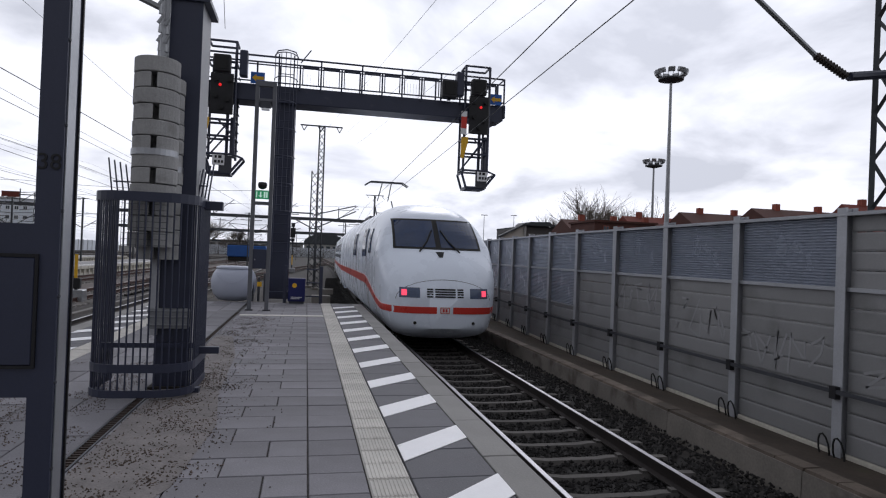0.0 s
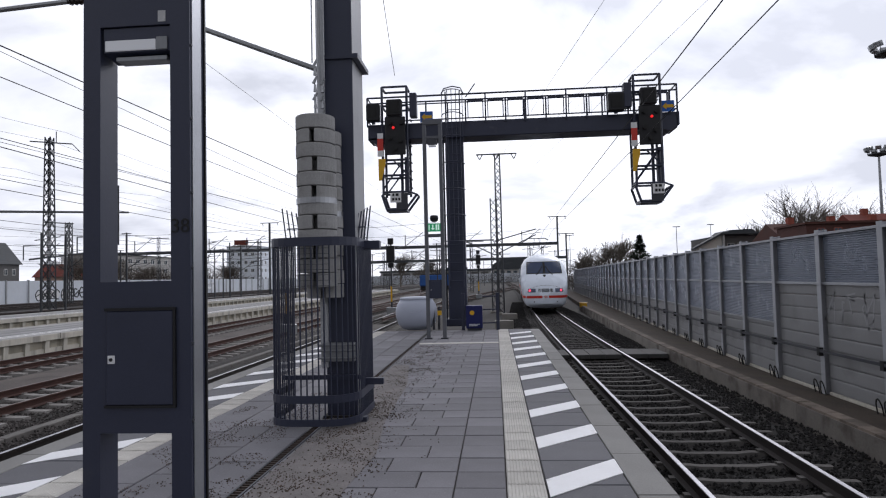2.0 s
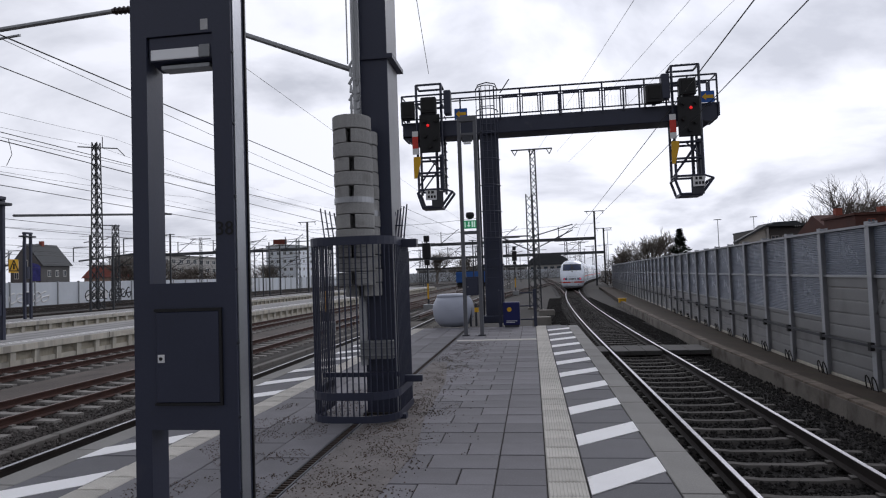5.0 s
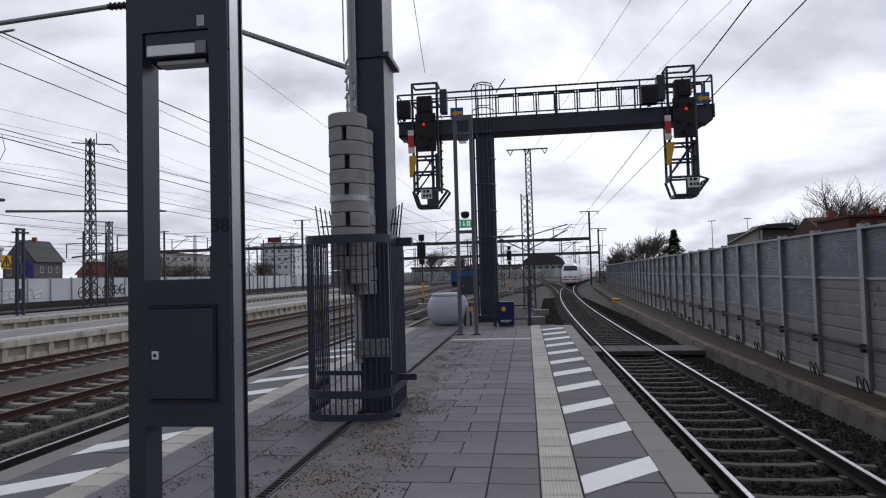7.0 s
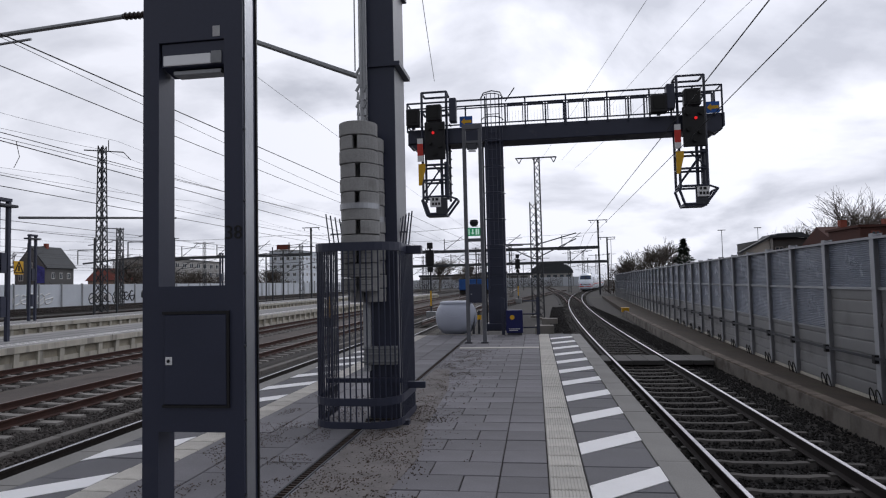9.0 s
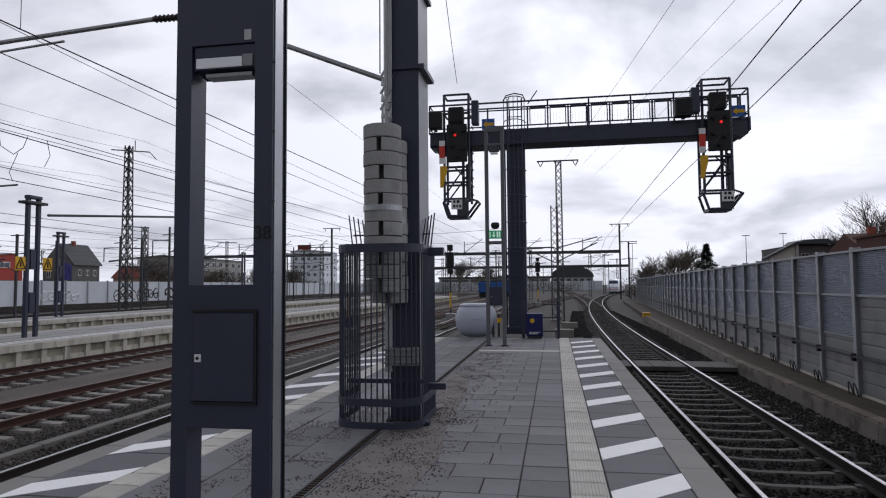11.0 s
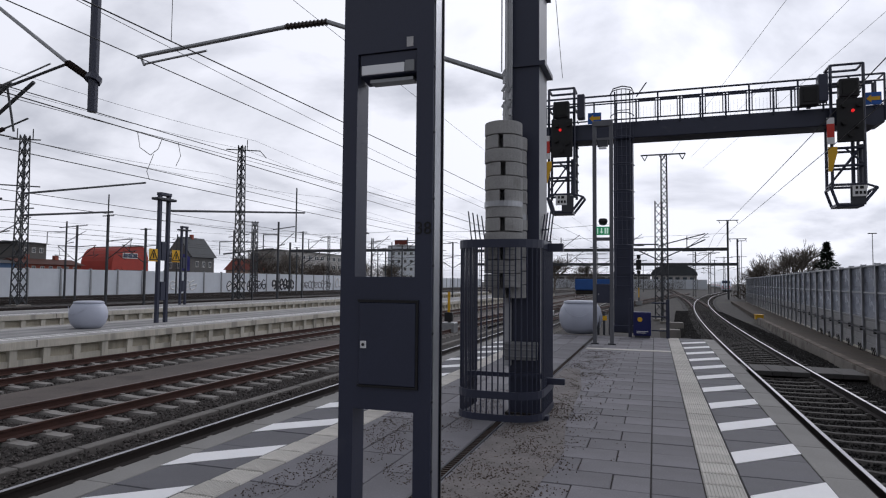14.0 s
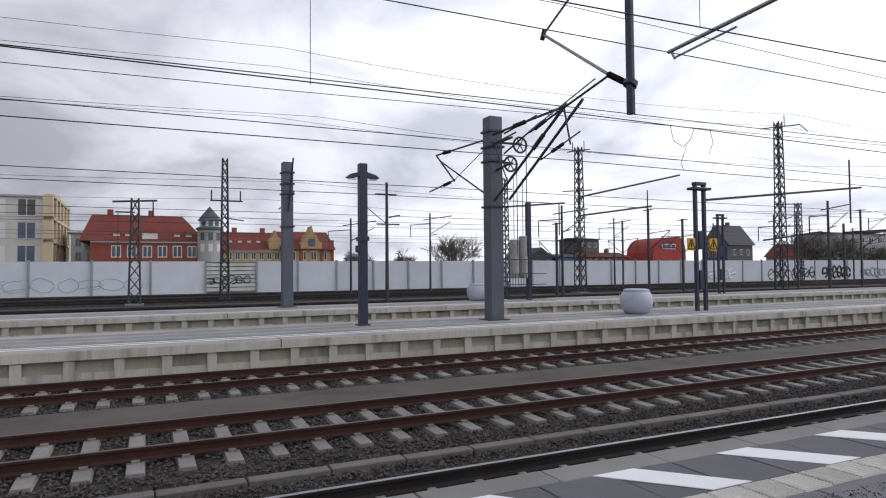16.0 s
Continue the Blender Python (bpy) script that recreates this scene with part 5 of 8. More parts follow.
# sloping end and concrete blocks behind the platform
b = bmesh.new()
prism(b, [(18.7, -0.02), (18.7, ZB - 0.2), (30, ZB - 0.2), (30, ZB + 0.04), (20.5, -0.35)], 0, -3.9, 1.0)
tagged(mesh_ob("gravel_ramp", b, mat("dark_ramp_gravel", (0.04, 0.036, 0.033), 0.95, 0, 0.45, 1.0, 22, 0.9)), "dark gravel ramp falling from the platform end", "ramp", kind="structure")
for x, y, z in ((0.5, 31.5, -0.75), (0.9, 38, -0.8)):
    tagged(mesh_ob("concrete_block", box(x - 0.5, y, ZB - 0.1, x + 0.4, y + 0.6, z + 0.1, 0.02), M_CONC), "weathered concrete cable block in the gravel", "concrete block", "concrete blocks")
bx = empty("yellow_track_box", 6.25, 46.2, ZR + 0.03)
tagged(bx, "small yellow trackside box", "track box")
part("body", box(-0.24, -0.2, -0.02, 0.24, 0.3, 0.26, 0.03), M_YELLOW, bx)
part("lid", box(-0.27, -0.23, 0.26, 0.27, 0.33, 0.30, 0.01), M_YELLOW, bx)


# ---- masts and wires of the yard ----
def lattice(name, x, y, z0, h, w, lab, top=None, taper=0.6, cat="lattice mast", bay=None):
    m = empty(name, x, y, z0)
    tagged(m, lab, cat, "lattice masts")
    b = bmesh.new()
    n = max(4, int(h / (bay or (w * 1.1))))
    r = max(0.045, w * 0.085)
    def corner(k, z):
        s = w / 2 * (1 - (1 - taper) * z / h)
        return ((-s, -s), (s, -s), (s, s), (-s, s))[k]
    for k in range(4):
        part("leg", tube((*corner(k, 0), 0), (*corner(k, h), h), r, n=4), M_GALV_OLD, m)
    for i in range(n):
        za, zb = h * i / n, h * (i + 1) / n
        for k in range(4):
            j = (k + 1) % 4
            p, q = (k, j) if i % 2 else (j, k)
            add_tube(b, (*corner(p, za), za), (*corner(q, zb), zb), r * 0.6, n=3)
            if w > 0.6:
                add_tube(b, (*corner(q, za), za), (*corner(p, zb), zb), r * 0.6, n=3)
    tagged(part("bracing", b, M_GALV_OLD, m), kind="stuff")
    part("footing", box(-w * 0.8, -w * 0.8, -0.6, w * 0.8, w * 0.8, 0.06, 0.02), M_CONC, m)
    for kind, a, bb, rr in (top or ()):
        if kind == "i":
            insulator("insulator", a, bb, rr, m, 4)
        else:
            part("cross_arm", tube(a, bb, rr, n=6), M_GALV_OLD, m)
    return m


def drops(xs, z, d=0.75):
    out = []
    for x in xs:
        out += [("t", (x - 0.18, 0, z), (x, 0, z - d * 0.45), 0.03), ("t", (x + 0.18, 0, z), (x, 0, z - d * 0.45), 0.03)]
    return out


# mast with a T-shaped head beyond the platform
lattice("lattice_mast", 0.42, 44.0, ZB, 11.0, 0.42, "slim lattice mast with a wide crossbar head", [("t", (-1.45, 0, 10.98), (1.35, 0, 10.98), 0.05)] + drops((-1.2, -0.1, 1.15), 10.95), 0.8)
lattice("lattice_mast", 0.08, 46.5, ZB, 8.2, 0.5, "lattice mast carrying yard catenary arms", [("t", (-3.0, 0, 5.2), (0, 0, 5.2), 0.05), ("t", (0, 0, 5.1), (3.0, 0, 5.9), 0.04), ("t", (0, 0, 4.1), (3.0, 0, 5.5), 0.04), ("t", (0, 0, 4.1), (-2.2, 0, 5.2), 0.04)], 0.9)
lattice("lattice_mast", -50.0, 67.8, ZB, 19.6, 1.0, "tall grey lattice mast with a crossbar head", [("t", (-1.6, -1.0, 19.0), (1.9, 1.2, 19.0), 0.07), ("t", (1.9, 1.2, 19.0), (2.6, 1.6, 18.1), 0.05), ("t", (0.6, 0.3, 19), (0.6, 0.3, 20.3), 0.05), ("t", (0, -12.0, 9.9), (0, 15.5, 12.6), 0.13), ("t", (0, 13.2, 16), (0, 13.2, 8.0), 0.10), ("t", (0, -3, 5.6), (0, 7.5, 6.8), 0.10)], 0.6)
lattice("lattice_mast", -55.0, 42.6, ZB, 15.6, 0.9, "grey lattice mast with angled booms", [("t", (-1.2, -0.6, 15.2), (1.2, 0.6, 15.2), 0.06), ("t", (-0.6, -0.3, 15.2), (-0.6, -0.3, 16.2), 0.05), ("t", (0.6, 0.3, 15.2), (0.6, 0.3, 16.2), 0.05), ("t", (0, 0, 10.2), (0, 14.6, 13.4), 0.10), ("t", (0, 0, 8.2), (0, 10.2, 9.6), 0.10), ("t", (0, 9.6, 11.4), (0, 9.6, 6.6), 0.07), ("t", (-1.3, -1.2, 10.9), (1.0, 0.9, 10.9), 0.06)], 0.6)
lattice("lattice_mast", -56.0, -0.2, ZB, 8.4, 0.85, "squat grey lattice mast with pulley arms", [("t", (0, -1.6, 8.1), (0, 1.6, 8.3), 0.08), ("t", (0, 0, 7.3), (0, -1.4, 7.3), 0.06), ("t", (0, 1.3, 8.3), (0, 1.3, 7.0), 0.05), ("t", (0, -1.2, 7.2), (0, -1.2, 3.3), 0.03)], 0.6)
lattice("lattice_mast", -58.0, 6.8, ZB, 12.4, 0.7, "lattice mast with a crossbar and insulators", [("t", (0, -1.2, 8.7), (0, 1.5, 8.7), 0.07), ("i", (0, -1.1, 8.7), (0, -1.1, 9.6), 0.09), ("i", (0, 1.3, 8.7), (0, 1.3, 9.6), 0.09), ("t", (0, 0, 7.2), (0, 1.6, 7.0), 0.05)], 0.55)
lattice("lattice_mast", -62.0, 88.0, ZB, 12.0, 0.9, "distant grey lattice mast with short arms", [("t", (0, -5, 11.6), (0, 1, 11.9), 0.08), ("t", (0, -4.5, 8.4), (0, 1, 8.6), 0.08)] , 0.7)
lattice("lattice_mast", -48.0, 29.0, ZB, 10.6, 0.7, "distant lattice mast with arms", [("t", (0, 0, 8.0), (0, 6.5, 8.6), 0.08), ("t", (0, -0.8, 9.6), (0, 0.9, 9.6), 0.06), ("t", (0, 5.9, 8.6), (0, 5.9, 5.6), 0.06)], 0.7)
lattice("lattice_mast", 7.62, 7.6, ZB, 12.0, 0.6, "lattice catenary mast behind the noise barrier", [], 0.75)
arm("catenary arm with insulator reaching over the barrier", [("d", (7.4, 7.6, 4.15), (6.55, 7.5, 4.0), 0.06), ("i", (6.5, 7.5, 4.0), (6.0, 7.48, 4.22), 0.07), ("t", (6.0, 7.48, 4.22), (3.6, 7.4, 5.85), 0.035)])
for X, Y, HH in ((-36, 95, 9), (-44, 130, 11), (-20, 118, 9), (-12, 140, 9), (-30, 170, 10), (12, 160, 10), (18, 190, 10), (24, 210, 11), (2, 175, 9), (-55, 160, 11), (-66, 120, 12), (7, 130, 9), (-4, 110, 9)):
    lattice("lattice_mast", X, Y, ZB, HH, 0.5, "far slim lattice mast over the tracks", [("t", (-2.2, 0, HH - 0.3), (2.2, 0, HH - 0.3), 0.07), ("t", (-1.6, 0, HH * 0.62), (2.6, 0, HH * 0.7), 0.05)], 0.8, bay=0.8)


def yard_mast(name, x, y, z0, h, lab, w=0.34, d=0.34, cat="catenary mast"):
    m = empty(name, x, y, z0)
    tagged(m, lab, cat, "catenary masts")
    return m


def slab_mast(x, y, z0, h, lab, arms=()):
    m = yard_mast("catenary_mast", x, y, z0, h, lab)
    b = bmesh.new()
    add_box(b, -0.26, -0.25, 0, 0.26, 0.25, h, 0.015)
    part("shaft", b, mat("blue_grey_mast_paint", (0.11, 0.12, 0.145), 0.5, 0, 0.15, 1.5, 40, 0.06), m)
    part("base_plate", box(-0.4, -0.4, 0.003, 0.4, 0.4, 0.04), M_STEEL2, m)
    for z in (h - 0.55, h - 1.1, h - 1.6, h * 0.55):
        part("collar", box(-0.31, -0.31, z, 0.31, 0.31, z + 0.07), M_STEEL, m)
    for kind, a, b_, r in arms:
        if kind == "i":
            insulator("insulator", a, b_, r, m)
        elif kind == "p":
            wb = bmesh.new()
            add_poly(wb, [(a[0], a[1] + r * math.cos(k), a[2] + r * math.sin(k)) for k in np.linspace(0, 2 * math.pi, 15)], 0.04, 5)
            for k in range(3):
                c, s = math.cos(k * math.pi / 3) * r, math.sin(k * math.pi / 3) * r
                add_tube(wb, (a[0], a[1] - c, a[2] - s), (a[0], a[1] + c, a[2] + s), 0.022, n=4)
            part("pulley_wheel", wb, M_STEEL2, m)
        else:
            part("arm_tube", tube(a, b_, r * 0.78, n=7), M_GALV_OLD if kind == "t" else M_STEEL, m)
    return m


slab_mast(-19.5, 11.45, ZL, 7.1, "thick blue-grey mast with double catenary arms and pulleys", [
    ("t", (0.2, -0.1, 6.45), (4.45, -0.1, 6.45), 0.05), ("t", (0.3, -0.1, 4.15), (4.45, -0.1, 6.5), 0.06), ("t", (0.7, 0.25, 4.15), (4.75, 0.25, 6.6), 0.06),
    ("i", (2.7, -0.1, 5.5), (3.3, -0.1, 5.85), 0.09), ("i", (1.6, -0.1, 6.45), (2.3, -0.1, 6.45), 0.09), ("t", (2.0, 0.25, 6.2), (5.8, 0.25, 6.95), 0.045), ("i", (2.3, 0.25, 6.25), (2.9, 0.25, 6.4), 0.08),
    ("t", (-0.2, 0, 6.4), (-4.7, 0, 6.55), 0.045), ("i", (-3.4, 0, 6.5), (-4.0, 0, 6.53), 0.09), ("t", (-4.7, 0, 6.55), (-3.0, 0, 5.25), 0.045), ("t", (-0.2, 0, 4.3), (-4.2, 0, 6.2), 0.04),
    ("t", (-3.0, 0, 5.3), (-5.4, 0, 5.1), 0.04), ("i", (-3.4, 0, 5.25), (-4.0, 0, 5.2), 0.08), ("w", (-0.2, 0, 6.2), (-3.0, 0, 5.3), 0.02), ("t", (0.2, -0.1, 6.3), (1.2, -0.1, 4.6), 0.03),
    ("t", (0.25, 0.0, 6.15), (1.3, 0.0, 6.15), 0.06), ("t", (0.25, 0.0, 5.2), (1.2, 0.0, 5.3), 0.05), ("p", (0.3, 0.95, 6.15), None, 0.27), ("p", (0.3, 0.55, 5.45), None, 0.26), ("t", (0.2, 0.0, 6.2), (0.2, 1.1, 6.2), 0.05), ("t", (0.2, 0.0, 5.5), (0.2, 0.7, 5.5), 0.05), ("d", (0.28, -0.3, 6.0), (0.28, 0.8, 6.6), 0.04), ("w", (0.3, 1.2, 6.1), (0.3, 1.2, 2.2), 0.02), ("w", (0.3, 0.8, 5.4), (0.3, 0.8, 2.2), 0.02), ("t", (0.3, 0.3, 6.5), (1.6, 0.8, 6.9), 0.04), ("t", (0.3, 0.3, 5.8), (2.0, 0.7, 6.6), 0.04),
    ("t", (4.3, -0.1, 6.5), (4.6, -0.1, 5.3), 0.035), ("t", (2.6, 0.25, 5.2), (4.6, 0.25, 5.7), 0.03), ("i", (3.2, 0.25, 5.35), (3.8, 0.25, 5.5), 0.07)])
slab_mast(-31.5, 6.75, ZL, 7.1, "blue-grey mast with catenary arms on the far platform", [("t", (0.2, 0, 4.6), (1.4, 0, 7.1), 0.05), ("i", (0.8, 0, 5.8), (1.1, 0, 6.5), 0.09), ("t", (-0.2, 0, 6.5), (-1.3, 0, 6.0), 0.04), ("t", (-0.2, 0, 5.1), (-2.1, 0, 5.0), 0.04), ("t", (0.2, 0, 5.3), (1.6, 0, 5.5), 0.04)])


def platform_lamp(x, y, z0, h, lab):
    m = empty("platform_lamp", x, y, z0)
    tagged(m, lab, "lamp post", "platform lamps")
    part("post", box(-0.13, -0.13, 0, 0.13, 0.13, h, 0.01), M_STEEL, m)
    part("foot", box(-0.2, -0.2, 0.003, 0.2, 0.2, 0.05), M_STEEL2, m)
    for s in (-1, 1):
        hd = part("lamp_head", prism(bmesh.new(), [(s * 0.13, h - 0.28), (s * 0.13, h - 0.42), (s * 0.38, h - 0.50), (s * 0.55, h - 0.46), (s * 0.42, h - 0.36)], 0, -0.12, 0.12), M_STEEL, m)
        part("lamp_glass", box(-0.1, min(s * 0.2, s * 0.48), h - 0.515, 0.1, max(s * 0.2, s * 0.48), h - 0.50), M_LAMP, hd)
    b = box(-0.18, -0.17, h * 0.52, 0.18, 0.17, h * 0.52 + 0.14, 0.01)
    part("collar", b, M_STEEL, m)
    part("loudspeaker", box(-0.12, -0.22, h * 0.45, 0.12, -0.13, h * 0.45 + 0.22, 0.02), M_GALV_OLD, m)


platform_lamp(-19.75, 6.75, ZL, 5.2, "dark square platform lamp post with two small heads")


def twin_mast(x, y, z0, h, lab, sign=False):
    m = empty("twin_post", x, y, z0)
    tagged(m, lab, "twin post", "twin posts")
    for s in (-0.24, 0.24):
        part("post", box(-0.07, s - 0.065, 0, 0.07, s + 0.065, h, 0.006), M_STEEL, m)
    part("top_tie", box(-0.12, -0.30, h - 0.12, 0.12, 0.30, h, 0.01), M_STEEL, m)
    for z in (0.9, 2.5):
        part("tie_panel", box(-0.07, -0.12, z, 0.07, 0.12, z + 0.75), M_STEEL, m)
    part("lamp_head", box(-0.2, -0.5, h - 0.32, 0.2, 0.5, h - 0.22, 0.02), M_STEEL2, m)
    if sign:
        for s in (-1, 1):
            t = prism(bmesh.new(), [(s * 0.62 - 0.22, 2.45), (s * 0.62 + 0.22, 2.45), (s * 0.62 + 0.22, 2.95), (s * 0.62 - 0.22, 2.95)], 0, 0.10, 0.115)
            sg = part("warning_sign", t, M_YELLOW, m, "yellow warning sign with a black triangle")
            b = bmesh.new()
            for a, c in (((-0.2, 2.52), (0.2, 2.52)), ((0.2, 2.52), (0, 2.92)), ((0, 2.92), (-0.2, 2.52))):
                add_tube(b, (0.118, s * 0.62 + a[0], a[1]), (0.118, s * 0.62 + c[0], c[1]), 0.022, n=4)
            add_tube(b, (0.118, s * 0.62, 2.58), (0.118, s * 0.62, 2.78), 0.03, n=4)
            part("black_triangle", b, M_DARK, sg)
            part("sign_bracket", box(-0.02, min(s * 0.28, s * 0.4), 2.7, 0.1, max(s * 0.28, s * 0.4), 2.76), M_STEEL2, m)


twin_mast(-19.1, 20.95, ZL, 5.25, "dark twin steel post with yellow warning signs", True)
twin_mast(-31.0, 35.9, ZL, 5.4, "dark twin steel post on the far platform")
twin_mast(-19.1, 39.5, ZL, 5.3, "dark twin steel post further along the low platform")
twin_mast(-31.0, 60.0, ZL, 5.3, "far dark twin steel post")


def yard_pole(x, y, z0, h, lab, arms):
    m = empty("yard_pole", x, y, z0)
    tagged(m, lab, "pole", "yard poles")
    part("shaft", tube((0, 0, -0.2), (0, 0, h), 0.13, 0.09, 8), M_GALV_OLD, m)
    for a, b_, r in arms:
        part("cross_arm", tube(a, b_, r, n=6), M_GALV_OLD, m)
    insulator("insulator", (0.1, 0.1, h * 0.72), (0.1, 0.9, h * 0.74), 0.07, m, 5)


def catenary_pole(x, y, h, lab, sides, w=0.17):
    """Slim mast with hinged catenary arms: tie, strut, registration tube and insulators."""
    m = empty("catenary_pole", x, y, ZB)
    tagged(m, lab, "catenary mast", "catenary poles of the yard")
    part("shaft", box(-w / 2, -w / 2, -0.2, w / 2, w / 2, h, 0.01), M_GALV_OLD, m)
    part("head_bar", tube((-0.6, 0, h - 0.1), (0.6, 0, h - 0.1), 0.045, n=6), M_GALV_OLD, m)
    for sx, z in sides:
        insulator("insulator", (sx * 0.15, 0, z), (sx * 0.65, 0, z + 0.28), 0.06, m, 5)
        part("strut", tube((sx * 0.6, 0, z + 0.25), (sx * 2.6, 0, z + 1.55), 0.04, n=6), M_GALV_OLD, m)
        insulator("insulator", (sx * 0.15, 0, z + 1.45), (sx * 0.7, 0, z + 1.5), 0.06, m, 5)
        part("tie", tube((sx * 0.65, 0, z + 1.5), (sx * 2.7, 0, z + 1.6), 0.035, n=6), M_GALV_OLD, m)
        part("registration_tube", tube((sx * 0.8, 0, z + 0.42), (sx * 3.1, 0, z + 0.62), 0.03, n=6), M_GALV_OLD, m)
        part("steady_arm", tube((sx * 3.05, 0, z + 0.62), (sx * 2.2, 0, z + 0.22), 0.025, n=6), M_GALV_OLD, m)
        part("drop_tube", tube((sx * 2.55, 0, z + 1.55), (sx * 2.35, 0, z + 0.56), 0.025, n=6), M_GALV_OLD, m)
    return m


for X, Y, H, SIDES in ((-44.0, 31.7, 6.4, ((1, 3.4), (-1, 3.4))), (-44.0, 41.8, 7.9, ((1, 4.2),)), (-44.0, 46.0, 7.1, ((1, 4.0), (-1, 4.0))), (-44.0, 62.2, 8.0, ((1, 4.4), (-1, 4.4))), (-44.0, 73.0, 8.9, ((1, 4.6),)), (-59.0, 52.0, 8.2, ((1, 4.4), (-1, 4.4))), (-59.0, 96.0, 8.2, ((1, 4.6),)), (-44.0, 100.0, 8.2, ((1, 4.4), (-1, 4.4))), (-34.4, 84.0, 7.6, ((1, 4.3), (-1, 4.3))), (-24.9, 78.0, 7.6, ((1, 4.3), (-1, 4.3))), (-24.9, 128.0, 7.8, ((1, 4.3), (-1, 4.3))), (-8.3, 92.0, 7.6, ((1, 4.4), (-1, 4.4))), (-13.0, 150.0, 7.8, ((1, 4.4), (-1, 4.4))), (13.5, 165.0, 8.2, ((-1, 4.6),)), (-3.2, 185.0, 8.0, ((1, 4.6), (-1, 4.6)))):
    catenary_pole(X, Y, H, "slim grey yard mast with hinged catenary arms", SIDES)
yard_pole(-40.0, 15.1, ZB, 8.4, "grey tube pole with short cross arms", [((0, -0.8, 7.6), (0, 0.7, 7.6), 0.05), ((0, -0.7, 5.6), (0, 0.9, 5.6), 0.05), ((0, 0, 5.6), (0, -1.8, 7.0), 0.03), ((0, -1.8, 7.0), (0, -2.0, 7.5), 0.03)])
for X, Y, HH in ((-45, 33, 8), (-45, 60, 8), (-64, 55, 9), (-35, 75, 8), (-66, 30, 9), (-42, 98, 9), (-50, 110, 9), (-25, 100, 8), (-64, 20, 8), (-34, 52, 8), (-66, 75, 9), (-70, 100, 9)):
    yard_pole(X, Y, ZB, HH, "far grey yard pole with catenary arms", [((0, -0.9, HH - 0.8), (0, 2.8, HH - 0.2), 0.05), ((0, 0, HH - 2.4), (0, 2.6, HH - 0.9), 0.04), ((0, -2.4, HH - 1.4), (0, 0, HH - 1.2), 0.045), ((0, -2.4, HH - 1.4), (0, -2.4, HH - 2.8), 0.05)])

# second set of tension weights, on the far platform
wc = empty("far_weight_cage", -31.0, 19.9, ZL)
tagged(wc, "distant grey tension weights in a slim guide cage", "tension weights", "tension weights")
for dy in (-0.45, 0.15):
    part("weight", add_lathe(bmesh.new(), [(0.24, 1.25), (0.26, 1.3), (0.26, 3.4 + (dy > 0) * 0.2), (0.22, 3.45 + (dy > 0) * 0.2)], 14, (0, dy)), M_WEIGHT, wc)
    part("wire", tube((0, dy, 3.5), (0, dy, 7.0), 0.02, n=4), M_WIRE, wc)
part("post", box(-0.15, 0.4, 0, 0.15, 0.62, 5.6), M_STEEL, wc)
b = bmesh.new()
for k in range(9):
    add_tube(b, (0.45, -1.2 + k * 0.18, 0.1), (0.45, -1.2 + k * 0.18, 1.5), 0.02, n=4)
for z in (0.1, 0.9, 1.5, 2.3):
    add_tube(b, (0.45, -1.2, z), (0.45, 1.4, z), 0.03, n=4)
tagged(part("guide_grille", b, M_STEEL2, wc), kind="stuff")


def wire(lab, pts, r, group="overhead wires"):
    """An overhead wire through its supports, hanging a little between them; pts: x, y, z, sag to the next."""
    bm = bmesh.new()
    line = []
    for (x0, y0, z0, s), (x1, y1, z1, _) in zip(pts, pts[1:]):
        for k in range(8):
            u = k / 8
            line.append((x0 + (x1 - x0) * u, y0 + (y1 - y0) * u, z0 + (z1 - z0) * u - 4 * s * u * (1 - u)))
    line.append(pts[-1][:3])
    add_poly(bm, line, r, 4)
    return tagged(mesh_ob("overhead_wire", bm, M_WIRE), lab, "overhead wire", group)


def catenary(x_of, ys, zc, zm, sag, droppers, r=0.009):
    """Contact wire, carrying wire and droppers over one track."""
    wire("taut dark contact wire over a track", [(x_of(y) + (0.2 if i % 2 else -0.2), y, zc, 0.03) for i, y in enumerate(ys)], r)
    if zm:
        wire("sagging dark carrying wire over a track", [(x_of(y), y, zm, sag) for y in ys], r * 0.7)
    if droppers:
        bm = bmesh.new()
        for y0, y1 in zip(ys, ys[1:]):
            if y0 > 90:
                break
            for k in range(1, 7):
                u = k / 7
                y = y0 + (y1 - y0) * u
                add_tube(bm, (x_of(y), y, zc), (x_of(y), y, zm - 4 * sag * u * (1 - u)), 0.004, n=3)
        tagged(mesh_ob("dropper_wires", bm, M_WIRE), "thin droppers between contact and carrying wire", "overhead wire", kind="stuff")


for x7, x46, lab in ((2.84, 3.59, "dark contact wire over the main track"), (3.51, 4.21, "second dark contact wire over the main track")):
    wire(lab, [(x7 - 1.1, -50, 4.7, 0.05), (x7, 7.5, 4.7, 0.04), (x46, 46, 4.7, 0.04), (xc(90) + x46 - 3.4, 90, 4.7, 0.04), (xc(140), 140, 4.7, 0.05), (xc(200), 200, 4.7, 0)], 0.011)
wire("taut dark contact wire beside the platform", [(-9.0, -55, 4.66, 0.02), (-6.27, 7.7, 4.66, 0.0), (-5.86, 17.2, 4.66, 0.02), (-4.6, 58, 4.66, 0.03), (-5.8, 110, 4.66, 0)], 0.010)
wire("thin carrying wire beside the platform", [(-6.4, -55, 6.6, 0.3), (-6.3, 7.7, 6.5, 0.1), (-6.2, 58, 6.6, 0.3), (-6.2, 170, 6.6, 0)], 0.006)
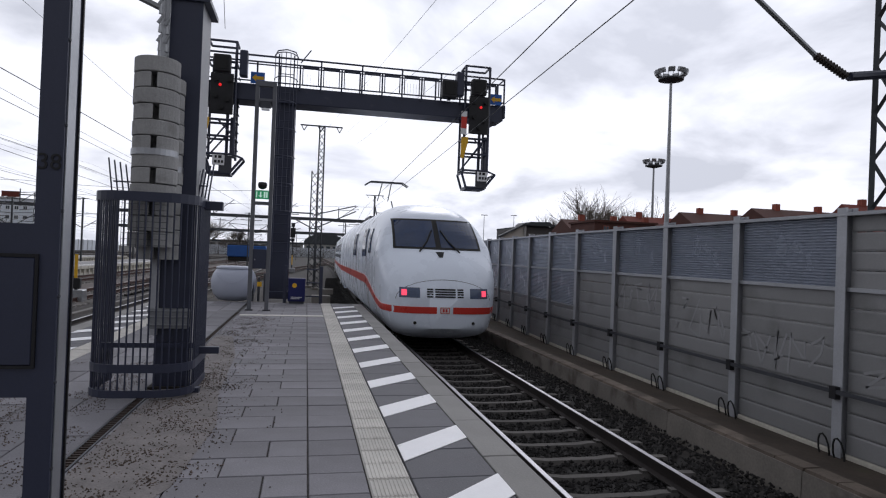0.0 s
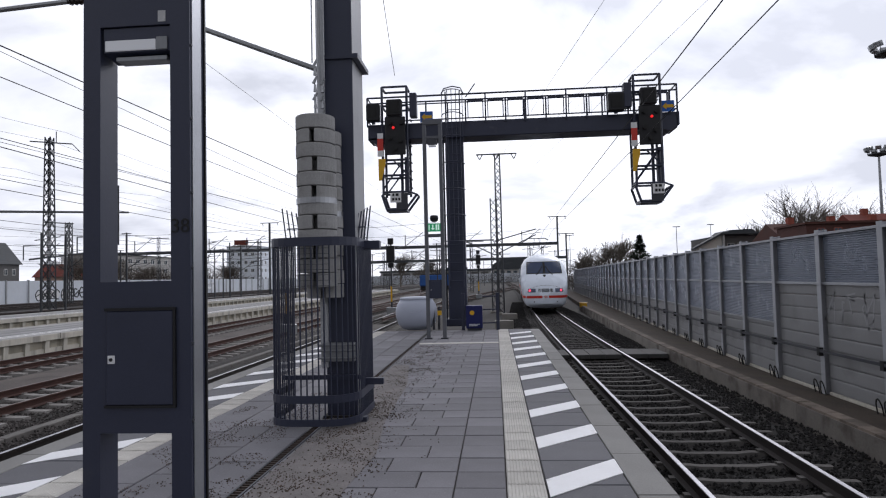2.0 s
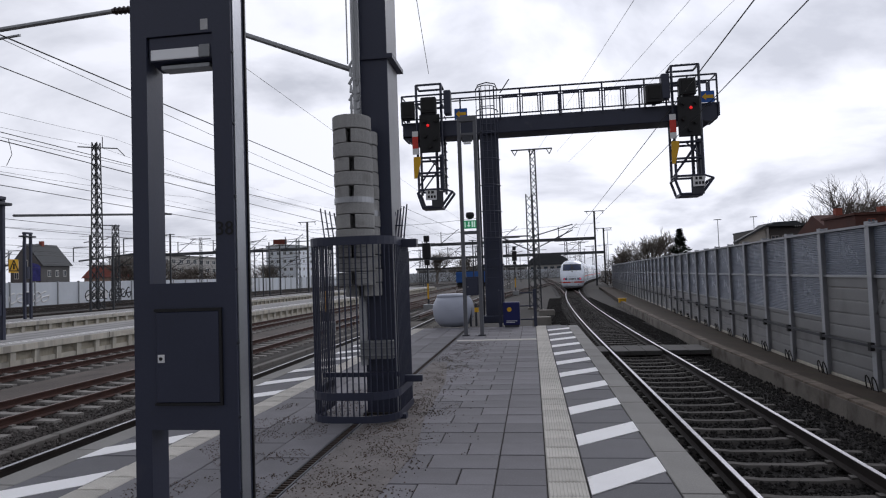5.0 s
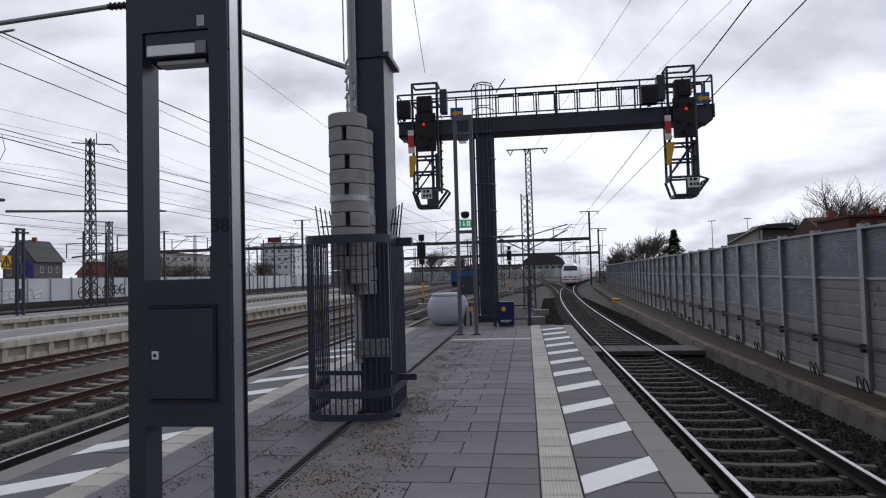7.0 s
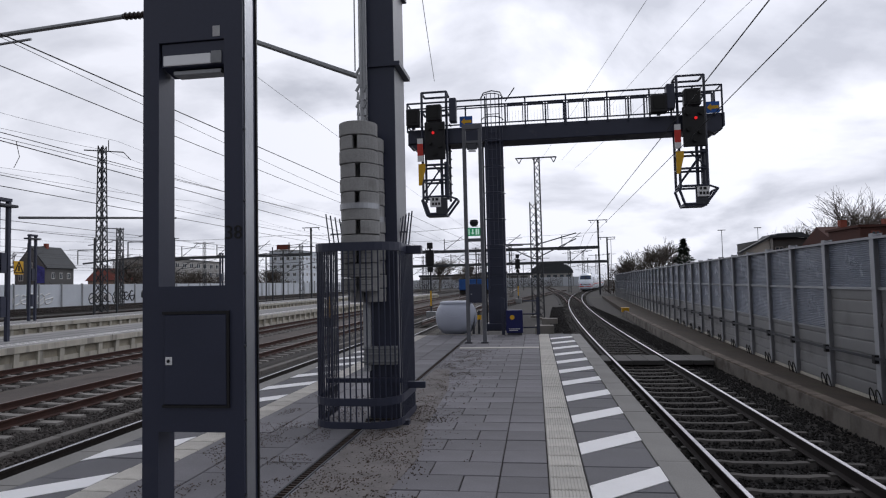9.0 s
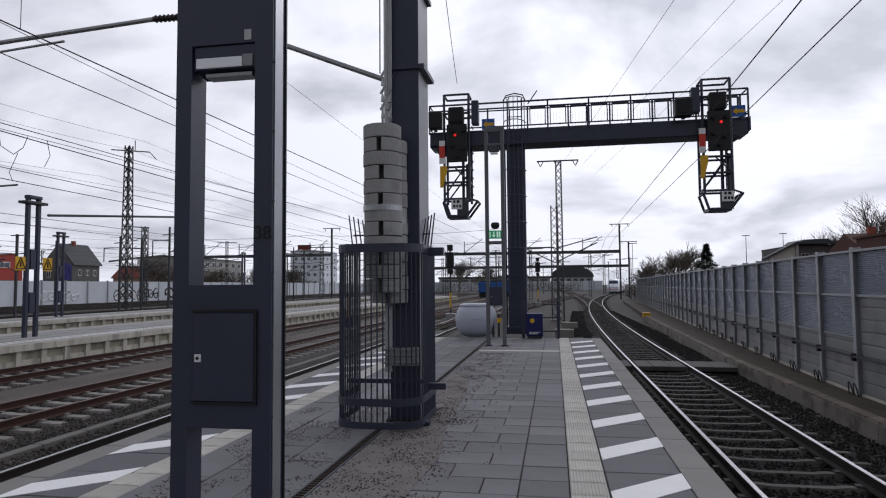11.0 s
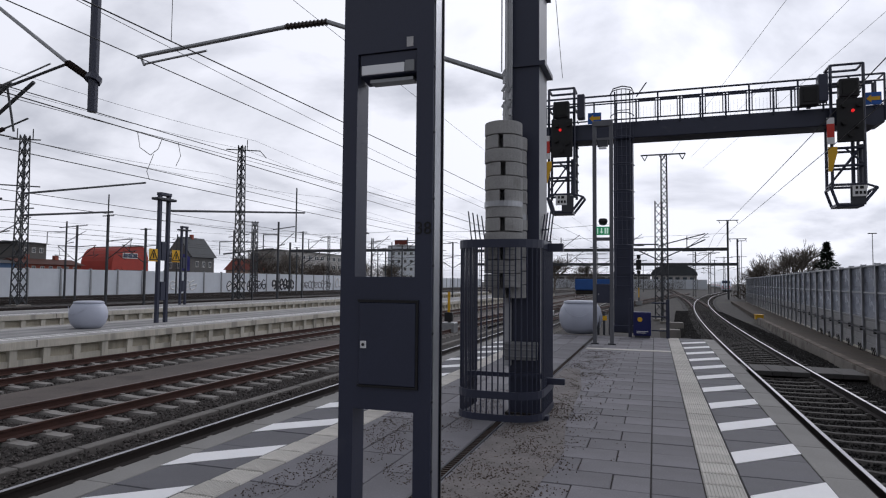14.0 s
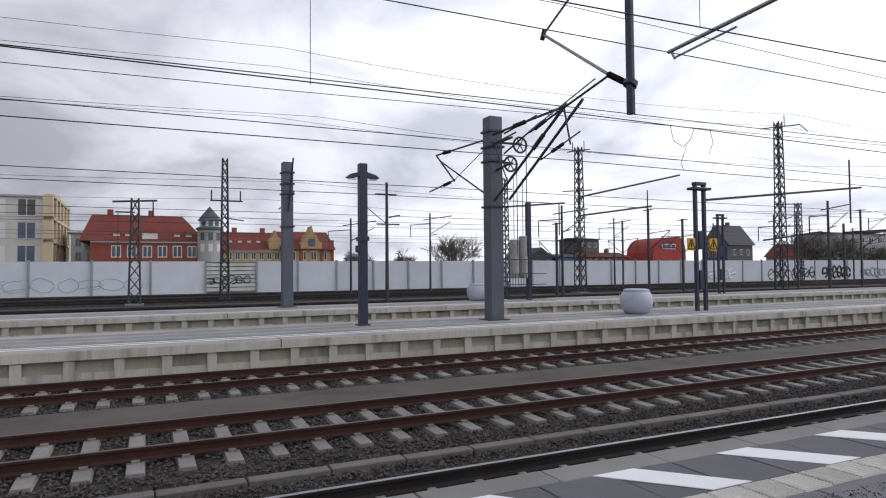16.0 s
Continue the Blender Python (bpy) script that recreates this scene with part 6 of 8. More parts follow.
wire("second dark contact wire beside the platform", [(-7.2, -55, 4.66, 0.03), (-7.2, 7.7, 4.66, 0.03), (-7.0, 58, 4.66, 0.03), (-6.6, 170, 4.66, 0)], 0.008)
catenary(line_at(TB), [-55, 7.7, 58, 110, 170], 4.50, 6.7, 0.25, False, 0.011)
wire("second dark contact wire over a yard track", [(-10.4, -55, 3.9, 0.02), (-10.4, 8.5, 4.68, 0.02), (-10.4, 30, 4.95, 0.03), (-10.6, 170, 5.0, 0)], 0.009)
catenary(line_at(TC), [-50, 11.4, 60, 110, 170], 4.58, None, 0.65, False, 0.012)
wire("second dark contact wire over the far yard track", [(-15.15, -55, 4.93, 0.02), (-15.15, 11.4, 4.93, 0.03), (-15.15, 60, 4.93, 0.03), (-15.1, 170, 5.0, 0)], 0.011)
catenary(line_at(-23.1), [-50, 11.4, 60, 110, 170], 4.75, None, 0.7, False, 0.013)
for X in (-26.6, -36.5, -41, -46, -57, -61.5, -70):
    catenary(line_at(X), [-60, 8, 60, 120, 190], 4.8, 6.6 if X in (-36.5, -46, -61.5) else None, 0.6, False, 0.014)
for x, z, r in ((-39, 11.0, 0.013), (-50.8, 17.6, 0.016), (-49.2, 18.6, 0.016), (-55, 14.6, 0.016)):
    wire("long feeder wire strung between yard masts", [(x, -80, z, 0.9), (x + 0.5, 10, z, 1.0), (x + 1, 68, z + 0.5, 1.0), (x + 3, 150, z, 0.6), (x + 5, 230, z, 0)], r)
for a, b_ in (((-1.6, 7.7, 8.8), (-2.9, 20.0, 7.9)), ((12.8, -40, 9.65), (2.1, 44, 9.7)), ((13.8, -40, 9.65), (3.1, 48, 9.65)), ((10.3, -40, 9.65), (0.65, 44, 9.7))):
    wire("thin feeder wire crossing above the platform end", [(*a, 0.15), (*b_, 0)], 0.008)
for y0, x0, x1, z in ((52, -3, -40, 6.2), (75, 8, -60, 7.0)):
    wire("cross-span wire over the yard tracks", [(x0, y0, z, 0.3), ((x0 + x1) / 2, y0 + 1, z - 0.2, 0.3), (x1, y0, z, 0)], 0.014)


def portal(x0, x1, y, z, lab):
    p = empty("track_portal", 0, y, 0)
    tagged(p, lab, "portal", "track portals")
    part("beam", box(x1, -0.15, z - 0.26, x0, 0.15, z + 0.26, 0.01), M_GALV_OLD, p)
    for x in (x0, x1):
        part("post", box(x - 0.14, -0.14, ZB, x + 0.14, 0.14, z + (4.6 if x == x0 else 1.6), 0.01), M_GALV_OLD, p)
    part("head_bar", tube((x0 - 1.6, 0, z + 4.6), (x0 + 1.6, 0, z + 4.6), 0.07), M_GALV_OLD, p)
    for u in (-1.3, 0, 1.3):
        part("drop", tube((x0 + u, 0, z + 4.6), (x0 + u + 0.2, 0, z + 4.1), 0.05), M_GALV_OLD, p)
    for k in range(4):
        x = x0 + (x1 - x0) * (k + 0.6) / 4.2
        part("hanging_post", tube((x, 0, z), (x, 0, z + 2.2), 0.08), M_GALV_OLD, p)
        part("strut", tube((x, 0, z + 0.2), (x + 3.2, 0, z + 2.6), 0.05), M_GALV_OLD, p)
        part("strut", tube((x, 0, z + 1.6), (x + 3.4, 0, z + 2.0), 0.04), M_GALV_OLD, p)
        part("steady_arm", tube((x, 0, z - 0.9), (x + 2.0, 0, z - 0.7), 0.04), M_GALV_OLD, p)
        insulator("insulator", (x + 0.3, 0, z + 0.4), (x + 0.8, 0, z + 0.75), 0.07, p, 5)
    return p


portal(10.9, -31.7, 110, 7.0, "grey steel portal spanning the tracks with catenary arms")
portal(14.0, -35.0, 125, 5.0, "far grey steel portal spanning the tracks")
portal(-38.0, -66.0, 105, 7.0, "far grey steel portal across the yard")


def colour_signal(x, y, h, lab):
    s = empty("track_signal", x, y, ZB)
    tagged(s, lab, "railway signal", "railway signals")
    part("mast", tube((0, 0, 0), (0, 0, h), 0.07, n=8), M_GALV_OLD, s)
    for z0, z1, w in ((h - 1.6, h - 0.45, 0.28), (h - 0.35, h + 0.1, 0.2), (h - 2.05, h - 1.68, 0.2)):
        hd = part("signal_head", box(-w, -0.2, z0, w, 0.05, z1, 0.03), M_DARK, s, "black signal head")
    part("marker", box(-0.06, -0.1, 0.9, 0.06, -0.07, 2.0), M_YELLOW, s, "yellow and black mast marker")
    part("base", box(-0.35, -0.3, 0, 0.35, 0.3, 0.5, 0.03), M_GALV, s)


colour_signal(-7.45, 46, 5.4, "dark main signal on a slim mast between the tracks")
colour_signal(-1.9, 75, 5.6, "distant dark signal on a slim mast")
colour_signal(-9.8, 30, 0.9, "low dwarf signal beside the rails")

# droppers and a slack jumper cable
for x, y, z0, z1, lab in ((-10.4, 2.8, 4.5, 6.68, "thin dropper between two overhead wires"), (-6.3, 7.0, 4.66, 6.6, "thin dropper above the catenary arm")):
    wire(lab, [(x, y, z0, 0), (x, y, z1, 0)], 0.006)
wire("sagging carrying wire over the low platform track", [(-15.15, -55, 6.2, 0.5), (-15.15, 11.4, 5.9, 0.0), (-15.15, 42, 6.56, 0.1), (-15.15, 60, 6.7, 0.2), (-15.1, 170, 6.7, 0)], 0.009)
wire("slack looped jumper cable under an overhead wire", [(-15.15, 15.43, 5.99, 0), (-15.15, 15.55, 5.51, 0), (-15.15, 15.98, 5.36, 0), (-15.15, 16.3, 5.62, 0), (-15.15, 16.47, 6.02, 0)], 0.012)
wire("short slack jumper cable under an overhead wire", [(-15.15, 16.12, 5.42, 0), (-15.15, 15.85, 4.82, 0), (-15.15, 15.98, 4.58, 0)], 0.012)
wire("bent jumper cable under an overhead wire", [(-15.15, 17.17, 6.03, 0), (-15.15, 17.3, 5.58, 0), (-15.15, 17.10, 5.21, 0)], 0.012)

# ---- distance ----
def far_barrier():
    w = empty("far_noise_barrier")
    tagged(w, "long pale grey noise barrier along the far side of the yard", "noise barrier", kind="structure")
    me = bpy.data.meshes.new("panel")
    b = box(-0.06, 0.0, 0, 0.06, 4.8, 3.8)
    b.to_mesh(me)
    b.free()
    me.materials.append(M_FARWALL)
    me_wide = bpy.data.meshes.new("panel")
    b = box(-0.06, 0.0, 0, 0.06, 5.7, 3.8)
    b.to_mesh(me_wide)
    b.free()
    me_wide.materials.append(M_FARWALL)
    pm = bpy.data.meshes.new("post")
    b = box(-0.13, -0.12, 0, 0.2, 0.12, 3.95)
    b.to_mesh(pm)
    b.free()
    pm.materials.append(M_GALV)
    ys = [7.1 - 5.9 * k for k in range(14, 0, -1)] + [7.1, 13.0] + [13.0 + 5.0 * k for k in range(1, 58)]
    for ya, yb in zip(ys, ys[1:]):
        if ya != 7.1:
            ob = new("panel", me_wide if ya < 7.0 else me)
            ob.parent = w
            ob.matrix_basis = pose(-80, ya + 0.1, ZB - 0.02)
        po = new("post", pm)
        po.parent = w
        po.matrix_basis = pose(-80, ya, ZB - 0.02)
    M_CLEAR = mat("clear_barrier_sheet", (0.62, 0.64, 0.60), 0.4, 0, 0.2, 0.6, 12, 0.05, stain=((0.50, 0.52, 0.26), 0.5, 0.55, 0.7))
    part("clear_sheet", box(-80.02, 7.2, ZB + 0.1, -79.99, 12.9, ZB + 3.75), M_CLEAR, w, "pale grubby clear sheet")
    for k in range(8):
        part("sheet_rail", box(-79.985, 7.1, ZB + 0.15 + k * 0.5, -79.93, 12.95, ZB + 0.22 + k * 0.5), M_STEEL2, w)
    rg = random.Random(3)

    def tag(y0, y1, z0, z1, ma, lab, wd=0.09, step=1.5, fill=None):
        """A row of rounded letter-like loops and strokes."""
        bm, fb = bmesh.new(), bmesh.new()
        y = y0
        while y < y1:
            cw, zc = step * rg.uniform(0.38, 0.5), (z0 + z1) / 2 + rg.uniform(-0.1, 0.1)
            ch = (z1 - z0) / 2 * rg.uniform(0.75, 1.0)
            a0, a1 = rg.choice(((0, 6.0), (0.5, 5.2), (-1.6, 3.4), (1.2, 6.4)))
            pts = [(-79.93, y + cw * math.cos(a), zc + ch * math.sin(a) * (1 + 0.2 * math.sin(2 * a + y))) for a in np.linspace(a0, a1, 10)]
            add_poly(bm, pts, wd, 4)
            if rg.random() < 0.6:
                add_poly(bm, [(-79.93, y - cw, zc + rg.uniform(-ch, 0)), (-79.93, y + cw * 1.2, zc + rg.uniform(-0.4, ch))], wd, 4)
            if fill:
                prism(fb, [(y + cw * 0.9 * math.cos(a), zc + ch * 0.9 * math.sin(a)) for a in np.linspace(0, 5.6, 8)], 0, -79.938, -79.932)
            y += step * rg.uniform(0.75, 1.0)
        g = part("graffiti", bm, ma, w, lab)
        if fill:
            part("graffiti_fill", fb, fill, g)
        else:
            fb.free()
    tag(88.6, 95.8, -0.7, 1.3, M_GRAF_WH, "white unreadable graffiti", 0.13, 1.9)
    tag(105.5, 112.0, -0.8, 1.3, M_GRAF_DK, "black and white unreadable graffiti", 0.10, 1.7, M_GRAF_WH)
    tag(112.5, 117.5, -0.6, 1.6, M_GRAF_DK, "black unreadable graffiti", 0.13, 1.7)
    tag(121.0, 129.0, -0.6, 1.6, M_GRAF_DK, "bold black unreadable graffiti", 0.22, 1.6, M_GRAF_WH)
    tag(133.0, 146.0, -0.5, 1.2, M_GRAF, "grey unreadable graffiti", 0.15, 1.9)
    tag(-18.5, 1.0, -0.6, 1.0, MATS["grey_plaster"], "thin grey unreadable tag", 0.035, 2.6)
    tag(7.6, 12.6, 0.0, 1.0, M_GRAF_DK, "thin black unreadable tag", 0.05, 1.0)
    tag(150, 175, -0.2, 2.0, M_GRAF_WH, "white unreadable graffiti", 0.2, 2.0)


far_barrier()
e2 = empty("pale_yard_wall")
tagged(e2, "low pale wall closing the yard in the distance", "wall", kind="structure")
part("wall", box(-70, 290, ZB, 21, 290.4, 3.1), M_FARWALL, e2)
for i in range(18):
    part("pier", box(-68 + i * 5, 289.8, ZB, -67.7 + i * 5, 290, 3.2), M_GALV, e2)


def windows(parent, face_x, y0, y1, z0, z1, ny, nz, w=1.1, h=1.5, out=1, axis="x", frame=M_FRAME_W):
    """Rows of framed windows on a wall."""
    for i in range(ny):
        for j in range(nz):
            cy = y0 + (y1 - y0) * (i + 0.5) / ny
            cz = z0 + (z1 - z0) * (j + 0.5) / nz

            def bx(u0, v0, d0, u1, v1, d1):
                a, c = face_x + out * d0, face_x + out * d1
                a, c = min(a, c), max(a, c)
                return box(a, u0, v0, c, u1, v1) if axis == "x" else box(u0, a, v0, u1, c, v1)
            wi = part("window", bx(cy - w / 2, cz - h / 2, -0.1, cy + w / 2, cz + h / 2, 0.04), frame, parent)
            for s in (-1, 1):
                part("pane", bx(cy + s * w * 0.23 - w * 0.18, cz - h * 0.42, 0.03, cy + s * w * 0.23 + w * 0.18, cz + h * 0.42, 0.05), M_WINDOW, wi)


def house(x0, x1, y0, y1, z_eave, z_ridge, wall, roof, lab, ridge="y", win=None, cat="house", chimneys=0, base=ZB):
    hse = empty("house", 0, 0, 0)
    tagged(hse, lab, cat, "houses behind the railway")
    part("wall", box(x0, y0, base, x1, y1, z_eave), wall, hse)
    xm, ym = (x0 + x1) / 2, (y0 + y1) / 2
    o = 0.5
    if z_ridge > z_eave + 0.3:
        if ridge == "y":
            b = prism(bmesh.new(), [(x0 - o, z_eave - 0.1), (x1 + o, z_eave - 0.1), (xm, z_ridge)], 1, y0 - o, y1 + o)
        else:
            b = bmesh.new()
            prism(b, [(y0 - o, z_eave - 0.1), (y1 + o, z_eave - 0.1), (ym, z_ridge)], 0, x0 - o, x1 + o)
        r = part("roof", b, roof, hse)
    else:
        r = part("roof", box(x0 - 0.2, y0 - 0.2, z_eave, x1 + 0.2, y1 + 0.2, z_ridge), roof, hse)
    for k in range(chimneys):
        t = (k + 0.5) / chimneys
        if ridge == "y":
            cx, cy = xm, y0 + (y1 - y0) * t
        else:
            cx, cy = x0 + (x1 - x0) * t, ym
        part("chimney", box(cx - 0.35, cy - 0.35, z_eave, cx + 0.35, cy + 0.35, z_ridge + 0.7), M_BRICK, r)
    for a in (win or ()):
        windows(hse, *a)
    return hse


def hip_roof(name, parent, x0, x1, y0, y1, z0, z1, ry0, ry1, material, label=""):
    """Tiled roof with sloping ends; the ridge runs along y."""
    b = bmesh.new()
    lo = [b.verts.new(q) for q in ((x0, y0, z0), (x1, y0, z0), (x1, y1, z0), (x0, y1, z0))]
    xm = (x0 + x1) / 2
    hi = [b.verts.new((xm, ry0, z1)), b.verts.new((xm, ry1, z1))]
    for f in ((lo[1], lo[2], hi[1], hi[0]), (lo[3], lo[0], hi[0], hi[1]), (lo[0], lo[1], hi[0]), (lo[2], lo[3], hi[1]), (lo[3], lo[2], lo[1], lo[0])):
        b.faces.new(f)
    return part(name, b, material, parent, label)


def left_town():
    X = -100.0
    M_SAND = mat("sand_brick", (0.56, 0.45, 0.30), 0.85, 0, 0.1, 0.5, 12, 0.1)
    M_GREEN_SLATE = mat("green_grey_slate", (0.075, 0.10, 0.10), 0.7, 0, 0.2, 1, 12, 0.2)
    # new apartment block: grey front, sand-coloured flank with stacked balconies
    ap = empty("apartment_block")
    tagged(ap, "new beige apartment block with sand-coloured stacked balconies", "apartment building", "houses behind the railway")
    part("wall", box(X - 22, -52, ZB, X, -11.7, 11.7), M_PLASTER, ap)
    part("roof", box(X - 22.2, -52.2, 11.7, X + 0.2, -11.5, 12.0), M_PLASTER_G, ap)
    for j in range(4):
        z = 0.0 + j * 3.1
        for i in range(8):
            y = -14.6 - i * 4.6
            w = part("window", box(X - 0.2, y, z, X + 0.03, y + 1.9, z + 2.1), M_GLASS_DK if (i + j) % 3 else M_PLASTER_DK, ap)
            part("frame", box(X + 0.02, y - 0.1, z - 0.14, X + 0.10, y + 2.0, z), M_FRAME_W, w)
            part("frame", box(X + 0.02, y + 0.9, z, X + 0.08, y + 1.0, z + 2.1), M_FRAME_W, w)
            part("pale_panel", box(X + 0.005, y + 2.0, z, X + 0.03, y + 3.2, z + 2.1), M_FRAME_W, ap)
        part("balcony_slab", box(X - 21.6, -11.7, z + 2.5, X - 0.2, -10.5, z + 2.95), M_SAND, ap)
        for i in range(6):
            x = X - 21.6 + i * 4.28
            part("balcony_pier", box(x, -11.68, z - 0.15, x + 1.5, -10.55, z + 2.5), M_SAND, ap)
            if i < 5:
                part("balcony_window", box(x + 1.55, -11.72, z, x + 4.2, -11.62, z + 2.3), M_GLASS_DK, ap)
    wh = house(X - 17, X - 10, -9.4, -5.9, 7.7, 8.2, M_PLASTER_W, M_PLASTER_G, "narrow white plastered house between brick buildings", win=[(X - 10, -9.2, -6.1, 0.8, 7.2, 2, 3, 0.8, 1.4)])
    # red brick building with a broad tiled roof
    rb = empty("brick_building")
    tagged(rb, "red brick school-like building with a broad tiled roof", "school", "houses behind the railway")
    part("wall", box(X - 12, -6.2, ZB, X, 8.5, 6.0), M_BRICK, rb)
    part("cornice", box(X - 0.05, -6.2, 5.75, X + 0.22, 8.55, 5.98), M_FRAME_W, rb)
    hip_roof("roof", rb, X - 12.4, X + 0.45, -7.6, 8.9, 5.98, 10.1, -6.4, 5.9, M_TILE_RED)
    windows(rb, X, -4.0, 7.9, 3.5, 5.5, 6, 1, 1.25, 1.7)
    windows(rb, X, -4.0, 7.9, 1.2, 3.2, 6, 1, 1.25, 1.7)
    for y in (-3.0, -1.5, 4.9, 6.5):
        d = part("dormer", box(X - 2.6, y - 0.55, 6.5, X - 0.75, y + 0.55, 7.15), M_TILE_RED, rb)
        part("dormer_window", box(X - 0.77, y - 0.42, 6.58, X - 0.70, y + 0.42, 7.02), M_FRAME_W, d)
    d = part("gable_dormer", prism(bmesh.new(), [(-0.2, 6.0), (2.8, 6.0), (2.8, 7.0), (1.3, 7.9), (-0.2, 7.0)], 0, X - 3.4, X - 0.1), M_BRICK, rb)
    part("dormer_window", box(X - 0.12, 0.3, 6.2, X - 0.04, 2.3, 7.1), M_FRAME_W, d)
    for y in (-4.0, 1.5):
        part("chimney", box(X - 6.4, y - 0.4, 9.4, X - 5.6, y + 0.4, 10.9), M_BRICK, rb)
    tw = empty("turret", X + 0.5, 9.3, ZB)
    tagged(tw, "round pale stair turret with a pointed slate roof", "tower", "houses behind the railway")
    part("wall", add_lathe(bmesh.new(), [(1.7, 0), (1.7, 8.6), (1.9, 8.75)], 20), M_PLASTER_G, tw)
    part("eave_ring", add_lathe(bmesh.new(), [(1.95, 8.76), (1.95, 8.95), (1.5, 9.2)], 20), M_GREEN_SLATE, tw)
    part("lantern", add_lathe(bmesh.new(), [(1.42, 9.1), (1.42, 10.1)], 20), M_PLASTER_W, tw)
    part("roof", add_lathe(bmesh.new(), [(1.75, 10.1), (1.0, 11.05), (0.05, 12.2)], 14), M_GREEN_SLATE, tw)
    for a in (-0.7, 0.0, 0.7):
        for z in (2.6, 5.5, 7.2, 9.3):
            r = 1.36 if z > 9 else 1.62
            o = part("window", box(r, -0.3, z, r + 0.12, 0.3, z + (0.7 if z > 9 else 1.1)), M_WINDOW if z > 6 else M_FRAME_W, tw)
            o.matrix_basis = pose(0, 0, 0, 0, 0, math.degrees(a))
    hs = house(X - 10, X, 11.3, 20.0, 4.9, 7.8, M_BRICK_Y, M_TILE_RED, "yellow brick house row with red tiled roof", win=[(X, 11.6, 19.8, 0.4, 2.8, 7, 1, 0.7, 1.2), (X, 11.6, 19.8, 3.0, 4.8, 7, 1, 0.7, 1.2)], chimneys=2)
    part("cornice", box(X - 0.05, 11.3, 4.55, X + 0.3, 20.0, 4.8), M_PLASTER, hs)
    part("gable", prism(bmesh.new(), [(18.0, 4.9), (19.9, 4.9), (19.9, 6.3), (19.3, 7.0), (18.95, 7.9), (18.6, 7.0), (18.0, 6.3)], 0, X - 2.0, X + 0.25), M_BRICK_Y, hs)
    for k in range(4):
        part("skylight", box(X - 2.1, 12.2 + k * 1.4, 6.02, X - 1.7, 12.75 + k * 1.4, 6.3), M_FRAME_W, hs)
    gb = house(X - 10, X + 1, 20.1, 27.7, 5.0, 8.0, M_BRICK_Y, M_TILE_RED, "ornate yellow and red brick house with a stepped gable", win=[(X + 1, 20.6, 27.2, 0.3, 2.6, 4, 1, 0.95, 1.4), (X + 1, 20.6, 27.2, 2.9, 4.9, 4, 1, 0.95, 1.4)])
    gp = part("gable", prism(bmesh.new(), [(22.7, 4.9), (26.0, 4.9), (26.0, 6.0), (25.5, 6.3), (25.1, 7.3), (24.7, 7.5), (24.35, 8.6), (24.0, 7.5), (23.6, 7.3), (23.2, 6.3), (22.7, 6.0)], 0, X - 1.5, X + 1.2), M_BRICK_Y, gb)
    part("gable_window", box(X + 1.19, 23.8, 5.4, X + 1.25, 24.9, 6.6), M_WINDOW, gp)
    for y in (20.1, 22.7, 26.0, 27.7):
        part("corner_pier", box(X + 0.9, y - 0.22, ZB, X + 1.25, y + 0.22, 6.4 if y in (20.1, 27.7) else 5.0), M_BRICK, gb)
    for z in (2.75, 4.85):
        part("brick_band", box(X + 0.98, 20.1, z, X + 1.12, 27.7, z + 0.2), M_BRICK, gb)
    # further along
    house(X - 8, X, 65.5, 70.7, 3.6, 5.6, M_PLASTER_G, M_SLATE, "grey shed with a low gabled roof", ridge="x")
    house(X - 4, X + 1, 71.2, 75.8, 3.9, 4.4, mat("blue_cladding", (0.06, 0.13, 0.26), 0.5, 0, 0.12, 0.6, 10, 0.05), M_SLATE, "low blue clad shed behind the far barrier")
    house(X - 10, X - 3, 79.7, 84.5, 7.6, 7.9, M_PLASTER_DK, M_SLATE, "dark flat-roofed workshop block", win=[(X - 3, 80, 84.2, 5.4, 7.2, 3, 1, 0.7, 0.9)])
    house(X - 6, X, 77.9, 89.2, 3.9, 4.8, M_BRICK, M_TILE_BROWN, "low brown-roofed brick sheds behind the far barrier", win=[(X, 79, 88.6, 2.4, 3.8, 6, 1, 0.7, 0.8)], chimneys=2)
    rc = empty("red_curved_hall", -104, 99.5, ZB)
    tagged(rc, "bright red curved-roof hall with a white-framed window", "hall", "houses behind the railway")
    pts = [(-3.6, 0), (-3.4, 4.9)] + [(-3.4 + 3.0 * (1 - math.cos(a)), 4.9 + 3.8 * math.sin(a)) for a in np.linspace(0.25, 1.57, 7)] + [(4.3, 9.1), (5.2, 8.4), (5.8, 6.7), (5.9, 0)]
    part("shell", prism(bmesh.new(), pts, 0, -4, 4), M_REDTARP, rc)
    part("roof_edge", prism(bmesh.new(), [(-0.4, 8.72), (4.3, 9.12), (4.3, 9.22), (-0.4, 8.84)], 0, -4.1, 4.15), M_TILE_BROWN, rc)
    wn = part("window", box(4.0, -0.9, 6.5, 4.08, 2.9, 7.6), M_FRAME_W, rc)
    for k in range(3):
        part("pane", box(4.07, -0.75 + k * 1.22, 6.65, 4.11, 0.3 + k * 1.22, 7.45), M_GLASS_DK, wn)
    part("low_shed", box(4.1, -3, 0, 4.6, 3.4, 4.2), M_PLASTER_DK, rc)
